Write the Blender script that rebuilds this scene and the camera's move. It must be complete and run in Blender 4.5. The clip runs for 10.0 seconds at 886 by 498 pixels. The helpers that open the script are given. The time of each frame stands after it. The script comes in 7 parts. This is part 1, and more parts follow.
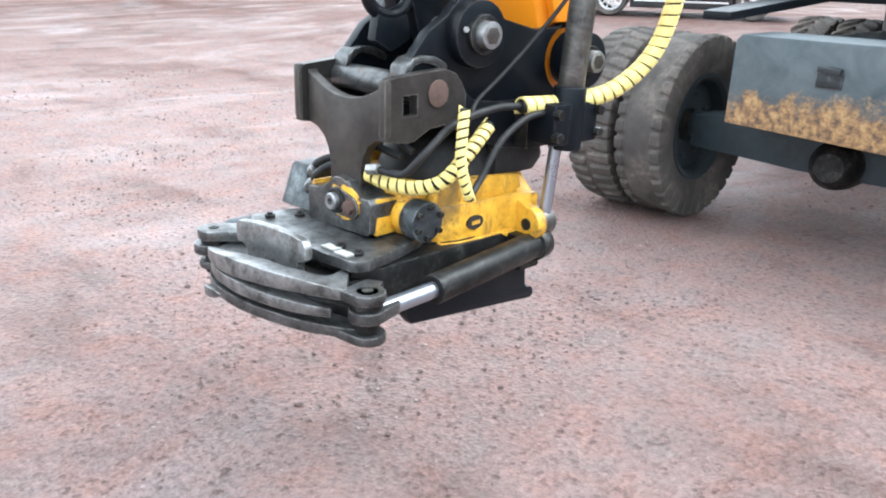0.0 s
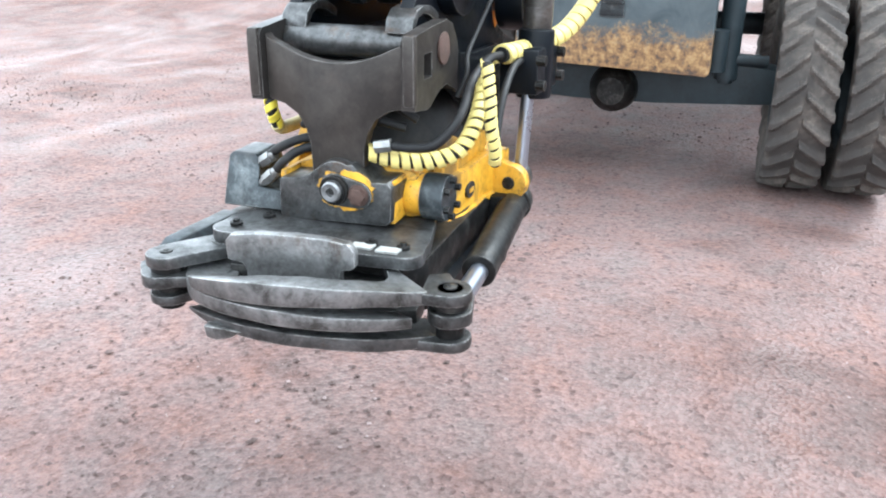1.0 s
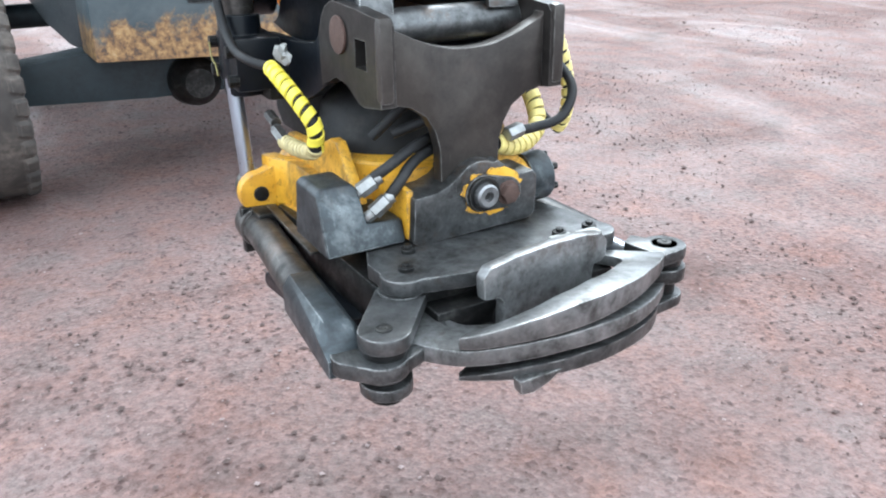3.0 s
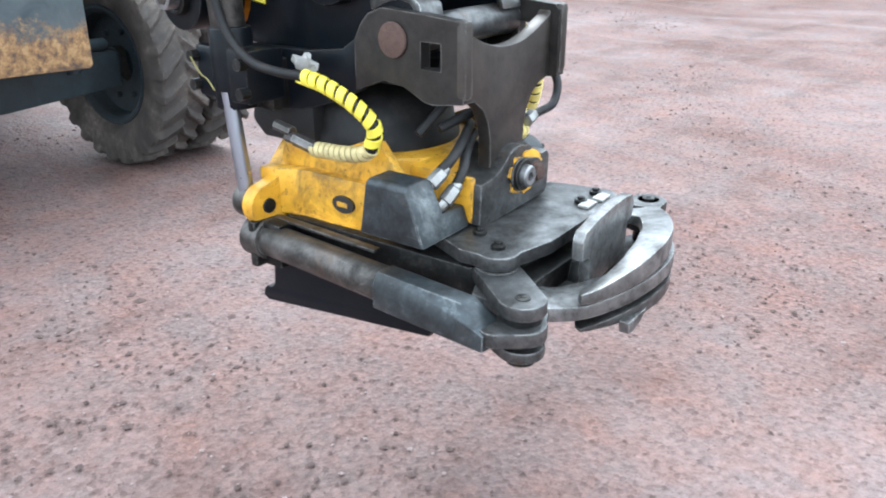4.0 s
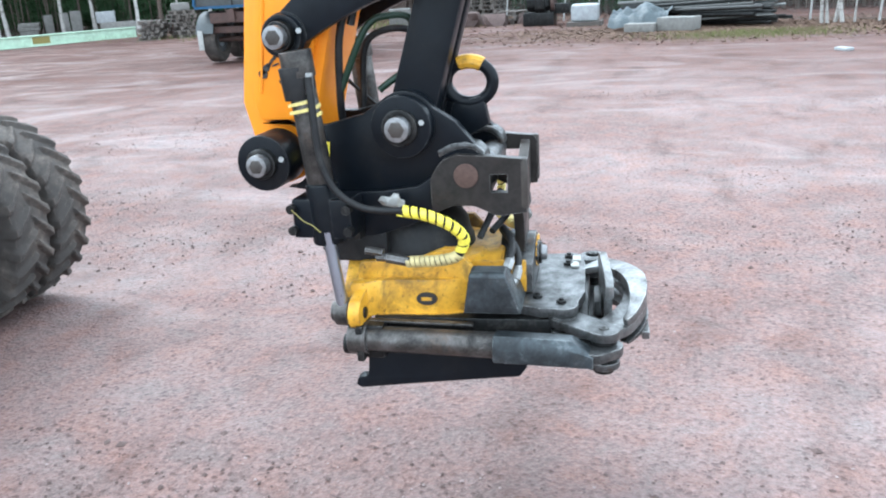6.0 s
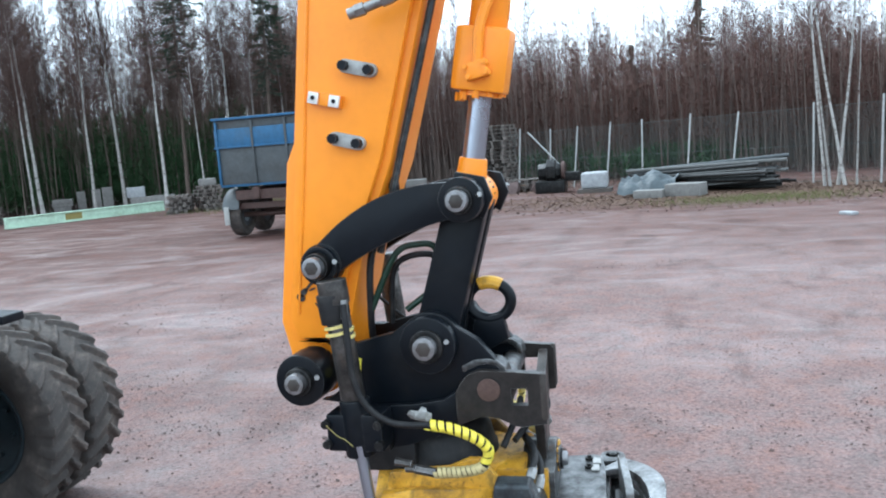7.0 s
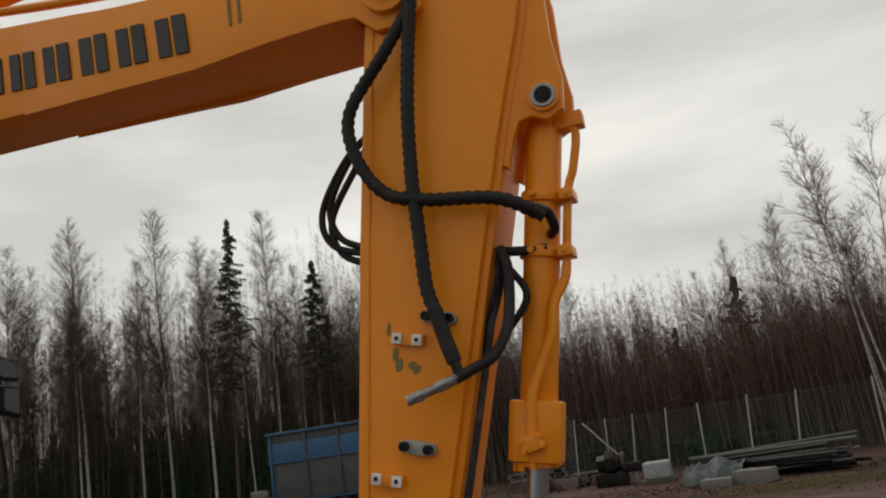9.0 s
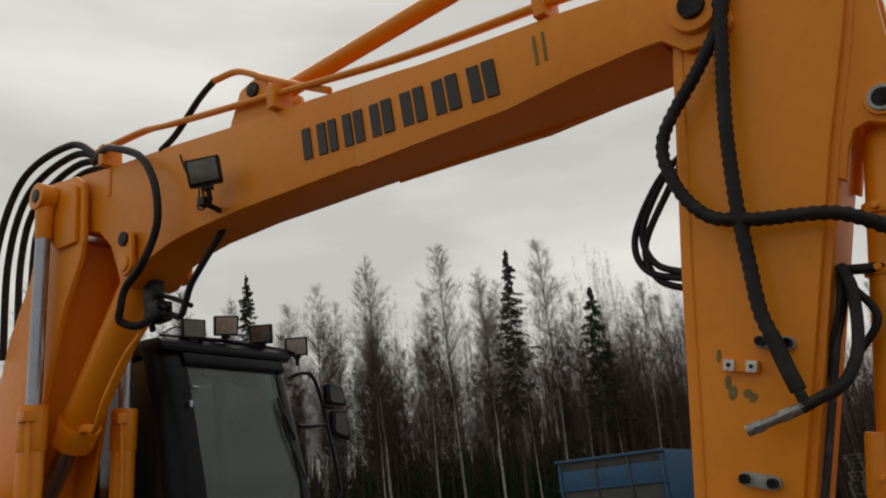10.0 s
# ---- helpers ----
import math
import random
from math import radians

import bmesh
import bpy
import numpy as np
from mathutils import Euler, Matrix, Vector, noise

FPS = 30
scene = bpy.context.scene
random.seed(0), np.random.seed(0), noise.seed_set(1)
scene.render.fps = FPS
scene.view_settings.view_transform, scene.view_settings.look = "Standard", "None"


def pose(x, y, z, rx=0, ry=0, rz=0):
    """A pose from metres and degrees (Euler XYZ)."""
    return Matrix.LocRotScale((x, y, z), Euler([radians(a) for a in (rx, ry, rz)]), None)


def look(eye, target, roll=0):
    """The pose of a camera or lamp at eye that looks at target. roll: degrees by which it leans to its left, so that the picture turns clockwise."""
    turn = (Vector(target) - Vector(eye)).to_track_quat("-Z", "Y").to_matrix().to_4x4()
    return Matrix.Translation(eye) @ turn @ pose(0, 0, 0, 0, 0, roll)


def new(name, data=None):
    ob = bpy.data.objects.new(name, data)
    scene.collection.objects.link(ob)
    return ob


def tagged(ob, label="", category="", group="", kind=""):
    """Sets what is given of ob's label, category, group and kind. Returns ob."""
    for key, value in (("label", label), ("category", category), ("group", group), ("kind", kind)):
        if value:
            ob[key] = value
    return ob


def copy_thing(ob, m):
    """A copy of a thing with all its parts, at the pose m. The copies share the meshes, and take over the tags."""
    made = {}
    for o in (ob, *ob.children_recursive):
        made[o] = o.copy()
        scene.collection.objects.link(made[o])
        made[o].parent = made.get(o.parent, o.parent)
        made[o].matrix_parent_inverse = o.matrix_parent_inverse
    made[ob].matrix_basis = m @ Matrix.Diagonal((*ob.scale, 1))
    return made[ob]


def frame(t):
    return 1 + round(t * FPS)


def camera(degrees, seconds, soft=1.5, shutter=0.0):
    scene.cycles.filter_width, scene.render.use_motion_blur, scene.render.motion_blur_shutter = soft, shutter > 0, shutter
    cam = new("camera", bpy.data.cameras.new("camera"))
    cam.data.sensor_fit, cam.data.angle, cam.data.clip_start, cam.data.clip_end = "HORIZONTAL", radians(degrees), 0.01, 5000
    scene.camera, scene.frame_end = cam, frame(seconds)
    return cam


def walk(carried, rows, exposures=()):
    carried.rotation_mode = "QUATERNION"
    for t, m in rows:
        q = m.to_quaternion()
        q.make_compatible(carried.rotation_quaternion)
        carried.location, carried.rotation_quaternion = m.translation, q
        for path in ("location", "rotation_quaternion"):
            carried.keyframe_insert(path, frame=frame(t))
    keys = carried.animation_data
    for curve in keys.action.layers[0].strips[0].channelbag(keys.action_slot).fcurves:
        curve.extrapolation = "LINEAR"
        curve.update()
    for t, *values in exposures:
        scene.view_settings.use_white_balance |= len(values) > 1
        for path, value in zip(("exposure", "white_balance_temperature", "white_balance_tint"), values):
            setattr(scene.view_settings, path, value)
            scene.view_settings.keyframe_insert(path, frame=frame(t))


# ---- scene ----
cam = camera(56.5, 10.0, soft=2.0)
PATH = [
    (0, (1.754, -1.112, 1.356), (0.323, 0.119, 0.695), 1.7),
    (0.5, (1.32, -1.269, 1.335), (0.186, 0.235, 0.662), 0.9),
    (1, (0.9, -1.437, 1.311), (0.17, 0.266, 0.558), 0.3),
    (1.5, (0.479, -1.455, 1.283), (0.135, 0.366, 0.531), 0.2),
    (2, (0.048, -1.466, 1.263), (0.142, 0.398, 0.546), -0.3),
    (2.5, (-0.323, -1.366, 1.253), (0.139, 0.425, 0.493), -0.9),
    (3, (-0.665, -1.255, 1.268), (0.138, 0.402, 0.486), -0.7),
    (3.2, (-0.808, -1.204, 1.272), (0.148, 0.37, 0.493), -0.7),
    (4.3, (-1.503, -0.817, 1.305), (0.027, 0.208, 0.525), -0.4),
    (4.5, (-1.62, -0.759, 1.317), (-0.022, 0.159, 0.539), -1.1),
    (5, (-1.879, -0.572, 1.357), (-0.18, 0.158, 0.595), -2.5),
    (5.2, (-1.962, -0.482, 1.377), (-0.232, 0.183, 0.626), -2.8),
    (6.3, (-2.373, -0.33, 1.621), (-0.505, 0.147, 1.088), -3.8),
    (6.5, (-2.402, -0.336, 1.659), (-0.516, 0.159, 1.217), -4.0),
    (7, (-2.428, -0.363, 1.748), (-0.517, 0.178, 1.507), -4.5),
    (7.5, (-2.469, -0.399, 1.838), (-0.546, 0.15, 1.793), -5.2),
    (8, (-2.478, -0.407, 1.908), (-0.551, 0.11, 2.043), -6.2),
    (8.5, (-2.504, -0.415, 1.95), (-0.593, 0.088, 2.255), -7.5),
    (9, (-2.544, -0.404, 1.989), (-0.682, 0.164, 2.451), -8.3),
    (9.5, (-2.585, -0.347, 2.007), (-0.843, 0.456, 2.576), -7.4),
    (10, (-2.638, -0.292, 2.003), (-1.099, 0.833, 2.606), -5.9),
]
EXPOSURES = [(0, 2.68, 5700, 4), (1.0, 2.74, 5680, 4), (2.0, 2.56, 5650, 4), (3.2, 2.48, 5600, 4), (4.6, 2.53, 5550, 4), (6.3, 2.47, 5350, 2), (7.0, 1.98, 5300, 2), (7.5, 1.53, 5650, 5), (8.0, 0.82, 6750, 10), (8.5, 0.22, 6900, 9), (9.0, -0.01, 6950, 9), (10.0, -0.20, 7000, 9)]
walk(cam, [(t, look(eye, target, roll)) for t, eye, target, roll in PATH], EXPOSURES)

# ---- sky and sun: an even overcast ----
world = bpy.data.worlds.new("overcast")
scene.world = world
world.use_nodes = True
wn, wl = world.node_tree.nodes, world.node_tree.links
wn.clear()
w_out, w_bg = wn.new("ShaderNodeOutputWorld"), wn.new("ShaderNodeBackground")
sky = wn.new("ShaderNodeTexSky")
sky.sky_type, sky.sun_disc = "NISHITA", False
sky.sun_elevation, sky.sun_rotation = radians(38), radians(200)
w_scale = wn.new("ShaderNodeMix")
w_scale.data_type, w_scale.blend_type = "RGBA", "MULTIPLY"
w_scale.inputs[0].default_value = 1.0
wl.new(sky.outputs[0], w_scale.inputs[6])
w_scale.inputs[7].default_value = (0.08, 0.08, 0.08, 1)
w_tc, w_map, w_noise, w_ramp = wn.new("ShaderNodeTexCoord"), wn.new("ShaderNodeMapping"), wn.new("ShaderNodeTexNoise"), wn.new("ShaderNodeValToRGB")
w_map.inputs["Scale"].default_value = (1.6, 1.6, 6.0)
w_noise.inputs["Scale"].default_value, w_noise.inputs["Detail"].default_value = 1.3, 5.0
w_ramp.color_ramp.elements[0].position, w_ramp.color_ramp.elements[1].position = 0.34, 0.66
w_ramp.color_ramp.elements[0].color, w_ramp.color_ramp.elements[1].color = (0.545, 0.551, 0.551, 1), (0.79, 0.80, 0.795, 1)
wl.new(w_tc.outputs["Generated"], w_map.inputs[0]), wl.new(w_map.outputs[0], w_noise.inputs[0]), wl.new(w_noise.outputs["Fac"], w_ramp.inputs[0])
w_dot, w_lift, w_veil = wn.new("ShaderNodeVectorMath"), wn.new("ShaderNodeMapRange"), wn.new("ShaderNodeMix")
w_dot.operation, w_dot.inputs[1].default_value = "DOT_PRODUCT", (0.60, 0.55, 0.58)
w_lift.inputs["From Min"].default_value, w_lift.inputs["From Max"].default_value = -1.0, 1.0
w_lift.inputs["To Min"].default_value, w_lift.inputs["To Max"].default_value = 0.72, 1.18
w_veil.data_type, w_veil.blend_type, w_veil.inputs[0].default_value = "RGBA", "MULTIPLY", 1.0
wl.new(w_tc.outputs["Generated"], w_dot.inputs[0]), wl.new(w_dot.outputs["Value"], w_lift.inputs["Value"])
wl.new(w_ramp.outputs[0], w_veil.inputs[6]), wl.new(w_lift.outputs[0], w_veil.inputs[7])
w_mix = wn.new("ShaderNodeMix")
w_mix.data_type = "RGBA"
w_mix.inputs[0].default_value = 0.95
wl.new(w_scale.outputs[2], w_mix.inputs[6]), wl.new(w_veil.outputs[2], w_mix.inputs[7])
wl.new(w_mix.outputs[2], w_bg.inputs[0]), wl.new(w_bg.outputs[0], w_out.inputs[0])
w_bg.inputs[1].default_value = 1.0
sun = new("sun", bpy.data.lights.new("sun", "SUN"))
sun.data.energy, sun.data.angle, sun.data.color = 0.65, radians(25), (1.0, 0.96, 0.9)
sun.matrix_basis = pose(0, 0, 30, 42, 0, 150)


# ---- materials ----
def nodes_of(name):
    m = bpy.data.materials.new(name)
    m.use_nodes = True
    return m, m.node_tree.nodes, m.node_tree.links, m.node_tree.nodes["Principled BSDF"]


def ramp(n, l, src, stops):
    r = n.new("ShaderNodeValToRGB")
    while len(r.color_ramp.elements) < len(stops):
        r.color_ramp.elements.new(0.5)
    for e, (p, c) in zip(r.color_ramp.elements, stops):
        e.position, e.color = p, (*c, 1) if len(c) == 3 else c
    l.new(src, r.inputs[0])
    return r.outputs[0]


def grain(n, l, co, scale, detail=4.0, rough=0.55, dist=0.0):
    t = n.new("ShaderNodeTexNoise")
    t.inputs["Scale"].default_value, t.inputs["Detail"].default_value = scale, detail
    t.inputs["Roughness"].default_value, t.inputs["Distortion"].default_value = rough, dist
    l.new(co, t.inputs["Vector"])
    return t.outputs["Fac"]


def blend(n, l, fac, a, b, mode="MIX"):
    m = n.new("ShaderNodeMix")
    m.data_type, m.blend_type = "RGBA", mode
    for sock, v in ((m.inputs[0], fac), (m.inputs[6], a), (m.inputs[7], b)):
        if isinstance(v, (int, float)):
            sock.default_value = v
        elif isinstance(v, tuple):
            sock.default_value = (*v, 1)
        else:
            l.new(v, sock)
    return m.outputs[2]


def place_of(n, l, stretch=(1, 1, 1)):
    tc, mp = n.new("ShaderNodeTexCoord"), n.new("ShaderNodeMapping")
    mp.inputs["Scale"].default_value = stretch
    l.new(tc.outputs["Object"], mp.inputs[0])
    return mp.outputs[0]


def bump(n, l, b, height, strength=0.3, dist=0.01):
    k = n.new("ShaderNodeBump")
    k.inputs["Strength"].default_value, k.inputs["Distance"].default_value = strength, dist
    l.new(height, k.inputs["Height"])
    l.new(k.outputs[0], b.inputs["Normal"])


def surface(name, base, dirt, wear=None, rough=0.5, metal=0.0, big=3.0, fine=40.0, dirt_amount=0.5, wear_amount=0.35, relief=0.15, depth=0.004, stretch=(1, 1, 1), spread=0.0, coat=0.0, edge=None, gloss=0.5, mottle=0.15):
    """Paint, metal or rubber: a base colour, dirt in large stains and fine specks, and bare wear spots."""
    m, n, l, b = nodes_of(name)
    co = place_of(n, l, stretch)
    large, small = grain(n, l, co, big, 5, 0.6, 0.4), grain(n, l, co, fine, 6, 0.65)
    stain = ramp(n, l, large, [(0.62 - 0.3 * dirt_amount, (0, 0, 0)), (0.80 - 0.1 * dirt_amount, (1, 1, 1))])
    speck = ramp(n, l, small, [(0.40, (0.25, 0.25, 0.25)), (0.70, (1, 1, 1))])
    fac = blend(n, l, 1.0, stain, speck, "MULTIPLY")
    col = blend(n, l, fac, base, dirt)
    tone = ramp(n, l, grain(n, l, co, fine * 0.35, 3), [(0.3, (1 - mottle * 1.2,) * 3), (0.7, (1 + mottle * 0.8,) * 3)])
    col = blend(n, l, 1.0, col, tone, "MULTIPLY")
    if wear:
        scrape = ramp(n, l, grain(n, l, co, big * 4, 8, 0.75, 0.8), [(0.74 - 0.3 * wear_amount, (0, 0, 0)), (0.79 - 0.3 * wear_amount, (1, 1, 1))])
        col = blend(n, l, scrape, col, wear)
    if edge:
        geo, bev, dot = n.new("ShaderNodeNewGeometry"), n.new("ShaderNodeBevel"), n.new("ShaderNodeVectorMath")
        bev.samples, bev.inputs["Radius"].default_value, dot.operation = 4, 0.006, "DOT_PRODUCT"
        l.new(bev.outputs[0], dot.inputs[0]), l.new(geo.outputs["Normal"], dot.inputs[1])
        rim = ramp(n, l, dot.outputs["Value"], [(0.86, (1, 1, 1)), (0.985, (0, 0, 0))])
        rim = blend(n, l, 1.0, rim, ramp(n, l, small, [(0.35, (0.1, 0.1, 0.1)), (0.6, (1, 1, 1))]), "MULTIPLY")
        col = blend(n, l, rim, col, edge)
    if spread:
        oi = n.new("ShaderNodeObjectInfo")
        lo, hi = 1 - spread, 1 + spread
        col = blend(n, l, 1.0, col, ramp(n, l, oi.outputs["Random"], [(0, (lo, lo, lo)), (1, (hi, hi, hi))]), "MULTIPLY")
    l.new(col, b.inputs["Base Color"])
    r = n.new("ShaderNodeMapRange")
    r.inputs["To Min"].default_value, r.inputs["To Max"].default_value = max(rough - 0.13, 0.03), min(rough + 0.22, 1)
    l.new(small, r.inputs["Value"])
    l.new(r.outputs[0], b.inputs["Roughness"])
    b.inputs["Metallic"].default_value = metal
    b.inputs["Coat Weight"].default_value = coat
    b.inputs["Specular IOR Level"].default_value = gloss
    bump(n, l, b, small, relief, depth)
    return m


def worn_steel(name, mid, dark, light, metal=0.55, scale=14.0, smear=0.5, brown=(0.085, 0.058, 0.042), edge=(0.5, 0.5, 0.49), gloss=0.5):
    """Working steel: cast mottling, dark grease, scratches two ways, brown stains, broken bright edges."""
    m, n, l, b = nodes_of(name)
    co = place_of(n, l)
    wide, blot, fine = grain(n, l, co, scale * 0.35, 4, 0.6, 0.3), grain(n, l, co, scale, 10, 0.72, 0.25), grain(n, l, co, scale * 6, 7, 0.7)
    col = blend(n, l, ramp(n, l, blot, [(0.30 + 0.14 * smear, (1, 1, 1)), (0.46 + 0.14 * smear, (0, 0, 0))]), mid, dark)
    col = blend(n, l, ramp(n, l, blot, [(0.54, (0, 0, 0)), (0.70, (0.85, 0.85, 0.85))]), col, light)
    for stretch, k in (((1, 1, 14), 1.3), ((12, 1.5, 1), 1.1)):
        lines = grain(n, l, place_of(n, l, stretch), scale * k, 7, 0.75, 0.2)
        col = blend(n, l, ramp(n, l, lines, [(0.63, (0, 0, 0)), (0.69, (0.55, 0.55, 0.55))]), col, light)
    col = blend(n, l, ramp(n, l, grain(n, l, co, scale * 0.7, 8, 0.75), [(0.57, (0, 0, 0)), (0.70, (0.8, 0.8, 0.8))]), col, brown)
    col = blend(n, l, 1.0, col, ramp(n, l, wide, [(0.32, (0.62, 0.61, 0.60)), (0.5, (1, 1, 1)), (0.68, (1.22, 1.23, 1.24))]), "MULTIPLY")
    col = blend(n, l, 1.0, col, ramp(n, l, fine, [(0.28, (0.72, 0.71, 0.70)), (0.5, (1, 1, 1)), (0.72, (1.14, 1.14, 1.14))]), "MULTIPLY")
    geo, bev, dot = n.new("ShaderNodeNewGeometry"), n.new("ShaderNodeBevel"), n.new("ShaderNodeVectorMath")
    bev.samples, bev.inputs["Radius"].default_value, dot.operation = 4, 0.0045, "DOT_PRODUCT"
    l.new(bev.outputs[0], dot.inputs[0]), l.new(geo.outputs["Normal"], dot.inputs[1])
    rim = ramp(n, l, dot.outputs["Value"], [(0.84, (1, 1, 1)), (0.985, (0, 0, 0))])
    rim = blend(n, l, 1.0, rim, ramp(n, l, grain(n, l, co, scale * 1.6, 7, 0.75), [(0.44, (0, 0, 0)), (0.60, (1, 1, 1))]), "MULTIPLY")
    l.new(blend(n, l, rim, col, edge), b.inputs["Base Color"])
    r = n.new("ShaderNodeMapRange")
    r.inputs["From Min"].default_value, r.inputs["From Max"].default_value = 0.3, 0.7
    r.inputs["To Min"].default_value, r.inputs["To Max"].default_value = 0.55, 0.26
    l.new(blot, r.inputs["Value"]), l.new(r.outputs[0], b.inputs["Roughness"])
    b.inputs["Metallic"].default_value = metal
    b.inputs["Specular IOR Level"].default_value = gloss
    bump(n, l, b, blend(n, l, 0.6, fine, blot), 0.20, 0.004)
    return m


ORANGE = surface("orange_paint", (0.84, 0.276, 0.008), (0.74, 0.225, 0.010), (0.12, 0.07, 0.03), 0.34, big=1.6, fine=60, dirt_amount=0.25, wear_amount=0.0, relief=0.02, gloss=0.4, mottle=0.03)


def grimy_yellow():
    """Yellow paint on a working tool: grease in broad stains, dark specks, chipped edges down to steel."""
    m, n, l, b = nodes_of("grimy_yellow_paint")
    co = place_of(n, l)
    wide, fine = grain(n, l, co, 8, 9, 0.72, 0.5), grain(n, l, co, 70, 6, 0.7)
    col = ramp(n, l, grain(n, l, co, 16, 5, 0.6), [(0.32, (0.47, 0.235, 0.016)), (0.5, (0.63, 0.335, 0.024)), (0.70, (0.72, 0.41, 0.050))])
    col = blend(n, l, ramp(n, l, wide, [(0.48, (0, 0, 0)), (0.58, (0.58, 0.58, 0.58)), (0.72, (0.9, 0.9, 0.9))]), col, (0.060, 0.040, 0.020))
    col = blend(n, l, ramp(n, l, fine, [(0.58, (0, 0, 0)), (0.68, (0.8, 0.8, 0.8))]), col, (0.050, 0.034, 0.020))
    geo, bev, dot = n.new("ShaderNodeNewGeometry"), n.new("ShaderNodeBevel"), n.new("ShaderNodeVectorMath")
    bev.samples, bev.inputs["Radius"].default_value, dot.operation = 4, 0.007, "DOT_PRODUCT"
    l.new(bev.outputs[0], dot.inputs[0]), l.new(geo.outputs["Normal"], dot.inputs[1])
    rim = ramp(n, l, dot.outputs["Value"], [(0.84, (1, 1, 1)), (0.985, (0, 0, 0))])
    chip = blend(n, l, 1.0, rim, ramp(n, l, grain(n, l, co, 34, 6, 0.75), [(0.47, (0, 0, 0)), (0.55, (1, 1, 1))]), "MULTIPLY")
    col = blend(n, l, chip, col, (0.10, 0.085, 0.07))
    l.new(col, b.inputs["Base Color"])
    rough = n.new("ShaderNodeMapRange")
    rough.inputs["To Min"].default_value, rough.inputs["To Max"].default_value = 0.30, 0.62
    l.new(wide, rough.inputs["Value"]), l.new(rough.outputs[0], b.inputs["Roughness"])
    b.inputs["Specular IOR Level"].default_value = 0.4
    bump(n, l, b, blend(n, l, 0.5, fine, wide), 0.2, 0.004)
    return m


YELLOW = grimy_yellow()
BLACK = surface("black_paint", (0.0046, 0.0062, 0.0090), (0.013, 0.0125, 0.012), (0.065, 0.063, 0.060), 0.30, big=6, fine=60, dirt_amount=0.5, wear_amount=0.12, relief=0.10, edge=(0.05, 0.05, 0.05), gloss=0.16)
DARK = worn_steel("greasy_dark_steel", (0.016, 0.016, 0.016), (0.006, 0.006, 0.006), (0.075, 0.072, 0.066), 0.35, 16, 0.55, (0.03, 0.021, 0.015), (0.13, 0.125, 0.12), 0.25)
STEEL = worn_steel("worn_grey_steel", (0.095, 0.096, 0.097), (0.028, 0.027, 0.026), (0.20, 0.20, 0.20), 0.75, 15, 0.42)
BARE = worn_steel("scuffed_bare_steel", (0.205, 0.207, 0.208), (0.055, 0.052, 0.049), (0.37, 0.37, 0.365), 0.75, 13, 0.40, (0.085, 0.062, 0.048), edge=(0.66, 0.66, 0.64))
BARREL = worn_steel("worn_cylinder_steel", (0.085, 0.078, 0.073), (0.018, 0.017, 0.016), (0.20, 0.20, 0.20), 0.6, 10, 0.5, edge=(0.3, 0.3, 0.3))
BROWNSTEEL = worn_steel("brown_grey_steel", (0.056, 0.049, 0.044), (0.028, 0.024, 0.022), (0.090, 0.083, 0.076), 0.35, 5, 0.42, (0.048, 0.035, 0.029), (0.26, 0.25, 0.24), 0.4)
GUNMETAL = worn_steel("grey_painted_housing", (0.036, 0.043, 0.048), (0.014, 0.016, 0.018), (0.15, 0.165, 0.17), 0.45, 12, 0.40, (0.045, 0.042, 0.04), (0.38, 0.40, 0.40))
CHROME = surface("chromed_rod", (0.34, 0.365, 0.42), (0.28, 0.295, 0.33), None, 0.26, 0.9, big=5, fine=9, dirt_amount=0.3, relief=0.0, mottle=0.03)
SIDESTEEL = worn_steel("dark_brown_hitch_steel", (0.032, 0.028, 0.026), (0.014, 0.013, 0.012), (0.060, 0.055, 0.05), 0.3, 6, 0.48, (0.034, 0.024, 0.02), (0.22, 0.21, 0.20), 0.3)
PINSTEEL = surface("pin_steel", (0.27, 0.27, 0.275), (0.07, 0.058, 0.048), (0.45, 0.45, 0.45), 0.38, 0.85, big=40, fine=150, dirt_amount=0.5, wear_amount=0.3, relief=0.2)
RUSTBOLT = surface("rusty_bolt", (0.085, 0.050, 0.040), (0.05, 0.03, 0.025), None, 0.7, 0.2, big=40, fine=200, relief=0.5)
RUBBER = surface("tyre_rubber", (0.052, 0.047, 0.044), (0.21, 0.178, 0.152), (0.13, 0.11, 0.10), 0.75, big=4, fine=40, dirt_amount=0.62, wear_amount=0.12, relief=0.25, edge=(0.165, 0.142, 0.125), gloss=0.25)
HOSE = surface("black_hose", (0.014, 0.014, 0.015), (0.05, 0.046, 0.042), None, 0.5, big=12, fine=120, dirt_amount=0.45, relief=0.2, gloss=0.25)
GREENHOSE = surface("dark_green_hose", (0.008, 0.030, 0.016), (0.03, 0.035, 0.03), None, 0.45, big=12, fine=120, dirt_amount=0.4, relief=0.15)
WRAP = surface("pale_yellow_wrap", (0.72, 0.60, 0.20), (0.33, 0.27, 0.13), (0.16, 0.13, 0.08), 0.5, big=18, fine=100, dirt_amount=0.5, wear_amount=0.2, relief=0.2)
WRAPOLD = surface("dirty_faded_wrap", (0.50, 0.42, 0.20), (0.20, 0.165, 0.085), (0.10, 0.085, 0.06), 0.55, big=26, fine=100, dirt_amount=0.7, wear_amount=0.3, relief=0.3)
WRAPNEW = surface("bright_yellow_wrap", (0.78, 0.66, 0.06), (0.40, 0.33, 0.08), None, 0.45, big=18, fine=100, dirt_amount=0.4, relief=0.15)
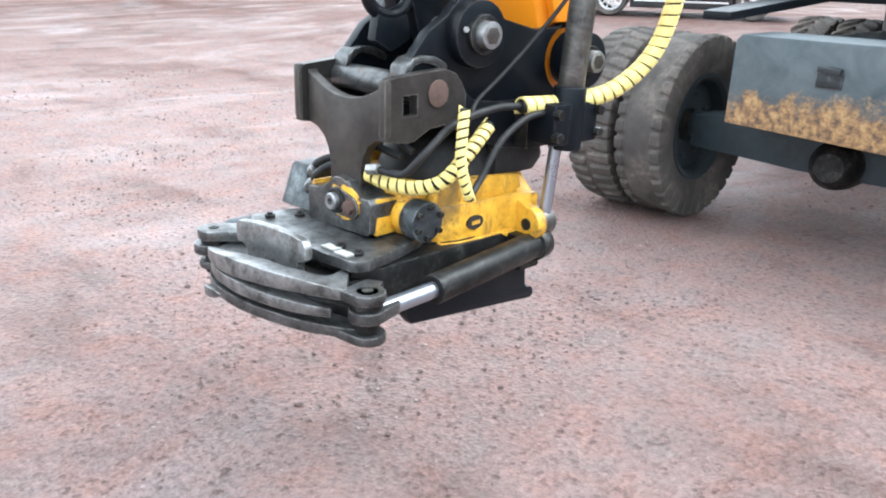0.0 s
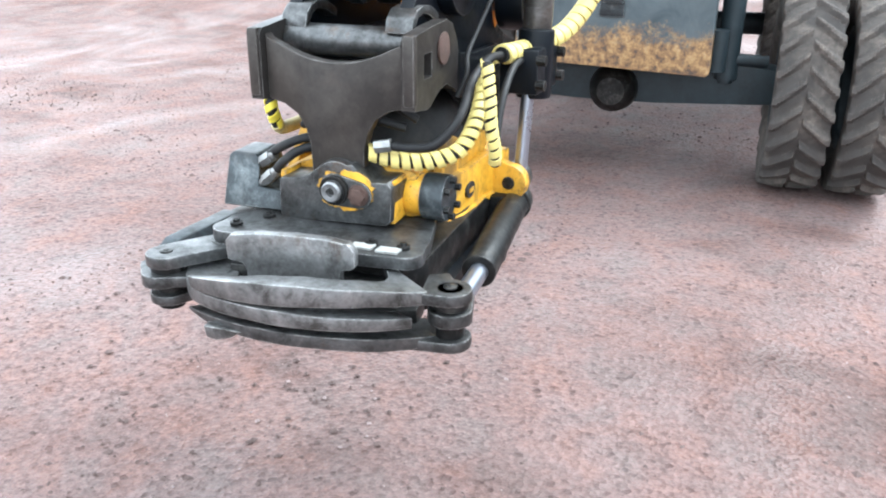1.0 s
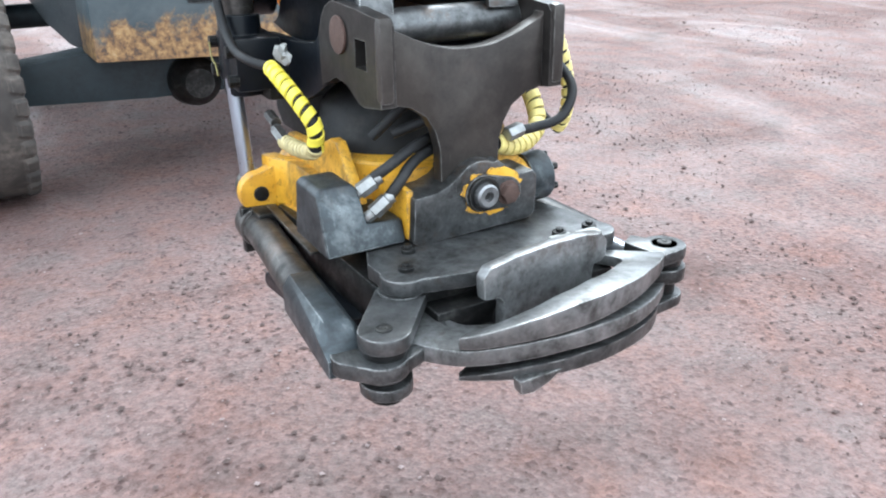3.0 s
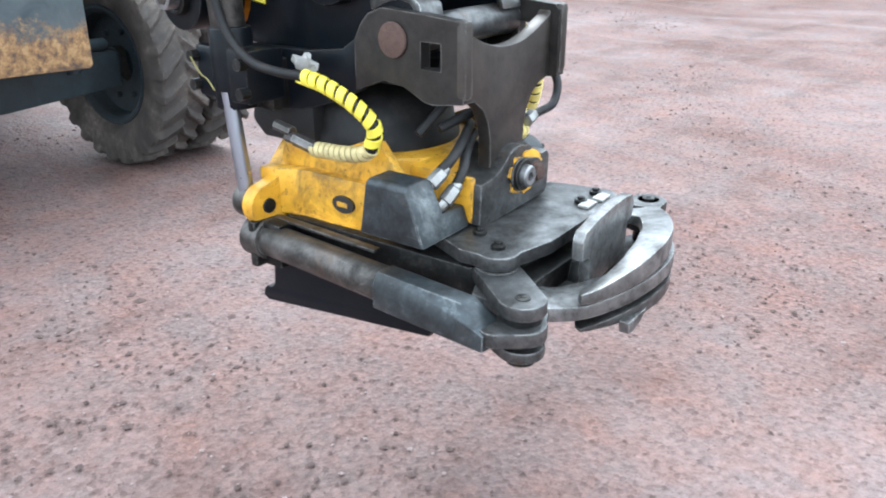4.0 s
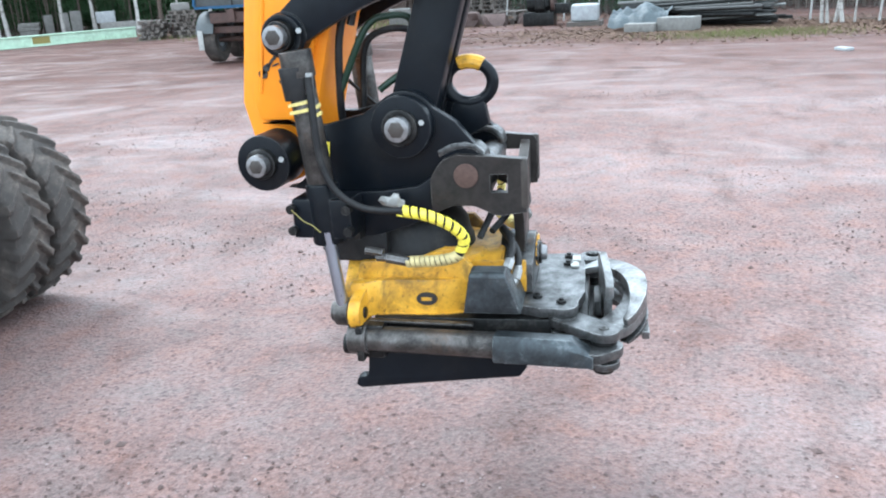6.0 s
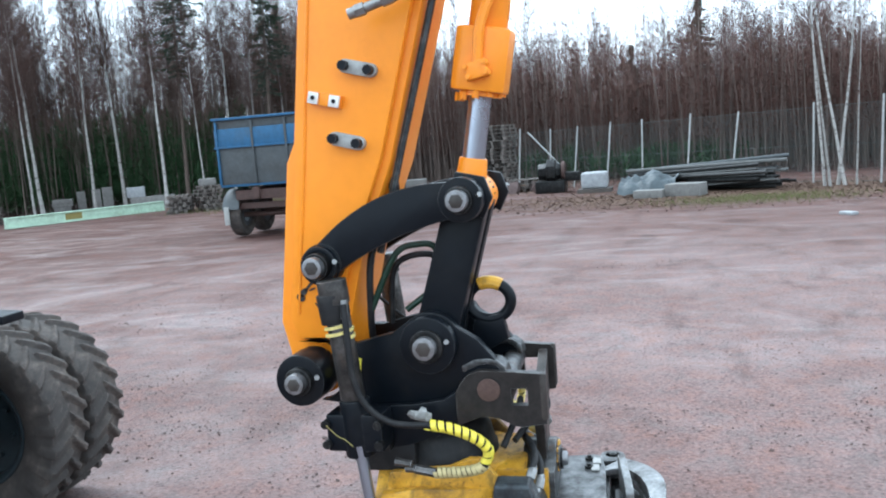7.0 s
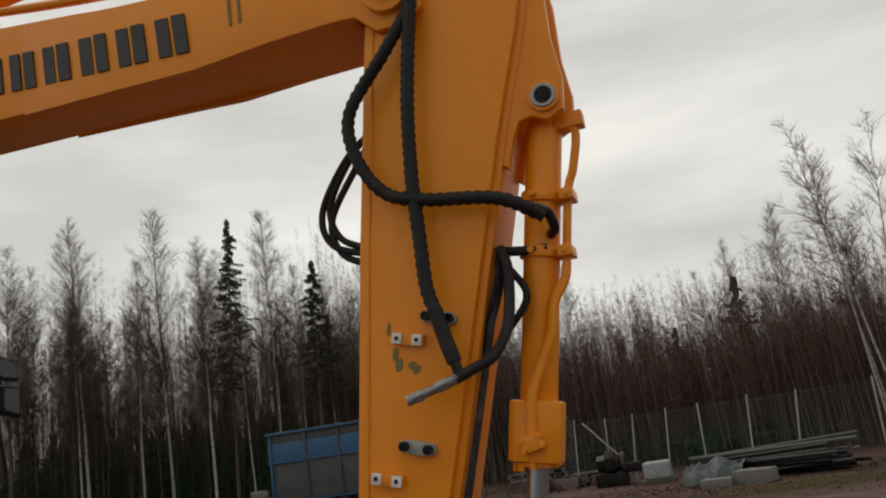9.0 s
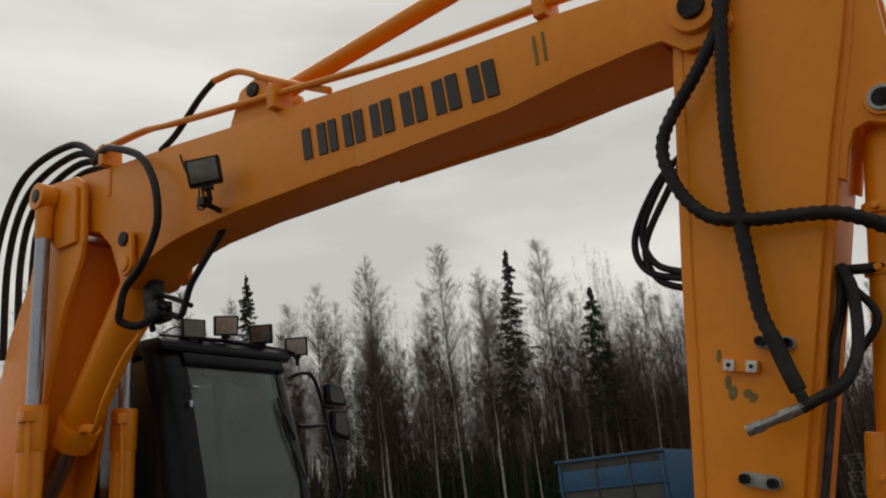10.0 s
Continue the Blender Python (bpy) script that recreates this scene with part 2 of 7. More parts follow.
FITTING = surface("zinc_fitting", (0.29, 0.29, 0.285), (0.13, 0.12, 0.11), None, 0.35, 0.8, big=30, fine=150, relief=0.15)
CLAMP = surface("grey_clamp_bar", (0.34, 0.34, 0.325), (0.20, 0.19, 0.17), None, 0.55, 0.1, big=20, fine=120, relief=0.1)
WHITE = surface("white_pad", (0.75, 0.74, 0.70), (0.40, 0.38, 0.34), None, 0.5, big=30, fine=120, relief=0.05)
OLIVE = surface("olive_scrape", (0.20, 0.17, 0.05), (0.30, 0.20, 0.04), None, 0.6, big=20, fine=120, relief=0.1)
CHASSIS = surface("blue_grey_chassis_paint", (0.020, 0.030, 0.036), (0.012, 0.014, 0.016), (0.06, 0.052, 0.045), 0.5, big=4, fine=50, dirt_amount=0.5, wear_amount=0.1, relief=0.12, gloss=0.35)
GLASSDARK = surface("dark_lens", (0.12, 0.12, 0.11), (0.05, 0.05, 0.05), None, 0.12, big=8, fine=60, relief=0.02)
# lens colour raised to paint in the sky's reflection
SKYLENS = surface("sky_reflecting_lens", (0.42, 0.41, 0.39), (0.25, 0.24, 0.22), None, 0.15, big=30, fine=120, relief=0.05)
LETTER = surface("dark_lettering_film", (0.018, 0.017, 0.016), (0.03, 0.028, 0.025), None, 0.45, big=8, fine=60, relief=0.02)
BLUE = surface("blue_paint", (0.022, 0.095, 0.20), (0.05, 0.075, 0.10), (0.16, 0.14, 0.12), 0.5, big=1.5, fine=25, dirt_amount=0.45, wear_amount=0.15, relief=0.1)
TAILGATE = surface("dirty_blue_grey_tailgate", (0.060, 0.068, 0.072), (0.040, 0.036, 0.032), (0.11, 0.10, 0.09), 0.6, big=1.4, fine=14, dirt_amount=0.7, wear_amount=0.2, relief=0.2)
DIRTYGREY = surface("dirty_grey_panel", (0.105, 0.105, 0.10), (0.06, 0.055, 0.048), (0.16, 0.13, 0.11), 0.7, big=1.8, fine=25, dirt_amount=0.6, wear_amount=0.2, relief=0.2)
RUSTFRAME = surface("rusty_red_frame", (0.075, 0.043, 0.036), (0.045, 0.034, 0.029), None, 0.75, big=4, fine=40, dirt_amount=0.6, relief=0.3)
CONCRETE = surface("weathered_concrete", (0.175, 0.168, 0.157), (0.09, 0.085, 0.075), None, 0.85, big=3, fine=30, dirt_amount=0.6, relief=0.5, depth=0.01, spread=0.25)
WOOD = surface("grey_weathered_wood", (0.135, 0.116, 0.102), (0.055, 0.046, 0.040), None, 0.85, big=4, fine=30, dirt_amount=0.6, relief=0.4, stretch=(1, 1, 5), spread=0.3)
TARP = surface("blue_grey_tarpaulin", (0.045, 0.060, 0.068), (0.020, 0.024, 0.026), (0.12, 0.14, 0.15), 0.45, big=3.5, fine=20, dirt_amount=0.75, wear_amount=0.15, relief=0.5, depth=0.04)
MINT = surface("pale_green_beam_paint", (0.42, 0.56, 0.43), (0.25, 0.30, 0.22), (0.13, 0.12, 0.09), 0.6, big=1.2, fine=20, dirt_amount=0.4, wear_amount=0.1, relief=0.1)
SACK = surface("white_plastic_sack", (0.33, 0.34, 0.35), (0.17, 0.17, 0.165), None, 0.45, big=3, fine=20, dirt_amount=0.5, relief=0.4, depth=0.02)
GALV = surface("galvanised_post", (0.40, 0.40, 0.39), (0.24, 0.235, 0.22), None, 0.5, 0.3, big=4, fine=40, relief=0.1)
WIRE = surface("grey_green_wire", (0.12, 0.14, 0.135), (0.07, 0.08, 0.075), None, 0.6, 0.2, big=4, fine=40, relief=0.1)
CARPAINT = surface("black_car_paint", (0.012, 0.012, 0.014), (0.03, 0.028, 0.026), None, 0.15, 0.0, big=2, fine=20, dirt_amount=0.3, relief=0.02, coat=0.8)
ALLOY = surface("silver_alloy", (0.60, 0.60, 0.61), (0.30, 0.29, 0.28), None, 0.3, 0.7, big=8, fine=60, relief=0.05)
TWIG = surface("bare_birch_twigs", (0.088, 0.056, 0.047), (0.054, 0.036, 0.031), None, 0.9, big=0.6, fine=4, relief=0.1, spread=0.25, gloss=0.1)
BRUSH = surface("brown_brush_twigs", (0.120, 0.068, 0.056), (0.066, 0.041, 0.034), None, 0.9, big=0.25, fine=2, dirt_amount=0.5, relief=0.1, gloss=0.1)
GREYTRUNK = surface("grey_young_trunks", (0.150, 0.118, 0.101), (0.058, 0.045, 0.039), None, 0.85, big=1.0, fine=8, dirt_amount=0.75, relief=0.2, stretch=(1, 1, 0.4), gloss=0.1)
NEEDLE = surface("spruce_needles", (0.020, 0.034, 0.018), (0.044, 0.046, 0.030), None, 0.8, big=1.2, fine=8, dirt_amount=0.5, relief=0.2, spread=0.2)
SHRUB = surface("low_green_shrub", (0.052, 0.098, 0.045), (0.062, 0.064, 0.040), None, 0.85, big=0.5, fine=5, dirt_amount=0.5, relief=0.2, gloss=0.15)
GREYBRUSH = surface("grey_brown_twigs", (0.150, 0.108, 0.091), (0.082, 0.060, 0.051), None, 0.9, big=0.25, fine=2, dirt_amount=0.5, relief=0.1, gloss=0.1)
SPRUCEBARK = surface("spruce_bark", (0.10, 0.075, 0.06), (0.05, 0.04, 0.034), None, 0.9, big=4, fine=30, relief=0.5, depth=0.01)
LITTER = surface("dry_leaf_litter", (0.120, 0.076, 0.054), (0.055, 0.037, 0.029), None, 0.85, big=2, fine=20, dirt_amount=0.5, relief=0.2, gloss=0.2)
GRASS = surface("short_grass", (0.13, 0.15, 0.05), (0.17, 0.13, 0.075), None, 0.8, big=2, fine=20, dirt_amount=0.7, relief=0.2, gloss=0.2)
STONE = surface("dark_gravel_stones", (0.118, 0.085, 0.078), (0.048, 0.036, 0.033), None, 0.85, big=12, fine=90, dirt_amount=0.55, relief=0.4, gloss=0.2)
PALESTONE = surface("pale_gravel_stones", (0.27, 0.215, 0.205), (0.17, 0.125, 0.117), None, 0.85, big=12, fine=90, dirt_amount=0.5, relief=0.4, gloss=0.2)


def rusty_panel():
    m, n, l, b = nodes_of("rust_streaked_panel")
    co = place_of(n, l)
    sep = n.new("ShaderNodeSeparateXYZ")
    l.new(co, sep.inputs[0])
    edge = n.new("ShaderNodeMapRange")
    edge.inputs["From Min"].default_value, edge.inputs["From Max"].default_value = 0.95, 0.64
    l.new(sep.outputs["Z"], edge.inputs["Value"])
    rag = n.new("ShaderNodeMath")
    rag.operation = "MULTIPLY_ADD"
    l.new(grain(n, l, co, 9, 8, 0.7, 0.5), rag.inputs[0])
    rag.inputs[1].default_value = 1.5
    shift = n.new("ShaderNodeMath")
    shift.operation = "SUBTRACT"
    l.new(edge.outputs[0], shift.inputs[0])
    shift.inputs[1].default_value = 0.78
    l.new(shift.outputs[0], rag.inputs[2])
    fac = ramp(n, l, rag.outputs[0], [(0.40, (0, 0, 0)), (0.64, (0.92, 0.92, 0.92))])
    rust = ramp(n, l, grain(n, l, co, 30, 6, 0.7), [(0.36, (0.07, 0.05, 0.04)), (0.48, (0.22, 0.125, 0.055)), (0.58, (0.36, 0.225, 0.095)), (0.72, (0.46, 0.32, 0.17))])
    paint = ramp(n, l, grain(n, l, co, 6, 6, 0.6, 0.6), [(0.3, (0.032, 0.048, 0.058)), (0.7, (0.085, 0.105, 0.115))])
    l.new(blend(n, l, fac, paint, rust), b.inputs["Base Color"])
    b.inputs["Roughness"].default_value = 0.55
    bump(n, l, b, grain(n, l, co, 60, 6, 0.7), 0.3, 0.004)
    return m


RUSTPANEL = rusty_panel()


def red_gravel():
    """Reddish crushed-granite yard: packed fines, stones, damp streaks and tracks, dimmed in colour far out."""
    m, n, l, b = nodes_of("red_gravel")
    co = place_of(n, l)
    track = place_of(n, l, (0.55, 1.0, 1.0))
    wide, mid, fine = grain(n, l, co, 0.35, 5, 0.6, 0.6), grain(n, l, track, 1.6, 6, 0.6, 0.5), grain(n, l, co, 38, 5, 0.7)
    tint = ramp(n, l, wide, [(0.3, (0.132, 0.085, 0.077)), (0.5, (0.170, 0.118, 0.110)), (0.72, (0.206, 0.153, 0.146))])
    damp = ramp(n, l, mid, [(0.34, (0.70, 0.665, 0.65)), (0.47, (0.96, 0.955, 0.955)), (0.58, (1.01, 1.01, 1.01)), (0.74, (1.09, 1.10, 1.11))])
    # Camera's dimmer rendering of far ground painted into colour, 7 to 18 m out
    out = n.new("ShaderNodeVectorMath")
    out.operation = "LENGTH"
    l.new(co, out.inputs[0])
    far_dim = n.new("ShaderNodeMapRange")
    far_dim.inputs["From Min"].default_value, far_dim.inputs["From Max"].default_value = 7.0, 18.0
    l.new(out.outputs["Value"], far_dim.inputs["Value"])
    tint = blend(n, l, far_dim.outputs[0], tint, blend(n, l, 1.0, tint, (0.585, 0.475, 0.435), "MULTIPLY"))
    col = blend(n, l, 1.0, tint, damp, "MULTIPLY")
    col = blend(n, l, 1.0, col, ramp(n, l, fine, [(0.30, (0.62, 0.58, 0.57)), (0.5, (1, 1, 1)), (0.72, (1.32, 1.30, 1.30))]), "MULTIPLY")
    cells = n.new("ShaderNodeTexVoronoi")
    cells.inputs["Scale"].default_value = 62
    l.new(co, cells.inputs["Vector"])
    pebble = ramp(n, l, cells.outputs["Color"], [(0.10, (0.38, 0.34, 0.34)), (0.24, (0.95, 0.95, 0.95)), (0.78, (1.05, 1.05, 1.05)), (0.95, (1.22, 1.20, 1.20))])
    col = blend(n, l, 0.62, col, pebble, "MULTIPLY")
    rusty = ramp(n, l, grain(n, l, co, 4.5, 6, 0.7, 0.4), [(0.36, (0.90, 1.0, 1.01)), (0.50, (1, 1, 1)), (0.66, (1.10, 0.975, 0.90))])
    col = blend(n, l, 1.0, col, rusty, "MULTIPLY")
    specks = ramp(n, l, grain(n, l, co, 120, 3, 0.6), [(0.34, (0.45, 0.42, 0.41)), (0.42, (1, 1, 1)), (0.60, (1, 1, 1)), (0.70, (1.30, 1.26, 1.22))])
    col = blend(n, l, 0.5, col, specks, "MULTIPLY")
    l.new(col, b.inputs["Base Color"])
    wet = n.new("ShaderNodeMapRange")
    wet.inputs["From Min"].default_value, wet.inputs["From Max"].default_value = 0.30, 0.60
    wet.inputs["To Min"].default_value, wet.inputs["To Max"].default_value = 0.42, 0.85
    streak = grain(n, l, place_of(n, l, (1.0, 0.45, 1.0)), 0.9, 5, 0.6, 1.2)
    l.new(streak, wet.inputs["Value"])
    l.new(wet.outputs[0], b.inputs["Roughness"])
    spec = n.new("ShaderNodeMapRange")
    spec.inputs["From Min"].default_value, spec.inputs["From Max"].default_value = 0.30, 0.60
    spec.inputs["To Min"].default_value, spec.inputs["To Max"].default_value = 0.26, 0.10
    l.new(streak, spec.inputs["Value"])
    l.new(spec.outputs[0], b.inputs["Specular IOR Level"])
    k = n.new("ShaderNodeBump")
    k.inputs["Strength"].default_value, k.inputs["Distance"].default_value = 0.55, 0.012
    l.new(cells.outputs["Distance"], k.inputs["Height"])
    k2 = n.new("ShaderNodeBump")
    k2.inputs["Strength"].default_value, k2.inputs["Distance"].default_value = 0.5, 0.02
    l.new(grain(n, l, co, 11, 6, 0.65), k2.inputs["Height"])
    l.new(k.outputs[0], k2.inputs["Normal"])
    l.new(k2.outputs[0], b.inputs["Normal"])
    return m


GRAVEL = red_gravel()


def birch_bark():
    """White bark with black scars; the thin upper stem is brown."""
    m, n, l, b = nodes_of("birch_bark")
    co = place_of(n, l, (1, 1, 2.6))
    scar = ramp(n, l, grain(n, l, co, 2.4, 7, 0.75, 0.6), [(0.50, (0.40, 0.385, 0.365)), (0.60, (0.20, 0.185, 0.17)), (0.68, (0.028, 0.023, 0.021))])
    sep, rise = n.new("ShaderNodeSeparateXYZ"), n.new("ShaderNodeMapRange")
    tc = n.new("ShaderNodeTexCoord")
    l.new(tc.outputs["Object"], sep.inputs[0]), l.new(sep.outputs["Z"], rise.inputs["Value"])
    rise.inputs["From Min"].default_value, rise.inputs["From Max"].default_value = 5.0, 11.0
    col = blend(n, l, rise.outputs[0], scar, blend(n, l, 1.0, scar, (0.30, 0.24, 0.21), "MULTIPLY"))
    oi = n.new("ShaderNodeObjectInfo")
    col = blend(n, l, 1.0, col, ramp(n, l, oi.outputs["Random"], [(0, (0.62, 0.61, 0.60)), (1, (1.15, 1.15, 1.15))]), "MULTIPLY")
    l.new(col, b.inputs["Base Color"])
    b.inputs["Roughness"].default_value, b.inputs["Specular IOR Level"].default_value = 0.8, 0.2
    bump(n, l, b, grain(n, l, co, 9, 6, 0.6), 0.4, 0.01)
    return m


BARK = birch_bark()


def glass():
    m, n, l, b = nodes_of("tinted_cab_glass")
    b.inputs["Base Color"].default_value = (0.30, 0.38, 0.355, 1)
    b.inputs["Roughness"].default_value, b.inputs["Transmission Weight"].default_value = 0.03, 0.85
    b.inputs["IOR"].default_value = 1.45
    bump(n, l, b, grain(n, l, place_of(n, l), 3, 3), 0.03, 0.004)
    return m


GLASS = glass()
# opaque near-black: paints in the dim cab behind the near pane; also mirror glass
SIDEGLASS = surface("dark_side_glass", (0.010, 0.012, 0.012), (0.02, 0.02, 0.02), None, 0.08, big=3, fine=20, dirt_amount=0.3, relief=0.01)


# ---- mesh tools ----
class Shape:
    """Collects solid pieces of one part, in metres."""

    def __init__(self):
        self.v, self.f = [], []

    def add(self, verts, faces, m=None):
        o = len(self.v)
        self.v += [tuple(m @ Vector(p)) for p in verts] if m is not None else [tuple(p) for p in verts]
        self.f += [tuple(i + o for i in f) for f in faces]
        return self

    def box(self, c, s, m=None):
        x, y, z = (q / 2 for q in s)
        v = [(c[0] + a * x, c[1] + b * y, c[2] + d * z) for a in (-1, 1) for b in (-1, 1) for d in (-1, 1)]
        return self.add(v, [(0, 1, 3, 2), (4, 6, 7, 5), (0, 4, 5, 1), (2, 3, 7, 6), (0, 2, 6, 4), (1, 5, 7, 3)], m)

    def prism(self, pts, a, b, axis="z", m=None, holes=()):
        """A plate with the outline pts, from a to b along an axis; x: pts are (y, z), y: (x, z), z: (x, y)."""
        put = {"x": lambda p, q: (q, p[0], p[1]), "y": lambda p, q: (p[0], q, p[1]), "z": lambda p, q: (p[0], p[1], q)}[axis]
        loops = [list(pts), *[list(h) for h in holes]]
        flat = [p for lp in loops for p in lp]
        k = len(flat)
        v = [put(p, a) for p in flat] + [put(p, b) for p in flat]
        f, start = [], 0
        for lp in loops:
            c = len(lp)
            f += [(start + i, start + (i + 1) % c, start + (i + 1) % c + k, start + i + k) for i in range(c)]
            start += c
        if len(loops) == 1:
            f += [tuple(range(k)), tuple(range(2 * k - 1, k - 1, -1))]
        else:
            from_poly = tessellate([[Vector((p[0], p[1], 0)) for p in lp] for lp in loops])
            f += [tuple(t) for t in from_poly] + [tuple(i + k for i in reversed(t)) for t in from_poly]
        return self.add(v, f, m)

    def rod(self, p, q, r, r2=None, n=18, m=None):
        p, q = Vector(p), Vector(q)
        r2 = r if r2 is None else r2
        t = (q - p).to_track_quat("Z", "Y").to_matrix()
        ring = [t @ Vector((math.cos(2 * math.pi * i / n), math.sin(2 * math.pi * i / n), 0)) for i in range(n)]
        v = [p + c * r for c in ring] + [q + c * r2 for c in ring]
        f = [(i, (i + 1) % n, (i + 1) % n + n, i + n) for i in range(n)] + [tuple(range(n - 1, -1, -1)), tuple(range(n, 2 * n))]
        return self.add(v, f, m)

    def collar(self, p, q, r_in, r_out, n=20, m=None):
        p, q = Vector(p), Vector(q)
        t = (q - p).to_track_quat("Z", "Y").to_matrix()
        ring = [t @ Vector((math.cos(2 * math.pi * i / n), math.sin(2 * math.pi * i / n), 0)) for i in range(n)]
        v = [a + c * r for a in (p, q) for r in (r_in, r_out) for c in ring]
        f = []
        for i in range(n):
            j = (i + 1) % n
            f += [(i, j, j + n, i + n), (i + 2 * n, i + 3 * n, j + 3 * n, j + 2 * n), (i + n, j + n, j + 3 * n, i + 3 * n), (i, i + 2 * n, j + 2 * n, j)]
        return self.add(v, f, m)

    def tube(self, pts, r, n=8, m=None, caps=True):
        """A round tube along points; r is a number or one radius a point."""
        pts = [Vector(p) for p in pts]
        rs = [r] * len(pts) if isinstance(r, (int, float)) else r
        v, side = [], None
        for i, p in enumerate(pts):
            d = (pts[min(i + 1, len(pts) - 1)] - pts[max(i - 1, 0)]).normalized()
            if side is None:
                side = d.orthogonal().normalized()
            side = (side - d * side.dot(d)).normalized()
            up = d.cross(side)
            v += [p + (side * math.cos(2 * math.pi * j / n) + up * math.sin(2 * math.pi * j / n)) * rs[i] for j in range(n)]
        f = [(i * n + j, i * n + (j + 1) % n, (i + 1) * n + (j + 1) % n, (i + 1) * n + j) for i in range(len(pts) - 1) for j in range(n)]
        if caps:
            f += [tuple(range(n - 1, -1, -1)), tuple(range((len(pts) - 1) * n, len(pts) * n))]
        return self.add(v, f, m)

    def lathe(self, profile, c, axis="x", n=40, m=None):
        """Turns (radius, along) pairs round an axis through c."""
        v = []
        for r, s in profile:
            for i in range(n):
                a = 2 * math.pi * i / n
                p = (s, r * math.cos(a), r * math.sin(a)) if axis == "x" else (r * math.cos(a), s, r * math.sin(a)) if axis == "y" else (r * math.cos(a), r * math.sin(a), s)
                v.append((c[0] + p[0], c[1] + p[1], c[2] + p[2]))
        k = len(profile)
        f = [(i * n + j, i * n + (j + 1) % n, ((i + 1) % k) * n + (j + 1) % n, ((i + 1) % k) * n + j) for i in range(k) for j in range(n)]
        return self.add(v, f, m)

    def mesh(self, name, mat, bevel=0.0, angle=35, segments=2):
        me = bpy.data.meshes.new(name)
        me.from_pydata(self.v, [], self.f)
        bm = bmesh.new()
        bm.from_mesh(me)
        bmesh.ops.recalc_face_normals(bm, faces=bm.faces)
        if bevel:
            sharp = [e for e in bm.edges if len(e.link_faces) == 2 and e.calc_face_angle(0) > radians(35)]
            bmesh.ops.bevel(bm, geom=sharp, offset=bevel, segments=segments, profile=0.6, affect="EDGES", clamp_overlap=True)
        bm.to_mesh(me)
        bm.free()
        me.materials.append(mat)
        me.polygons.foreach_set("use_smooth", [True] * len(me.polygons))
        me.set_sharp_from_angle(angle=radians(angle))
        return me


from mathutils.geometry import tessellate_polygon as tessellate  # noqa: E402

WHERE = {}


def thing(name, at, label, category, group="", kind=""):
    ob = new(name)
    ob.location = at
    WHERE[ob.name] = Matrix.Translation(at)
    return tagged(ob, label, category, group, kind)


def part(name, shape, mat, parent, label="", bevel=0.0, angle=35, segments=2):
    """Links a shape, given in world metres, as one mesh under a thing or a part."""
    ob = new(name, shape.mesh(name, mat, bevel, angle, segments) if isinstance(shape, Shape) else shape)
    if parent is not None:
        ob.parent = parent
        ob.matrix_parent_inverse = WHERE.get(parent.name, Matrix()).inverted()
    return tagged(ob, label)


def alone(name, shape, mat, label, category, group="", kind="", bevel=0.0, angle=35):
    return tagged(part(name, shape, mat, None, "", bevel, angle), label, category, group, kind)


def smooth_line(pts, steps=8):
    """Points of a smooth line through pts."""
    pts = [Vector(p) for p in pts]
    e = [2 * pts[0] - pts[1], *pts, 2 * pts[-1] - pts[-2]]
    out = []
    for i in range(1, len(e) - 2):
        a, b, c, d = e[i - 1 : i + 3]
        for s in range(steps):
            t = s / steps
            out.append(0.5 * (2 * b + (c - a) * t + (2 * a - 5 * b + 4 * c - d) * t * t + (3 * b - a - 3 * c + d) * t**3))
    return out + [pts[-1]]


def even_line(pts, gap):
    """The same line with even gaps."""
    out, left = [pts[0]], gap
    for a, b in zip(pts, pts[1:]):
        d, done = (b - a).length, 0.0
        while d - done >= left:
            done += left
            out.append(a.lerp(b, done / d))
            left = gap
        left -= d - done
    return out


def arc(c, r, a0, a1, n=10, squash=1.0):
    return [(c[0] + r * math.cos(radians(a0 + (a1 - a0) * i / n)), c[1] + r * squash * math.sin(radians(a0 + (a1 - a0) * i / n))) for i in range(n + 1)]


def slot(p, q, r0, r1, n=10):
    """The outline of a link with round ends of radius r0 at p and r1 at q."""
    a = math.degrees(math.atan2(q[1] - p[1], q[0] - p[0]))
    return arc(p, r0, a + 90, a + 270, n) + arc(q, r1, a - 90, a + 90, n)


def hose(parent, pts, r, name="hose", label="", ribs=0.0, mat=None, steps=10):
    line = smooth_line(pts, steps)
    if ribs:
        line = even_line(line, ribs / 2)
        rad = [r * (1.06 if i % 2 else 0.86) for i in range(len(line))]
        return part(name, Shape().tube(line, rad, 10), mat or HOSE, parent, label, angle=80)
    return part(name, Shape().tube(line, r, 10), mat or HOSE, parent, label, angle=60)


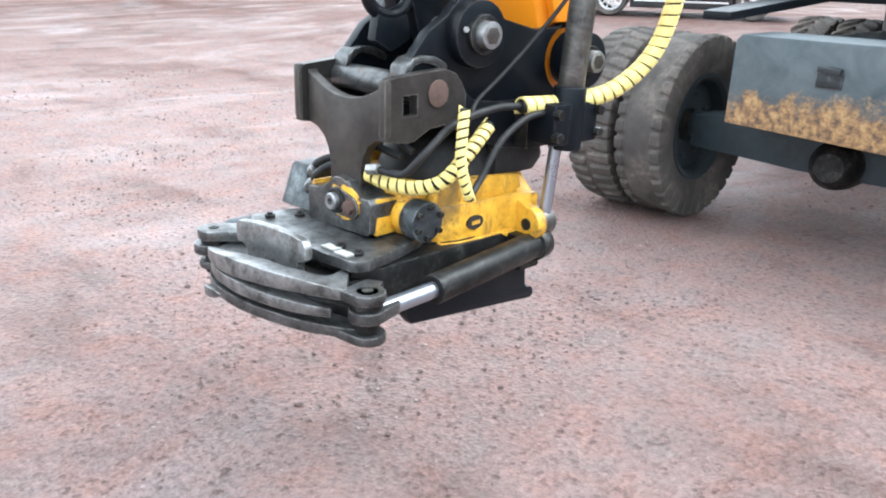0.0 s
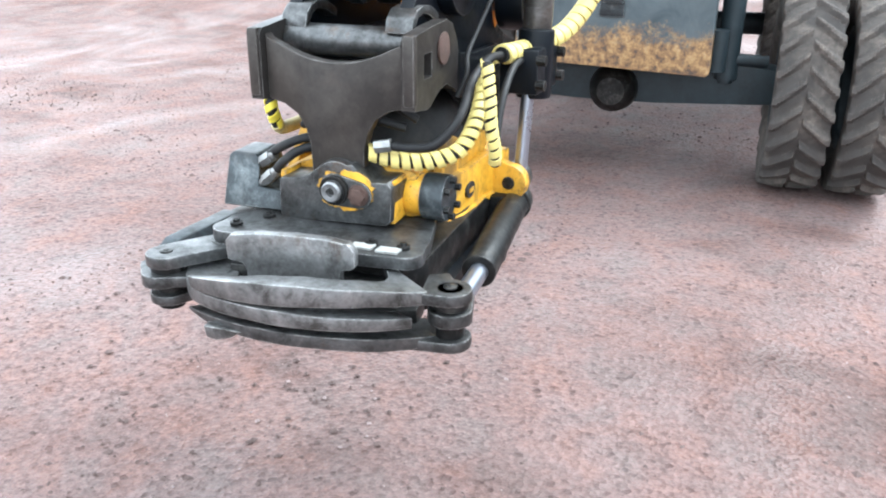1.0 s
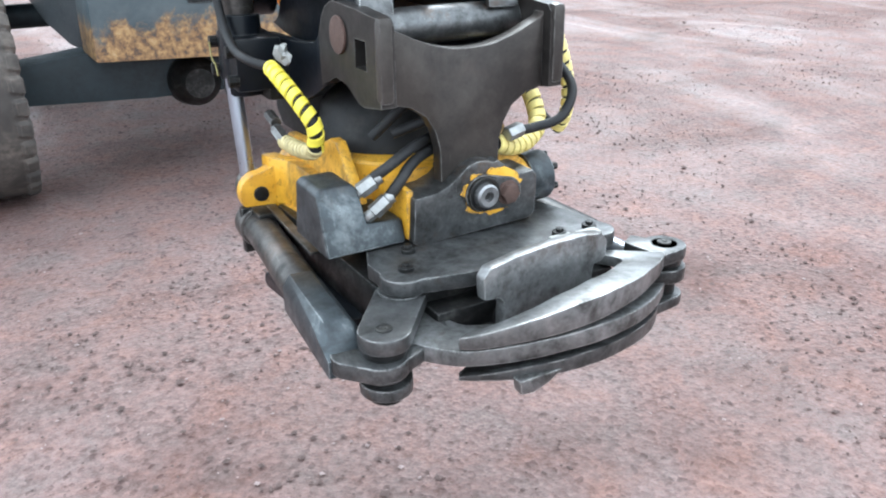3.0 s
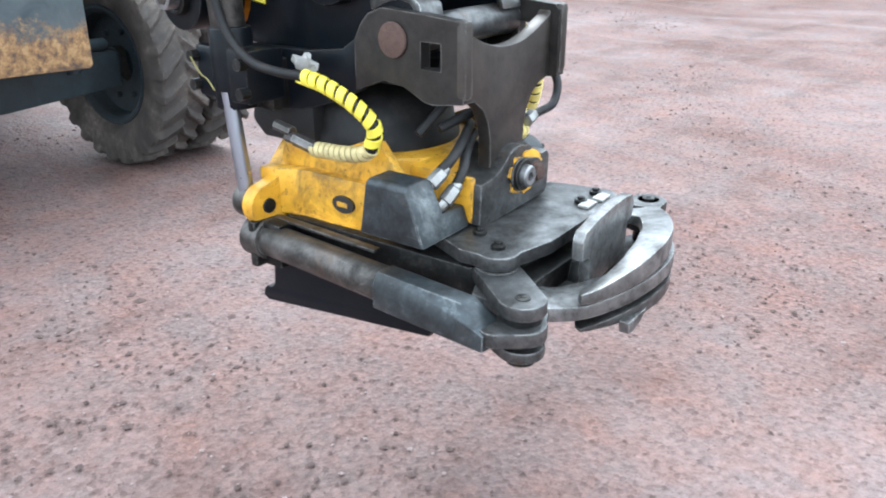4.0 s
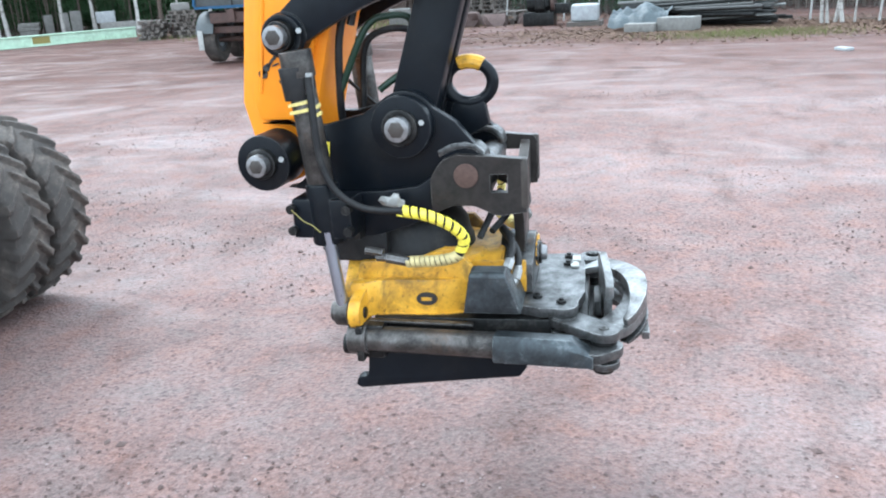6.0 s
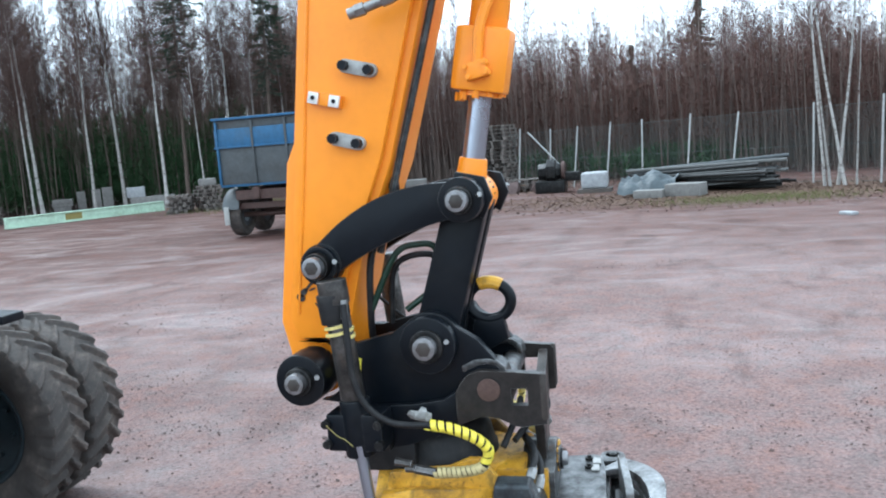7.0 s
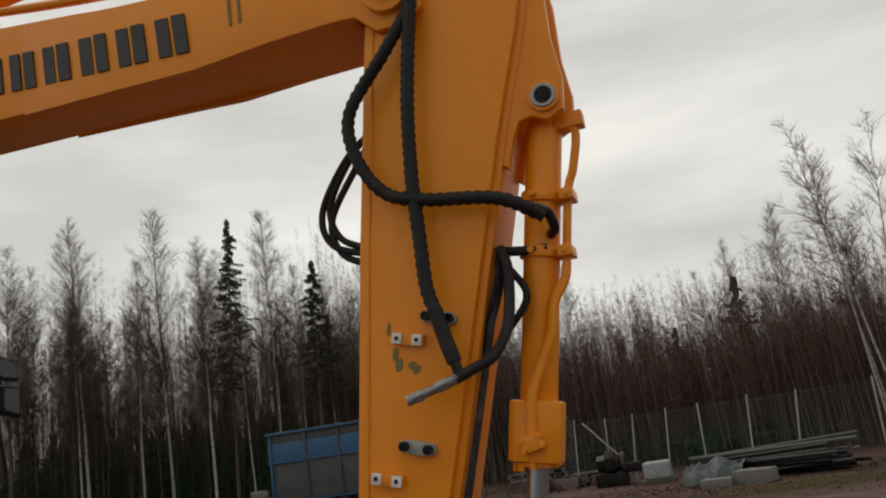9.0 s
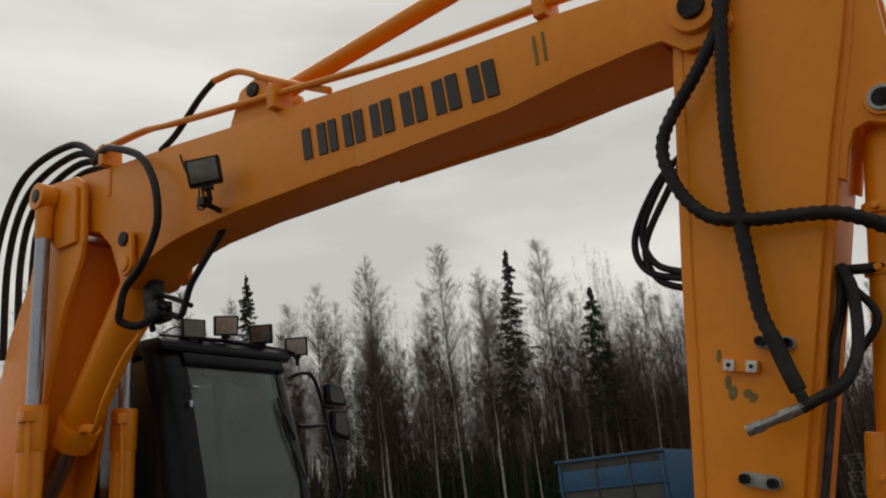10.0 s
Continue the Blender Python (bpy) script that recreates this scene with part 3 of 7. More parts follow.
def wrapped_hose(parent, pts, r, pitch, mat, label, gap=0.22):
    """A black hose in one continuous yellow spiral strip whose turns stand apart."""
    ob = hose(parent, pts, r, "wrapped_hose", label)
    n = 14
    line = even_line(smooth_line(pts, 14), pitch / n)
    v, side = [], None
    for i, p in enumerate(line):
        d = (line[min(i + 1, len(line) - 1)] - line[max(i - 1, 0)]).normalized()
        side = d.orthogonal().normalized() if side is None else (side - d * side.dot(d)).normalized()
        a = 2 * math.pi * i / n
        out = side * math.cos(a) + d.cross(side) * math.sin(a)
        w = d * (pitch * (1 - gap) / 2)
        v += [p + out * r * k + w * e for k, e in ((1.02, -1), (1.30, -0.9), (1.30, 0.9), (1.02, 1))]
    f = [(4 * i + j, 4 * i + (j + 1) % 4, 4 * i + 4 + (j + 1) % 4, 4 * i + 4 + j) for i in range(len(line) - 1) for j in range(4)]
    part("spiral_wrap", Shape().add(v, f + [(0, 1, 2, 3), tuple(range(len(v) - 4, len(v)))]), mat, ob, "pale yellow plastic spiral wrap", angle=50)
    return ob


# ---- ground ----
def yard():
    xs = sorted({round(s * 14 * (i / 46) ** 1.5, 4) for i in range(47) for s in (-1, 1)} | {s * d for s in (-1, 1) for d in (18, 24, 32, 45, 65, 100, 180, 400, 900, 1800)})
    n = len(xs)
    v = []
    for y in xs:
        for x in xs:
            d = max(abs(x), abs(y))
            h = 0.012 * noise.noise((x * 0.7, y * 0.7, 0)) + 0.03 * noise.noise((x * 0.22, y * 0.22, 4)) * min(1, max(d - 3, 0) / 6)
            far = min(1, max((-0.58 * x + 0.81 * y - 6.0) / 10, 0))
            v.append((x, y + 1.0, (h if d < 100 else 0) + 0.45 * far * far * (3 - 2 * far)))
    f = [(j * n + i, j * n + i + 1, (j + 1) * n + i + 1, (j + 1) * n + i) for j in range(n - 1) for i in range(n - 1)]
    sh = Shape()
    sh.v, sh.f = v, f
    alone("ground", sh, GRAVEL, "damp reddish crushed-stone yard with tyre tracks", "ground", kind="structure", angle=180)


yard()


def rubble(name, mat, label, count, lo, hi, reach, seed, near):
    """Loose stones pressed into the yard round the tool."""
    rnd = random.Random(seed)
    sh = Shape()
    base = [(1, 0, 0), (-1, 0, 0), (0, 1, 0), (0, -1, 0), (0, 0, 1), (0, 0, -1)]
    tri = [(0, 2, 4), (2, 1, 4), (1, 3, 4), (3, 0, 4), (2, 0, 5), (1, 2, 5), (3, 1, 5), (0, 3, 5)]
    v, f = [], []
    for _ in range(count):
        r = rnd.uniform(lo, hi) * rnd.choice((0.7, 0.8, 1, 1.5))
        d = reach * rnd.random() ** near
        a = rnd.uniform(0, 2 * math.pi)
        c = (0.3 + d * math.cos(a), 0.9 + d * math.sin(a), r * 0.12)
        if noise.noise((c[0] * 1.1, c[1] * 1.1, 9)) + 0.6 * noise.noise((c[0] * 4, c[1] * 4, 2)) < rnd.uniform(-0.55, 0.45):
            continue
        o, sx, sy, t = len(v), rnd.uniform(0.6, 1.4), rnd.uniform(0.6, 1.3), rnd.uniform(0, 6.28)
        ct, st = math.cos(t), math.sin(t)
        for p in base:
            q = (p[0] * sx * r * rnd.uniform(0.8, 1.2), p[1] * sy * r * rnd.uniform(0.8, 1.2), p[2] * r * 0.6)
            v.append((c[0] + q[0] * ct - q[1] * st, c[1] + q[0] * st + q[1] * ct, c[2] + q[2]))
        f += [tuple(o + i for i in t_) for t_ in tri]
    sh.v, sh.f = v, f
    alone(name, sh, mat, label, "gravel", kind="stuff", angle=30)


rubble("dark_gravel", STONE, "loose dark stones pressed into the yard", 56000, 0.003, 0.0082, 9.0, 5, 0.60)
rubble("loose_stones", STONE, "scattered dark stones and clods on the yard", 2400, 0.007, 0.0125, 9.0, 7, 0.75)
rubble("pale_gravel", PALESTONE, "loose pale stone chips on the yard", 9000, 0.0025, 0.006, 7.0, 6, 0.7)



# ---- the excavator ----
excavator = thing("wheeled_excavator", (0, 3.03, 0), "orange wheeled excavator with black linkage on dual tyres", "excavator")
U = pose(0, 3.03, 0, 0, 0, 4.5)
WHEEL_R = 0.515


def tyre_shape(kind):
    """A worn tyre in one skin: chevron lugs, short lugs right across, or a smooth crown with shoulder blocks."""
    r, w = WHEEL_R, 0.135
    lugs, start, sweep, tall, half = {"chevron": (26, 0.04, 0.21, 0.025, 0.033), "cross": (40, 0.10, 0.02, 0.013, 0.045), "smooth": (34, 0.62, 0.02, 0.014, 0.050)}[kind]
    steps = lugs * 12
    across = [-1.0, -0.97, -0.9, -0.8, -0.7, -0.6, -0.5, -0.4, -0.3, -0.2, -0.12, -0.06, -0.02]
    across += [0.0] + [-q for q in across[::-1]]
    inner = [(0.28, -0.09), (0.33, -0.125), (0.40, -w)]
    sh = Shape()
    pitch = 2 * math.pi / lugs
    for i in range(steps):
        a = 2 * math.pi * i / steps
        ring = list(inner)
        for q in across:
            k, s = abs(q), 1 if q > 0 else -1
            off = (a - sweep * k - (0.5 * pitch if s > 0 else 0)) % pitch
            d = min(off, pitch - off) - half * (0.85 + 0.75 * k) * (1 if kind == "chevron" else 0.9)
            lug = max(0.0, min(1.0, 0.5 - d / 0.022)) * max(0.0, min(1.0, (k - start) / 0.05 + 0.5))
            worn = 1 + 0.10 * noise.noise((math.cos(a) * 5, math.sin(a) * 5, q * 3))
            body = r - tall - 0.010 * k * k - (0.020 if k > 0.98 else 0.006 if k > 0.95 else 0)
            ring.append((body + tall * lug * worn, q * (w - 0.004) + s * 0.008 * lug * (k > 0.95)))
        ring += [(rr, -x) for rr, x in inner[::-1]]
        sh.v += [(x, rr * math.cos(a), rr * math.sin(a)) for rr, x in ring]
    m = len(ring)
    for i in range(steps):
        j = (i + 1) % steps
        sh.f += [(i * m + k, i * m + (k + 1) % m, j * m + (k + 1) % m, j * m + k) for k in range(m)]
    return sh


def rim_shape():
    sh = Shape().lathe([(0.285, -0.11), (0.30, -0.11), (0.30, 0.11), (0.285, 0.11), (0.26, 0.09), (0.25, 0.02), (0.10, 0.015), (0.09, -0.015), (0.25, -0.02), (0.26, -0.09)], (0, 0, 0), "x", 40)
    for i in range(8):
        a = 2 * math.pi * i / 8
        sh.rod((-0.04, 0.17 * math.cos(a), 0.17 * math.sin(a)), (0.04, 0.17 * math.cos(a), 0.17 * math.sin(a)), 0.016, n=6)
    return sh


TYRES = {k: tyre_shape(k).mesh("tyre", RUBBER, angle=32) for k in ("chevron", "cross", "smooth")}
RIM = rim_shape().mesh("wheel", CHASSIS, 0.004)
for ay in (0.0, 2.55):
    for ax in (-1.225, -0.905, 0.905, 1.225):
        w = part("wheel", RIM, None, excavator, "dark blue-grey rim of a dual wheel")
        w.matrix_basis = U @ pose(ax, ay, WHEEL_R, 17 * ax + 40 * ay, 0, 0)
        ty = new("tyre", TYRES["chevron" if ax > 0 or ay > 0 else "cross" if ax < -1 else "smooth"])
        ty.parent = w
        tagged(ty, "worn block-tread tyre grey with dried mud")

sh = Shape().rod((-0.85, 0, 0.53), (0.85, 0, 0.53), 0.075, m=U).prism([(-0.8, 0.43), (-0.2, 0.40), (0.2, 0.40), (0.8, 0.43), (0.8, 0.60), (0.3, 0.66), (-0.3, 0.66), (-0.8, 0.60)], -0.12, 0.10, "y", U)
part("front_axle", sh, CHASSIS, excavator, "dark grey steel front axle beam", 0.012)
part("axle_differential", Shape().lathe([(0.001, -0.22), (0.07, -0.22), (0.115, -0.17), (0.13, -0.08), (0.13, 0.1), (0.001, 0.12)], (0.0, -0.02, 0.47), "y", 24, U), DARK, excavator, "greasy round differential housing")
part("rear_axle", Shape().rod((-0.85, 2.55, 0.53), (0.85, 2.55, 0.53), 0.085, m=U).box((0, 2.55, 0.52), (0.4, 0.35, 0.3), U), CHASSIS, excavator, "", 0.012)
sh = Shape().prism([(0.10, 0.60), (0.10, 1.02), (2.9, 1.02), (2.9, 0.62), (1.9, 0.55), (0.8, 0.55)], -0.42, 0.42, "x", U)
part("chassis_frame", sh, CHASSIS, excavator, "dark blue-grey undercarriage frame", 0.015)
box_out = [(-0.47, 0.64), (0.46, 0.60), (0.475, 0.615), (0.475, 1.04), (0.455, 1.065), (-0.44, 1.065), (-0.465, 1.04)]
tbox = part("storage_box", Shape().prism(box_out, -0.42, -0.06, "y", U), RUSTPANEL, excavator, "blue-grey tool box with rust along its lower edge", 0.012)
part("box_handle", Shape().prism([(-0.05, 0.93), (0.05, 0.925), (0.055, 0.955), (-0.055, 0.96)], -0.455, -0.42, "y", U).box((0, -0.425, 0.90), (0.115, 0.012, 0.075), U), GUNMETAL, tbox, "recessed latch handle", 0.004)
part("steering_cylinder", Shape().rod((0.40, -0.16, 0.66), (0.74, -0.10, 0.64), 0.03, m=U).rod((0.50, -0.22, 0.60), (0.50, -0.22, 0.80), 0.045, m=U), CHASSIS, excavator)
part("axle_cylinder", Shape().rod((0.55, -0.12, 0.55), (0.55, -0.12, 1.0), 0.055, m=U).rod((0.55, -0.12, 0.53), (0.55, -0.12, 0.62), 0.035, m=U), CHASSIS, excavator)
for s in (-1, 1):
    part("step_beam", Shape().prism([(-0.58, 1.13), (0.55, 1.20), (0.55, 1.25), (-0.58, 1.17)], s * 0.50 - 0.07, s * 0.50 + 0.07, "x", U), BLACK, excavator, "black steel step beam over the wheels", 0.006)
part("turntable", Shape().lathe([(0.001, 1.02), (0.62, 1.02), (0.62, 1.20), (0.001, 1.20)], (0, 4.75, 0), "z", 48), DARK, excavator, "dark slewing ring")
part("upper_platform", Shape().prism([(-1.2, 3.45), (1.52, 3.75), (1.52, 5.9), (1.2, 6.6), (0.9, 6.95), (-0.9, 6.95), (-1.2, 6.6)], 1.20, 1.50), BLACK, excavator, "black upper deck", 0.02)
part("engine_house", Shape().prism([(5.85, 1.50), (6.85, 1.50), (6.85, 2.35), (6.6, 2.45), (5.85, 2.45)], -1.18, 1.18, "x").prism([(4.9, 1.50), (5.86, 1.50), (5.86, 2.40), (4.9, 2.40)], -1.175, -0.40, "x"), ORANGE, excavator, "orange engine cover", 0.05)

# stick
stick_out = [(0.30, 4.05), (0.45, 3.95), (0.47, 3.60), (0.50, 3.44), (0.62, 2.65), (0.71, 1.98), (0.735, 1.80), (0.765, 1.74), (0.835, 1.25), (0.815, 1.16), (0.80, 1.05), (0.72, 1.01), (0.64, 1.05), (0.62, 1.18), (0.54, 1.47), (0.43, 1.72), (0.36, 1.95), (0.18, 2.55), (0.08, 2.89), (-0.04, 3.25), (-0.09, 3.43), (-0.10, 3.7), (0.02, 4.0), (0.15, 4.10)]
stick = part("stick", Shape().prism(stick_out, -0.118, 0.118, "x"), ORANGE, excavator, "orange box-section dipper stick", 0.01)
side = [(0.28, 4.02), (0.44, 3.93), (0.455, 3.60), (0.485, 3.44), (0.605, 2.65), (0.695, 1.98), (0.72, 1.78), (0.79, 1.27), (0.77, 1.20), (0.66, 1.20), (0.56, 1.48), (0.45, 1.73), (0.38, 1.96), (0.20, 2.56), (0.10, 2.90), (-0.02, 3.26), (-0.07, 3.44), (-0.08, 3.7), (0.03, 3.97), (0.15, 4.06)]
for s in (-1, 1):
    part("side_plate", Shape().prism(side, s * 0.118, s * 0.148, "x"), ORANGE, stick, "", 0.012)
seam = [(0.415, 3.60), (0.452, 3.44), (0.572, 2.65), (0.662, 1.98), (0.684, 1.80), (0.757, 1.28)]
for s in (-1, 1):
    part("weld_seam", Shape().tube([(s * 0.148, y, z) for y, z in seam], 0.005, 6), ORANGE, stick)
part("stick_foot", Shape().rod((-0.114, 0.718, 1.102), (0.114, 0.718, 1.102), 0.085, n=28), ORANGE, excavator, "orange foot of the stick", 0.006)


def bolted_bar(y, z, tilt, mat, bolt_mat, length, name, label):
    m = pose(-0.148, y, z) @ pose(0, 0, 0, tilt, 0, 0)
    bar = part(name, Shape().prism(slot((-length / 2, 0), (length / 2, 0), 0.020, 0.020, 6) if mat is CLAMP else [(-length / 2 - 0.018, -0.018), (length / 2 + 0.018, -0.018), (length / 2 + 0.018, 0.018), (-length / 2 - 0.018, 0.018)], -0.022, 0, "x", m), ORANGE if mat is WHITE else mat, stick, label, 0.003)
    for s in (-1, 1):
        if mat is WHITE:
            part("pad", Shape().box((-0.026, s * length / 2, 0), (0.010, 0.032, 0.034), m), WHITE, bar, "white square pad", 0.002)
        part("bolt", Shape().rod((-0.044 if mat is CLAMP else -0.033, s * length / 2, 0), (-0.018, s * length / 2, 0), 0.015 if mat is CLAMP else 0.007, n=8, m=m), bolt_mat, bar)


bolted_bar(0.490, 1.996, 15, CLAMP, BLACK, 0.078, "hose_clamp", "grey hose clamp bar with two dark bolts")
bolted_bar(0.543, 1.792, 15, CLAMP, BLACK, 0.075, "hose_clamp", "grey hose clamp bar with two dark bolts")
bolted_bar(0.367, 2.372, 15, CLAMP, BLACK, 0.075, "hose_clamp", "grey hose clamp bar with two dark bolts")
bolted_bar(0.599, 1.916, 14, WHITE, BLACK, 0.066, "mounting_pad", "orange plate with two white pads")
bolted_bar(0.476, 2.323, 14, WHITE, BLACK, 0.066, "mounting_pad", "orange plate with two white pads")
for y, z, a, b, rot in ((0.529, 2.285, 0.009, 0.022, 12), (0.521, 2.252, 0.012, 0.022, 18), (0.478, 2.242, 0.013, 0.014, 40), (0.464, 2.228, 0.009, 0.016, 45), (0.541, 2.366, 0.006, 0.020, 14), (0.745, 1.330, 0.014, 0.012, 25), (0.735, 1.345, 0.009, 0.020, 45), (0.715, 1.365, 0.004, 0.022, 40), (0.70, 1.385, 0.003, 0.018, 15), (0.705, 1.355, 0.003, 0.012, 70), (0.69, 1.30, 0.002, 0.016, -35), (0.742, 1.39, 0.0025, 0.012, 5)):
    part("paint_scrape", Shape().prism(arc((0, 0), 1, 0, 345, 14), -0.003, 0, "x", pose(-0.148, y, z, rot, 0, 0) @ Matrix.Diagonal((1, a, b, 1))), OLIVE if z > 2 else LETTER, stick, "dull scrape in the paint")

# bucket cylinder in front of the stick
top, foot = Vector((0, -0.040, 3.00)), Vector((0, 0.228, 1.602))
along = (foot - top).normalized()


def on_cyl(s, x=0.0, out=0.0):
    return top + along * s + Vector((x, 0, 0)) + Vector((0, -along.z, along.y)) * -out


cyl = part("bucket_cylinder", Shape().rod(on_cyl(0.07), on_cyl(0.95), 0.058, n=28).rod(on_cyl(0.0), on_cyl(0.08), 0.05, n=20), ORANGE, excavator, "orange hydraulic cylinder with a chromed rod", 0.004)
part("cylinder_head", Shape().prism(arc((0, 0), 0.083, 20, 160, 8) + [(-0.08, -0.06), (-0.05, -0.08), (0.05, -0.08), (0.08, -0.06)], 0.932, 1.115, "z", Matrix.Translation(top) @ along.to_track_quat("Z", "X").to_matrix().to_4x4()), ORANGE, cyl, "", 0.01)
head = Shape()
for i in range(10):
    a = 2 * math.pi * i / 10
    head.rod(on_cyl(1.11) + Vector((0.066 * math.cos(a), 0.066 * math.sin(a), 0)), on_cyl(1.135) + Vector((0.066 * math.cos(a), 0.066 * math.sin(a), 0)), 0.011, n=6)
part("head_bolts", head.rod(on_cyl(1.10), on_cyl(1.128), 0.064, n=24), ORANGE, cyl)
part("piston_rod", Shape().rod(on_cyl(1.1), on_cyl(1.34), 0.034, n=24), CHROME, cyl, "grey chromed piston rod")
part("rod_eye", Shape().rod(on_cyl(1.31), on_cyl(1.40), 0.042, 0.05, n=20).rod((-0.05, 0.211, 1.602), (0.05, 0.211, 1.602), 0.062, n=24), ORANGE, cyl, "", 0.003)
for s in (0.275, 0.455):
    part("pipe_clamp", Shape().collar(on_cyl(s), on_cyl(s + 0.035), 0.055, 0.07, 24).box(tuple(on_cyl(s + 0.017, -0.02, 0.085)), (0.10, 0.045, 0.035)).rod(on_cyl(s + 0.017, -0.075, 0.085), on_cyl(s + 0.017, -0.055, 0.085), 0.012, n=6).rod(on_cyl(s + 0.017, -0.085, -0.02), on_cyl(s + 0.017, -0.05, -0.02), 0.012, n=6), ORANGE, cyl, "", 0.004)
part("oil_pipe", Shape().tube(smooth_line([on_cyl(0.06, -0.02, 0.06), on_cyl(0.08, -0.02, 0.105), on_cyl(0.20, -0.02, 0.10), on_cyl(0.28, -0.02, 0.085), on_cyl(0.52, -0.03, 0.085)], 8), 0.014), ORANGE, cyl)
part("oil_pipe", Shape().tube(smooth_line([on_cyl(0.51, -0.03, 0.085), on_cyl(0.56, -0.04, 0.082), (-0.055, 0.030, 2.36), (-0.062, 0.048, 2.28), (-0.072, 0.088, 2.20), (-0.086, 0.124, 2.128), (-0.093, 0.143, 2.07), (-0.093, 0.154, 1.99), (-0.092, 0.158, 1.96)], 8), 0.0155), ORANGE, cyl)
saddle = pose(-0.09, 0.156, 1.962, -11, 0, 0)
part("pipe_saddle", Shape().prism([(-0.034, -0.024), (0.034, -0.024), (0.036, -0.008), (0.028, 0.0), (0.036, 0.008), (0.034, 0.024), (-0.034, 0.024), (-0.036, 0.008), (-0.028, 0.0), (-0.036, -0.008)], -0.026, 0.015, "x", saddle), ORANGE, cyl, "", 0.004)
for u in (-0.026, 0.026):
    for v_ in (-0.015, 0.015):
        part("saddle_bolt", Shape().rod((-0.036, u, v_), (-0.024, u, v_), 0.007, n=6, m=saddle), ORANGE, cyl)
part("port_block", Shape().box(tuple(on_cyl(0.045, -0.01, 0.08)), (0.06, 0.10, 0.05)), ORANGE, cyl, "", 0.005)
brk = [(-0.08, 3.70), (-0.12, 3.40), (-0.115, 3.20), (-0.13, 3.06), (-0.115, 2.955), (-0.06, 2.93), (-0.01, 2.955), (0.03, 2.945), (0.055, 2.90), (0.085, 2.80), (0.11, 2.82), (0.10, 2.95), (-0.02, 3.30), (-0.06, 3.5)]
for s in (-1, 1):
    b = part("cylinder_bracket", Shape().prism(brk, s * 0.075, s * 0.112, "x"), ORANGE, stick, "", 0.006)
    part("pin_boss", Shape().collar((s * 0.10, -0.063, 3.005), (s * 0.128, -0.063, 3.005), 0.028, 0.05), ORANGE, b, "", 0.003)
    part("pin", Shape().rod((s * 0.06, -0.063, 3.005), (s * 0.132, -0.063, 3.005), 0.027), DARK, b, "dark greasy pin end", 0.004)
    part("pin_ring", Shape().collar((s * 0.12, -0.063, 3.005), (s * 0.134, -0.063, 3.005), 0.028, 0.040), FITTING, b, "bright steel ring", 0.003)

# bucket linkage
A, B, C, D = (0.65, 1.434), (0.211, 1.602), (0.342, 1.183), (0.718, 1.102)


def pin(p, reach, r=0.031, washer=0.040, near=None):
    """A linkage pin across the arm; near: how far it stands out on the -x side."""
    near = near or reach
    ob = part("linkage_pin", Shape().rod((-near, *p), (reach, *p), r, n=24), PINSTEEL, excavator, "steel linkage pin with a collar", 0.004)
    for q in (-near, reach):
        s = 1 if q > 0 else -1
        part("pin_face", Shape().rod((q - s * 0.004, *p), (q + s * 0.002, *p), r * 0.70, n=6), BROWNSTEEL, ob, "brown turned pin end", 0.002)
        part("pin_collar", Shape().collar((q - s * 0.07, *p), (q - s * 0.026, *p), r, washer, 26), DARK, ob, "greasy steel collar", 0.004)
        part("pin_boss", Shape().collar((q - s * 0.10, *p), (q - s * 0.05, *p), washer, washer + 0.018, 26), BLACK, ob, "", 0.006)
        part("grease_nipple", Shape().rod((q - s * 0.045, p[0] - 0.055, p[1] + 0.012), (q - s * 0.03, p[0] - 0.062, p[1] + 0.014), 0.008, n=6), FITTING, ob)
    return ob


mid = (0.455, 1.60)
for s in (-1, 1):
    up, down = [], []
    for i in range(13):
        t = i / 12
        c = Vector(A) * (1 - t) ** 2 + Vector(mid) * 2 * t * (1 - t) + Vector(B) * t * t
        d = ((Vector(mid) - Vector(A)) * (1 - t) + (Vector(B) - Vector(mid)) * t).normalized()
        nrm = Vector((-d.y, d.x))
        wd = 0.050 + 0.014 * math.sin(math.pi * t)
        up.append(tuple(c + nrm * wd)), down.append(tuple(c - nrm * wd))
    out = up + arc(B, 0.07, 230, 60, 10)[::1] + down[::-1] + arc(A, 0.07, 60, -130, 10)[::1]
    pl = Shape().prism(up + down[::-1], s * 0.15, s * 0.185, "x").rod((s * 0.146, *A), (s * 0.192, *A), 0.062, n=28).rod((s * 0.146, *B), (s * 0.192, *B), 0.064, n=28)
    part("guide_link", pl, BLACK, excavator, "black curved guide link", 0.003)
hl = Shape().prism(slot(B, C, 0.062, 0.066, 10), -0.108, -0.055, "x").prism(slot(B, C, 0.062, 0.066, 10), -0.020, 0.020, "x").box((-0.03, 0.28, 1.38), (0.08, 0.055, 0.22), Matrix())
part("bucket_link", hl, BLACK, excavator, "black H-shaped bucket link", 0.006)
for x in (-0.13, 0.115):
    part("link_ear", Shape().prism([(0.15, 1.66), (0.235, 1.68), (0.265, 1.60), (0.16, 1.54), (0.13, 1.60)], x, x + 0.015, "x"), BLACK, excavator, "", 0.004)
pin(A, 0.262), pin(B, 0.238), pin(C, 0.230, 0.034, 0.050), pin(D, 0.262, 0.030, 0.043, 0.312)
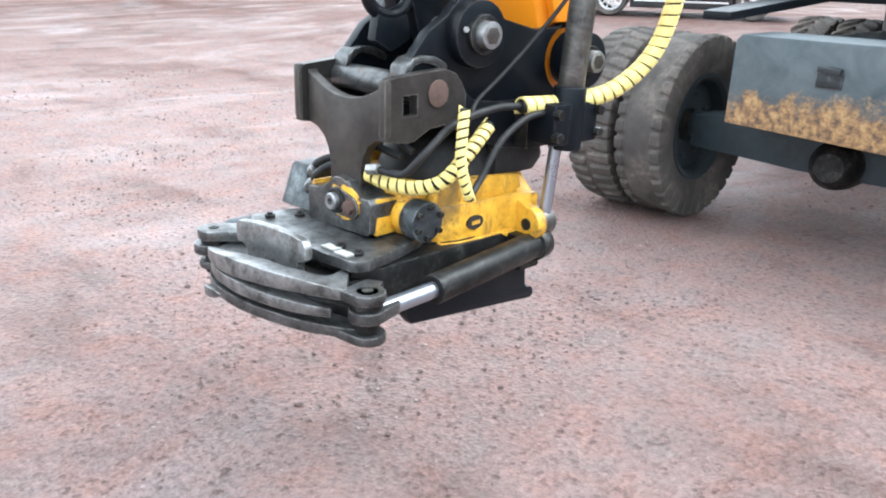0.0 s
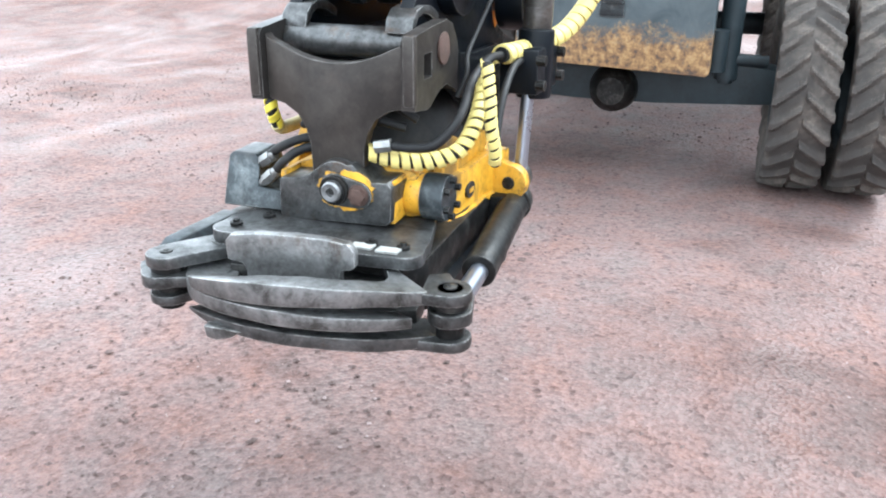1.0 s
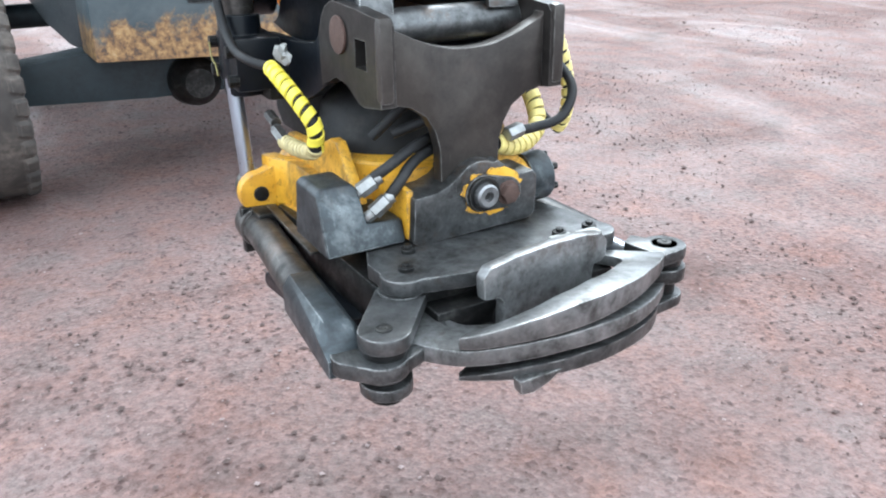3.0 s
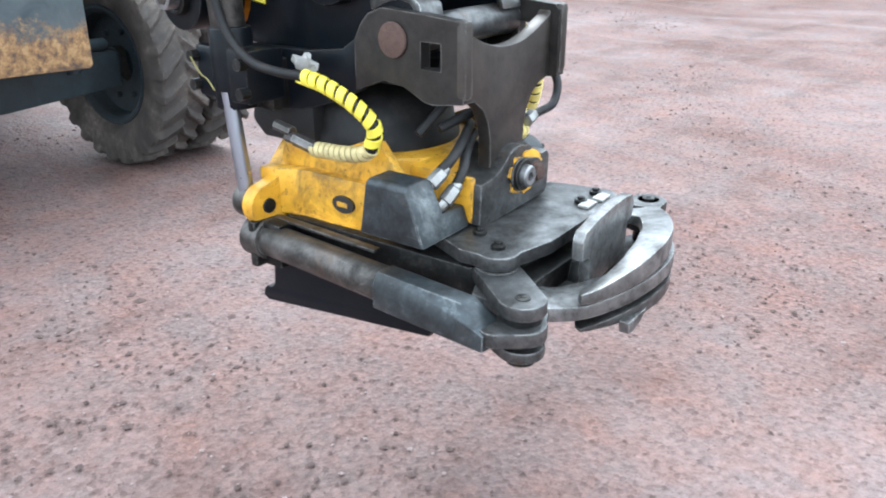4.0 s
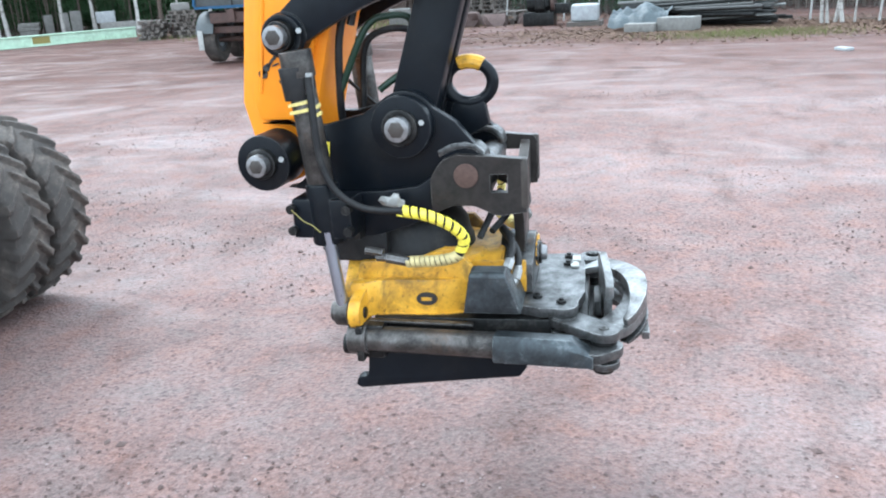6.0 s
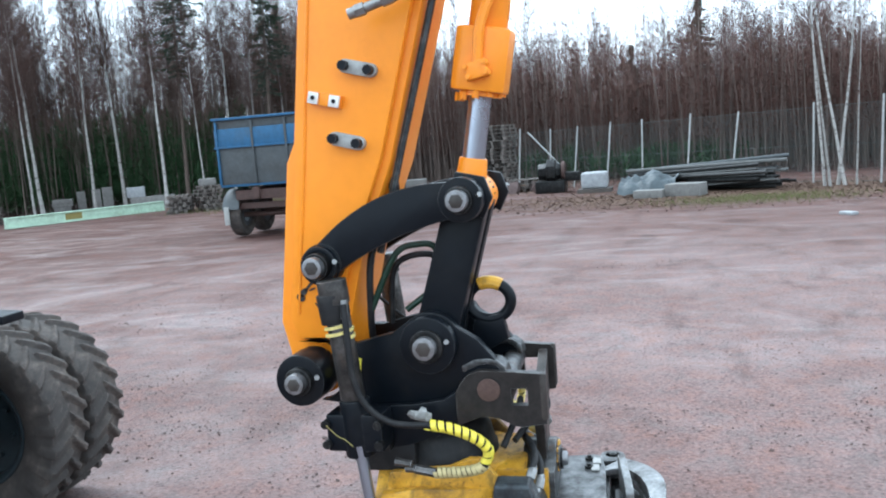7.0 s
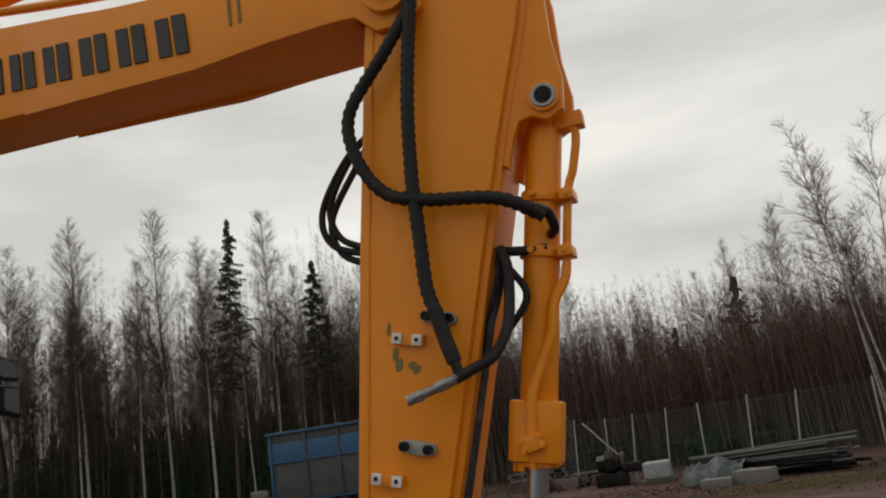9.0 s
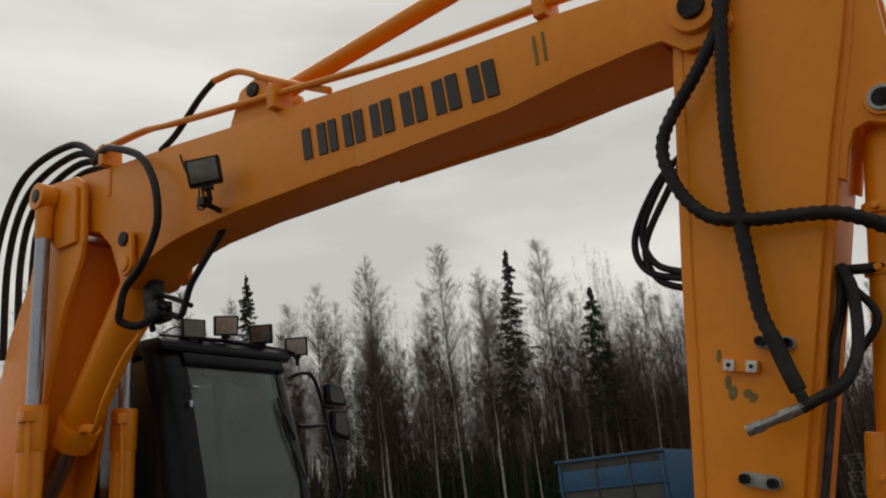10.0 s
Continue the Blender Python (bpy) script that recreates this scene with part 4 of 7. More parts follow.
for s in (-1, 1):
    part("pin_sleeve", Shape().rod((s * 0.148, *C), (s * 0.19, *C), 0.085, n=28), BLACK, excavator, "", 0.006)
    part("pin_sleeve", Shape().rod((s * 0.148, *D), (0.225 if s > 0 else -0.268, *D), 0.078, n=28), BLACK, excavator, "", 0.006)

# quick coupler
coupler_out = arc(D, 0.095, 75, 265, 12) + [(0.62, 0.995), (0.45, 0.985), (0.33, 1.0), (0.24, 1.055), (0.16, 1.06), (0.125, 1.10), (0.20, 1.19)] + arc(C, 0.092, 150, 60, 8) + [(0.46, 1.215), (0.58, 1.185)]
cpl = Shape()
for s in (-1, 1):
    cpl.prism(coupler_out, s * 0.118, s * 0.150, "x")
cpl.box((0, 0.45, 1.03), (0.236, 0.30, 0.05)).box((0, 0.20, 1.035), (0.236, 0.06, 0.05))
part("quick_coupler", cpl, BLACK, excavator, "black quick coupler body with yellow stickers", 0.005)
for x0, x1 in ((-0.152, -0.088), (0.100, 0.164)):
    part("coupler_hook", Shape().prism([(0.070, 1.07), (0.078, 1.10), (0.10, 1.118), (0.13, 1.124), (0.17, 1.12), (0.21, 1.10), (0.205, 1.08), (0.16, 1.10), (0.13, 1.106), (0.105, 1.10), (0.092, 1.085), (0.088, 1.07)], x0, x1, "x", pose(0, 0.045, 0.012)), STEEL, excavator, "bright worn coupler claw", 0.006)
st = part("sticker", Shape().box((0, 0, 0), (0.003, 0.040, 0.056), pose(-0.1515, 0.588, 1.113, 8, 0, 0)), WRAPNEW, excavator, "yellow warning sticker")
for k in range(4):
    part("print_bar", Shape().box((-0.002, 0, -0.018 + 0.012 * k), (0.002, 0.030 if k % 2 else 0.022, 0.004), pose(-0.1515, 0.588, 1.113, 8, 0, 0)), LETTER, st)
hook = part("lifting_hook", Shape().tube([(0, 0.19 + 0.067 * math.cos(a), 1.277 + 0.057 * math.sin(a)) for a in [2 * math.pi * i / 28 for i in range(29)]], 0.018, 10).prism([(0.15, 1.24), (0.135, 1.16), (0.19, 1.13), (0.25, 1.16), (0.24, 1.22)], -0.016, 0.016, "x"), BLACK, excavator, "black lifting eye", 0.003)
part("safety_latch", Shape().tube([(0, 0.19 + 0.067 * math.cos(a), 1.277 + 0.057 * math.sin(a)) for a in [radians(65 + 60 * i / 8) for i in range(9)]], 0.0205, 10), YELLOW, hook, "yellow painted top of the eye")
# stick side fittings and hoses
hose(excavator, [(-0.19, 0.29, 3.62), (-0.21, 0.302, 3.40), (-0.215, 0.352, 3.08), (-0.215, 0.374, 2.81), (-0.215, 0.376, 2.60), (-0.225, 0.372, 2.46), (-0.232, 0.350, 2.369)], 0.023, "hydraulic_hose", "ribbed black hydraulic hose", ribs=0.030)
hose(excavator, [(-0.230, 0.354, 2.385), (-0.235, 0.332, 2.289), (-0.238, 0.314, 2.222)], 0.0235, "hose_sleeve", "smooth black sleeve over the hose")
hose(excavator, [(-0.236, 0.322, 2.25), (-0.240, 0.309, 2.205), (-0.245, 0.303, 2.172)], 0.016, "hose_end", "narrow crimped hose end", mat=DARK)
hose(excavator, [(-0.17, 0.27, 3.60), (-0.20, 0.30, 3.42), (-0.21, 0.40, 3.27), (-0.215, 0.555, 3.08), (-0.215, 0.55, 2.92), (-0.215, 0.47, 2.785), (-0.215, 0.34, 2.732), (-0.20, 0.12, 2.69), (-0.13, -0.005, 2.62)], 0.022, "hydraulic_hose", "ribbed black hydraulic hose", ribs=0.030)
part("hose_elbow", Shape().tube(smooth_line([(-0.16, 0.03, 2.65), (-0.12, -0.01, 2.635), (-0.09, -0.02, 2.59), (-0.05, 0.0, 2.58)], 6), 0.016), DARK, excavator, "dark steel hose elbow")
hose(excavator, [(-0.245, 0.315, 2.172), (-0.24, 0.27, 2.190), (-0.21, 0.20, 2.225), (-0.16, 0.155, 2.32), (-0.12, 0.14, 2.48), (-0.10, 0.16, 2.56)], 0.017, "hydraulic_hose", "black hydraulic hose with a steel coupling")
part("hose_coupling", Shape().rod((-0.245, 0.305, 2.176), (-0.247, 0.345, 2.164), 0.016, n=12).rod((-0.247, 0.34, 2.166), (-0.25, 0.372, 2.156), 0.019, n=6).rod((-0.25, 0.37, 2.157), (-0.252, 0.425, 2.142), 0.014, n=12).rod((-0.252, 0.42, 2.143), (-0.254, 0.448, 2.136), 0.019, n=6).rod((-0.254, 0.445, 2.137), (-0.256, 0.468, 2.131), 0.016, n=12), FITTING, excavator, "steel hose coupling hanging loose", 0.002)
for k, (dy, dz) in enumerate(((0.0, 0.0), (0.035, -0.02), (0.0, -0.06))):
    hose(excavator, [(0.12, 0.58, 3.16), (0.15, 0.70 + dy, 3.10 + dz), (0.16, 0.83 + dy, 2.92 + dz), (0.15, 0.80 + dy, 2.78 + dz), (0.12, 0.66, 2.70 + dz)], 0.013, "hydraulic_hose", "thin black hose loop behind the stick")
for k, (a, b) in enumerate((((-0.08, 0.17, 2.54), (-0.06, 0.30, 1.62)), ((-0.03, 0.16, 2.56), (-0.02, 0.30, 1.62)))):
    hose(excavator, [a, (a[0] - 0.02, 0.19, 2.44), (a[0], 0.265, 2.28), (a[0], 0.365, 2.02), (a[0] + 0.02, 0.45, 1.75), (b[0], 0.45, 1.60)], 0.010, "hydraulic_hose", "black hose along the front of the stick")
part("steel_pipe", Shape().tube(smooth_line([(-0.085, 0.20, 2.42), (-0.09, 0.32, 2.02), (-0.09, 0.42, 1.70), (-0.08, 0.50, 1.45)], 8), 0.012), GUNMETAL, excavator, "dark pipe along the stick's front edge")
hose(excavator, [(-0.06, 0.18, 2.56), (-0.06, 0.10, 2.545), (-0.05, 0.02, 2.54)], 0.016, "hydraulic_hose", "short black hose")
hose(excavator, [(-0.08, 0.16, 2.52), (-0.09, 0.10, 2.40), (-0.08, 0.18, 2.30)], 0.012, "hydraulic_hose", "short black hose")
hose(excavator, [(-0.05, 0.45, 1.60), (-0.10, 0.52, 1.45), (-0.10, 0.54, 1.27), (-0.05, 0.56, 1.15)], 0.011, "hydraulic_hose", "thin black hose loop at the linkage")
hose(excavator, [(-0.10, 0.54, 1.27), (-0.10, 0.45, 1.44), (-0.08, 0.38, 1.47), (-0.06, 0.33, 1.45), (-0.06, 0.345, 1.34), (-0.08, 0.43, 1.27)], 0.010, "hydraulic_hose", "thin dark green hose loop at the linkage", mat=GREENHOSE)
hose(excavator, [(-0.03, 0.50, 1.22), (-0.04, 0.47, 1.40), (-0.02, 0.36, 1.43), (0.0, 0.33, 1.36)], 0.010, "hydraulic_hose", "thin black hose loop at the linkage")

# boom
boom_out = [(0.52, 3.675), (0.855, 3.722), (1.38, 3.786), (1.682, 3.838), (2.285, 3.925), (2.746, 3.985), (3.326, 4.075), (3.801, 4.135), (4.205, 4.20), (4.49, 4.215), (4.57, 4.15), (4.52, 4.03), (4.36, 3.87), (4.182, 3.825), (4.024, 3.765), (3.899, 3.649), (3.836, 3.513), (3.792, 3.402), (3.74, 3.36), (3.663, 3.365), (3.521, 3.465), (3.36, 3.50), (3.19, 3.517), (2.779, 3.518), (2.45, 3.503), (1.872, 3.478), (1.15, 3.442), (0.98, 3.438), (0.52, 3.438)]
boom = part("boom", Shape().prism(boom_out, -0.148, 0.148, "x"), ORANGE, excavator, "orange box-section boom", 0.014)
fork = [(0.27, 3.40), (0.30, 3.56), (0.36, 3.64), (0.55, 3.665), (0.62, 3.675), (0.62, 3.437), (0.51, 3.43), (0.44, 3.36), (0.34, 3.35)]
for s in (-1, 1):
    part("fork_plate", Shape().prism(fork, s * 0.1525, s * 0.183, "x"), ORANGE, boom, "", 0.01)
    cheek = [((0.60, 3.672, 3.437, 0.183)), (0.85, 3.712, 3.438, 0.180), (1.15, 3.75, 3.428, 0.172), (1.5, 3.797, 3.450, 0.162), (1.95, 3.868, 3.474, 0.1485)]
    verts = [p for y, t, b, x in cheek for p in ((s * 0.14, y, t), (s * x, y, t), (s * x, y, b), (s * 0.14, y, b))]
    faces = [(4 * k + i, 4 * k + (i + 1) % 4, 4 * k + 4 + (i + 1) % 4, 4 * k + 4 + i) for k in range(4) for i in range(4)] + [(0, 1, 2, 3), (16, 17, 18, 19)]
    part("boom_cheek", Shape().add(verts, faces), ORANGE, boom, "", 0.004)
part("boom_tip_boss", Shape().rod((-0.215, 0.379, 3.486), (0.215, 0.379, 3.486), 0.085, n=28), ORANGE, boom, "", 0.008)
part("boom_pin", Shape().rod((-0.236, 0.379, 3.486), (0.236, 0.379, 3.486), 0.045, n=24), DARK, boom, "dark pin end", 0.004)
x0, total = 2.264, 1.10
wid = [0.15, 0.14, 0.15, 0.165, 0.155, 0.165, 0.055]
gap = (total - sum(wid)) / 6
for w_ in wid:
    lo = 3.616 - 0.104 * (2.264 - x0)
    off = 0.152 + max(0.0, 1.95 - x0) * 0.034
    for a, b in ((0.0, 0.34), (0.66, 1.0)) if w_ > 0.1 else ((0.0, 1.0),):
        p, q = x0 - w_ * a, x0 - w_ * b
        lo_p, lo_q = lo - 0.104 * w_ * a, lo - 0.104 * w_ * b
        part("maker_mark", Shape().prism([(p, lo_p), (q, lo_q), (q + 0.012, lo_q + 0.158), (p + 0.012, lo_p + 0.158)], -off - 0.005, -off + 0.012, "x"), LETTER, boom, "dark maker's mark drawn as a plain bar")
    x0 -= w_ + gap
for y in (0.925, 0.965):
    part("stencil_mark", Shape().box((-0.180, y + 0.02, 3.61), (0.006, 0.010, 0.12), Matrix()), OLIVE, boom, "small stencilled mark as plain bars")
lower_out = [(4.10, 4.10), (4.20, 4.17), (4.36, 4.19), (4.54, 4.14), (4.61, 3.92), (4.70, 3.62), (4.92, 3.30), (5.04, 2.96), (5.22, 2.30), (5.35, 1.75), (5.15, 1.55), (4.85, 1.60), (4.66, 2.10), (4.53, 2.55), (4.42, 3.0), (4.345, 3.177), (4.27, 3.363), (4.11, 3.62), (4.085, 3.76)]
lower = part("lower_boom", Shape().prism(lower_out, -0.21, -0.175, "x").prism(lower_out, 0.175, 0.21, "x").prism([(4.30, 3.79), (4.40, 3.87), (4.53, 3.99), (4.58, 3.98), (4.67, 3.6), (4.88, 3.3), (5.0, 2.96), (5.18, 2.30), (5.3, 1.8), (4.95, 1.7), (4.86, 2.1), (4.74, 2.55), (4.58, 3.1), (4.40, 3.48)], -0.18, 0.18, "x"), ORANGE, excavator, "orange lower boom section", 0.012)
for s in (-1, 1):
    c = part("boom_cylinder", Shape().rod((s * 0.285, 4.42, 2.79), (s * 0.285, 4.46, 1.45), 0.072, n=26).rod((s * 0.285, 4.42, 2.80), (s * 0.285, 4.43, 2.545), 0.080, n=26).box((s * 0.285 - 0.06, 4.37, 2.73), (0.07, 0.07, 0.06)), ORANGE, excavator, "orange boom lift cylinder with a chromed rod", 0.006)
    part("piston_rod", Shape().rod((s * 0.285, 4.405, 4.04), (s * 0.285, 4.42, 2.78), 0.043, n=22), CHROME, c, "grey chromed piston rod")
    part("rod_eye", Shape().rod((s * 0.245, 4.405, 4.07), (s * 0.345, 4.405, 4.07), 0.085, n=28).rod((s * 0.285, 4.405, 4.05), (s * 0.285, 4.41, 3.80), 0.055, 0.048, n=20), ORANGE, c, "", 0.008)
    part("pin", Shape().rod((s * 0.235, 4.405, 4.07), (s * 0.352, 4.405, 4.07), 0.042, n=22), DARK, c, "", 0.004)
    part("oil_pipe", Shape().tube(smooth_line([(s * 0.285 - 0.06, 4.36, 2.74), (s * 0.285 - 0.055, 4.35, 2.5), (s * 0.285 - 0.05, 4.36, 2.2), (s * 0.285 - 0.05, 4.38, 1.6)], 6), 0.016), ORANGE, c)
    part("boom_cylinder_lug", Shape().prism([(4.13, 3.72), (4.35, 3.73), (4.50, 3.90), (4.55, 4.10), (4.46, 4.19), (4.33, 4.17), (4.22, 4.13), (4.14, 4.08)], s * 0.211, s * 0.238, "x"), ORANGE, lower, "", 0.01)
adj = part("adjusting_cylinder", Shape().rod((0, 3.70, 3.54), (0, 4.43, 2.70), 0.112, n=32).rod((0, 4.42, 2.712), (0, 4.52, 2.597), 0.126, n=32).box((-0.03, 4.31, 2.66), (0.06, 0.07, 0.05)), ORANGE, excavator, "orange adjusting cylinder under the boom", 0.010)
part("piston_rod", Shape().rod((0, 4.50, 2.62), (0, 4.99, 2.06), 0.06, n=22), CHROME, adj, "grey chromed piston rod")
for s in (-1, 1):
    part("cylinder_lug", Shape().prism(slot((3.672, 3.60), (3.665, 3.47), 0.068, 0.068), s * 0.172, s * 0.20, "x"), ORANGE, adj, "", 0.008)
    part("pin", Shape().rod((s * 0.15, 3.672, 3.614), (s * 0.215, 3.672, 3.614), 0.042, n=22), DARK, adj, "", 0.004)
    part("pin_cap", Shape().rod((s * 0.15, 3.665, 3.47), (s * 0.212, 3.665, 3.47), 0.045, n=22), ORANGE, adj, "", 0.006)
hose(excavator, [(-0.10, 3.56, 3.16), (-0.12, 3.619, 3.077), (-0.13, 3.74, 2.985), (-0.13, 3.857, 2.872), (-0.13, 3.96, 2.75), (-0.10, 4.07, 2.65), (-0.05, 4.20, 2.63), (-0.02, 4.30, 2.65)], 0.016, "oil_pipe", "orange pipe on the adjusting cylinder", mat=ORANGE)
sc = part("stick_cylinder", Shape().rod((0, 2.62, 4.14), (0, 1.05, 4.20), 0.046, n=26).rod((0, 1.15, 4.197), (0, 0.98, 4.203), 0.062, n=26), ORANGE, excavator, "orange stick cylinder above the boom", 0.006)
part("piston_rod", Shape().rod((0, 1.0, 4.20), (0, 0.22, 4.0), 0.045, n=20), CHROME, sc, "grey chromed piston rod")
for x in (-0.13, 0.10):
    part("cylinder_lug", Shape().prism([(2.45, 3.90), (2.85, 3.96), (2.74, 4.18), (2.62, 4.21), (2.54, 4.16)], x, x + 0.03, "x"), ORANGE, sc, "", 0.008)
part("pin", Shape().rod((-0.15, 2.63, 4.14), (0.15, 2.63, 4.14), 0.04), DARK, sc, "", 0.004)
for x, h in ((-0.155, 0.0), (-0.10, 0.03)):
    part("boom_pipe", Shape().tube(smooth_line([(x, 4.10, 4.30 + h), (x, 3.6, 4.26 + h), (x, 3.32, 4.20 + h), (x, 2.48, 4.04 + h), (x, 1.68, 3.89 + h), (x, 0.96, 3.80 + h), (x, 0.5, 3.74 + h)], 8), 0.017), ORANGE, boom, "orange steel pipe along the boom's top")
part("boom_pipe", Shape().tube(smooth_line([(-0.13, 2.95, 4.33), (-0.13, 2.75, 4.30), (-0.13, 2.55, 4.18), (-0.13, 2.35, 4.06), (-0.13, 2.10, 3.92)], 8), 0.018), ORANGE, boom, "orange steel pipe along the boom's top")
for y, z in ((2.44, 3.95), (0.94, 3.74), (3.95, 4.17)):
    part("pipe_bracket", Shape().box((-0.13, y, z + 0.06), (0.13, 0.05, 0.13), Matrix()), ORANGE, boom, "", 0.006)
for k in range(4):
    hose(excavator, [(-0.16 + 0.06 * k, 4.0, 4.23), (-0.17 + 0.06 * k, 4.34 + 0.06 * k, 4.44 - 0.03 * k), (-0.24 + 0.08 * k, 4.80 + 0.06 * k, 4.34 - 0.05 * k), (-0.27 + 0.09 * k, 5.04 + 0.02 * k, 3.88), (-0.25 + 0.09 * k, 5.10, 3.2)], 0.023, "hydraulic_hose", "black hose arching over the boom joint")
hose(excavator, [(-0.14, 4.12, 4.25), (-0.19, 3.92, 4.25), (-0.23, 3.74, 4.185), (-0.24, 3.482, 4.047), (-0.245, 3.346, 3.881), (-0.245, 3.292, 3.701), (-0.24, 3.316, 3.548), (-0.24, 3.441, 3.394), (-0.24, 3.585, 3.305), (-0.24, 3.63, 3.20), (-0.22, 3.66, 3.14), (-0.15, 3.60, 3.11), (-0.07, 3.52, 3.18)], 0.022, "hydraulic_hose", "black hose looping down the boom's side")
hose(excavator, [(-0.13, 2.95, 4.33), (-0.12, 3.10, 4.28), (-0.12, 3.30, 4.15), (-0.14, 3.42, 4.08)], 0.018, "hydraulic_hose", "short black hose on the boom")
hose(excavator, [(-0.02, 3.02, 3.54), (-0.04, 3.06, 3.47), (-0.05, 3.109, 3.418), (-0.05, 3.265, 3.287), (-0.05, 3.315, 3.205), (-0.04, 3.38, 3.13), (-0.03, 3.50, 3.17)], 0.018, "hydraulic_hose", "black hose under the boom")
hose(excavator, [(-0.03, 3.30, 3.17), (-0.03, 3.40, 3.22), (-0.02, 3.52, 3.27), (-0.02, 3.60, 3.30)], 0.014, "hydraulic_hose", "short black hose at the valve block")
part("valve_block", Shape().box((-0.03, 3.60, 3.20), (0.10, 0.13, 0.11)).box((-0.03, 3.64, 3.31), (0.08, 0.09, 0.15)).rod((-0.05, 3.56, 3.24), (-0.05, 3.47, 3.19), 0.02).rod((-0.06, 3.62, 3.15), (-0.06, 3.60, 3.09), 0.018, n=8), DARK, excavator, "black valve block under the boom", 0.008)
part("weld_bar", Shape().box((-0.150, 3.922, 4.05), (0.012, 0.035, 0.18)), ORANGE, boom, "", 0.005)
def work_lamp(m, size, parent, name, label, lens_mat):
    """A square work lamp that looks along -y of its pose: housing, rim, lens and foot."""
    k = size / 2
    ob = part(name, Shape().prism([(-k, -0.85 * k), (k, -0.85 * k), (1.04 * k, 0.85 * k), (-1.04 * k, 0.85 * k)], -0.25 * k, 0.30 * k, "y", m).prism([(-0.6 * k, -0.5 * k), (0.6 * k, -0.5 * k), (0.6 * k, 0.5 * k), (-0.6 * k, 0.5 * k)], 0.30 * k, 0.95 * k, "y", m), BLACK, parent, label, 0.12 * k)
    part("lens", Shape().box((0, -0.28 * k, 0), (1.70 * k, 0.10 * k, 1.38 * k), m), lens_mat, ob, "lamp lens in a dark rim", 0.05 * k)
    part("lamp_foot", Shape().rod((0, 0.2 * k, -0.8 * k), (0.0, 0.3 * k, -1.75 * k), 0.16 * k, n=10, m=m).box((0, 0.1 * k, -0.95 * k), (0.7 * k, 0.5 * k, 0.3 * k), m), DARK, ob)
    return ob


lamp = work_lamp(pose(-0.30, 2.82, 3.705, 8, -8, -50), 0.165, boom, "boom_lamp", "black work lamp on the boom's side", GLASSDARK)
part("lamp_bracket", Shape().rod((-0.27, 2.86, 3.56), (-0.14, 2.90, 3.56), 0.014).box((-0.27, 2.86, 3.565), (0.05, 0.05, 0.04)), DARK, lamp)
hose(boom, [(-0.155, 3.22, 3.98), (-0.16, 3.16, 3.86), (-0.17, 3.04, 3.72), (-0.19, 3.02, 3.60), (-0.22, 2.92, 3.57), (-0.28, 2.86, 3.62)], 0.005, "lamp_cable", "")

# cab
CABX0, CABX1 = 0.40, 1.50
front = [(4.00, 1.50), (4.02, 1.95), (4.045, 2.28), (4.115, 2.64), (4.18, 2.97), (4.215, 3.10), (4.27, 3.19)]


def cab_pillar(x0, x1, corner):
    """A front pillar of one bent profile with a rounded outer corner."""
    d = 1 if x1 > x0 else -1
    plan = [(x0, 0.16), (x0, 0.10), (x0 + d * 0.02, 0.055), (x0 + d * 0.06, 0.02), (x0 + d * 0.11, 0.004), (x1, 0.0), (x1, 0.03), (x0 + d * 0.10, 0.07), (x0 + d * 0.05, 0.16)]
    n = len(plan)
    v = [(x + corner * (z - 2.64), y + dy, z) for y, z in front for x, dy in plan]
    f = [(k * n + i, k * n + (i + 1) % n, k * n + n + (i + 1) % n, k * n + n + i) for k in range(len(front) - 1) for i in range(n)]
    return Shape().add(v, f + [tuple(range(n)), tuple(range(len(v) - n, len(v)))])


lower_sh = Shape().prism([(4.90, 1.5), (5.74, 1.5), (5.72, 2.0), (4.92, 2.0)], CABX0, CABX0 + 0.04, "x").prism([(4.05, 1.5), (5.74, 1.5), (5.72, 1.72), (4.05, 1.72)], CABX1 - 0.04, CABX1, "x").box((0.95, 5.73, 1.9), (1.06, 0.04, 0.8)).box((0.95, 4.03, 1.58), (1.0, 0.04, 0.16)).box((0.95, 4.9, 1.53), (1.02, 1.6, 0.06))
cab = part("cab", lower_sh, BLACK, excavator, "black operator's cab with tinted windows", 0.01)
part("front_pillar", cab_pillar(CABX0, 0.60, -0.03), BLACK, cab, angle=50)
part("front_pillar", cab_pillar(CABX1, 1.365, -0.07), BLACK, cab, angle=50)
for x in (CABX0 + 0.05, CABX1 - 0.05):
    part("door_pillar", Shape().tube([(x, 4.95, 1.50), (x, 5.0, 3.2)], 0.05, 8), BLACK, cab, angle=60)
    part("rear_pillar", Shape().tube([(x, 5.72, 1.50), (x, 5.68, 3.2)], 0.055, 8), BLACK, cab, angle=60)
    part("waist_rail", Shape().tube([(x, 4.10, 2.02), (x, 5.7, 2.02)], 0.035, 8), BLACK, cab, angle=60)
part("top_rail", Shape().prism([(4.188, 3.06), (4.183, 3.09), (4.20, 3.14), (4.26, 3.18), (4.30, 3.10), (4.26, 3.05)], CABX0 + 0.16, CABX1 - 0.10, "x"), BLACK, cab, "", 0.008)
part("roof", Shape().prism([(4.20, 3.15), (4.205, 3.21), (4.25, 3.245), (4.50, 3.262), (5.5, 3.25), (5.74, 3.21), (5.76, 3.14)], CABX0, CABX1 - 0.01, "x"), BLACK, cab, "black roof", 0.03)
win = [(4.03, 1.66), (4.055, 2.28), (4.125, 2.64), (4.19, 2.97), (4.21, 3.07)]
pane = Shape()
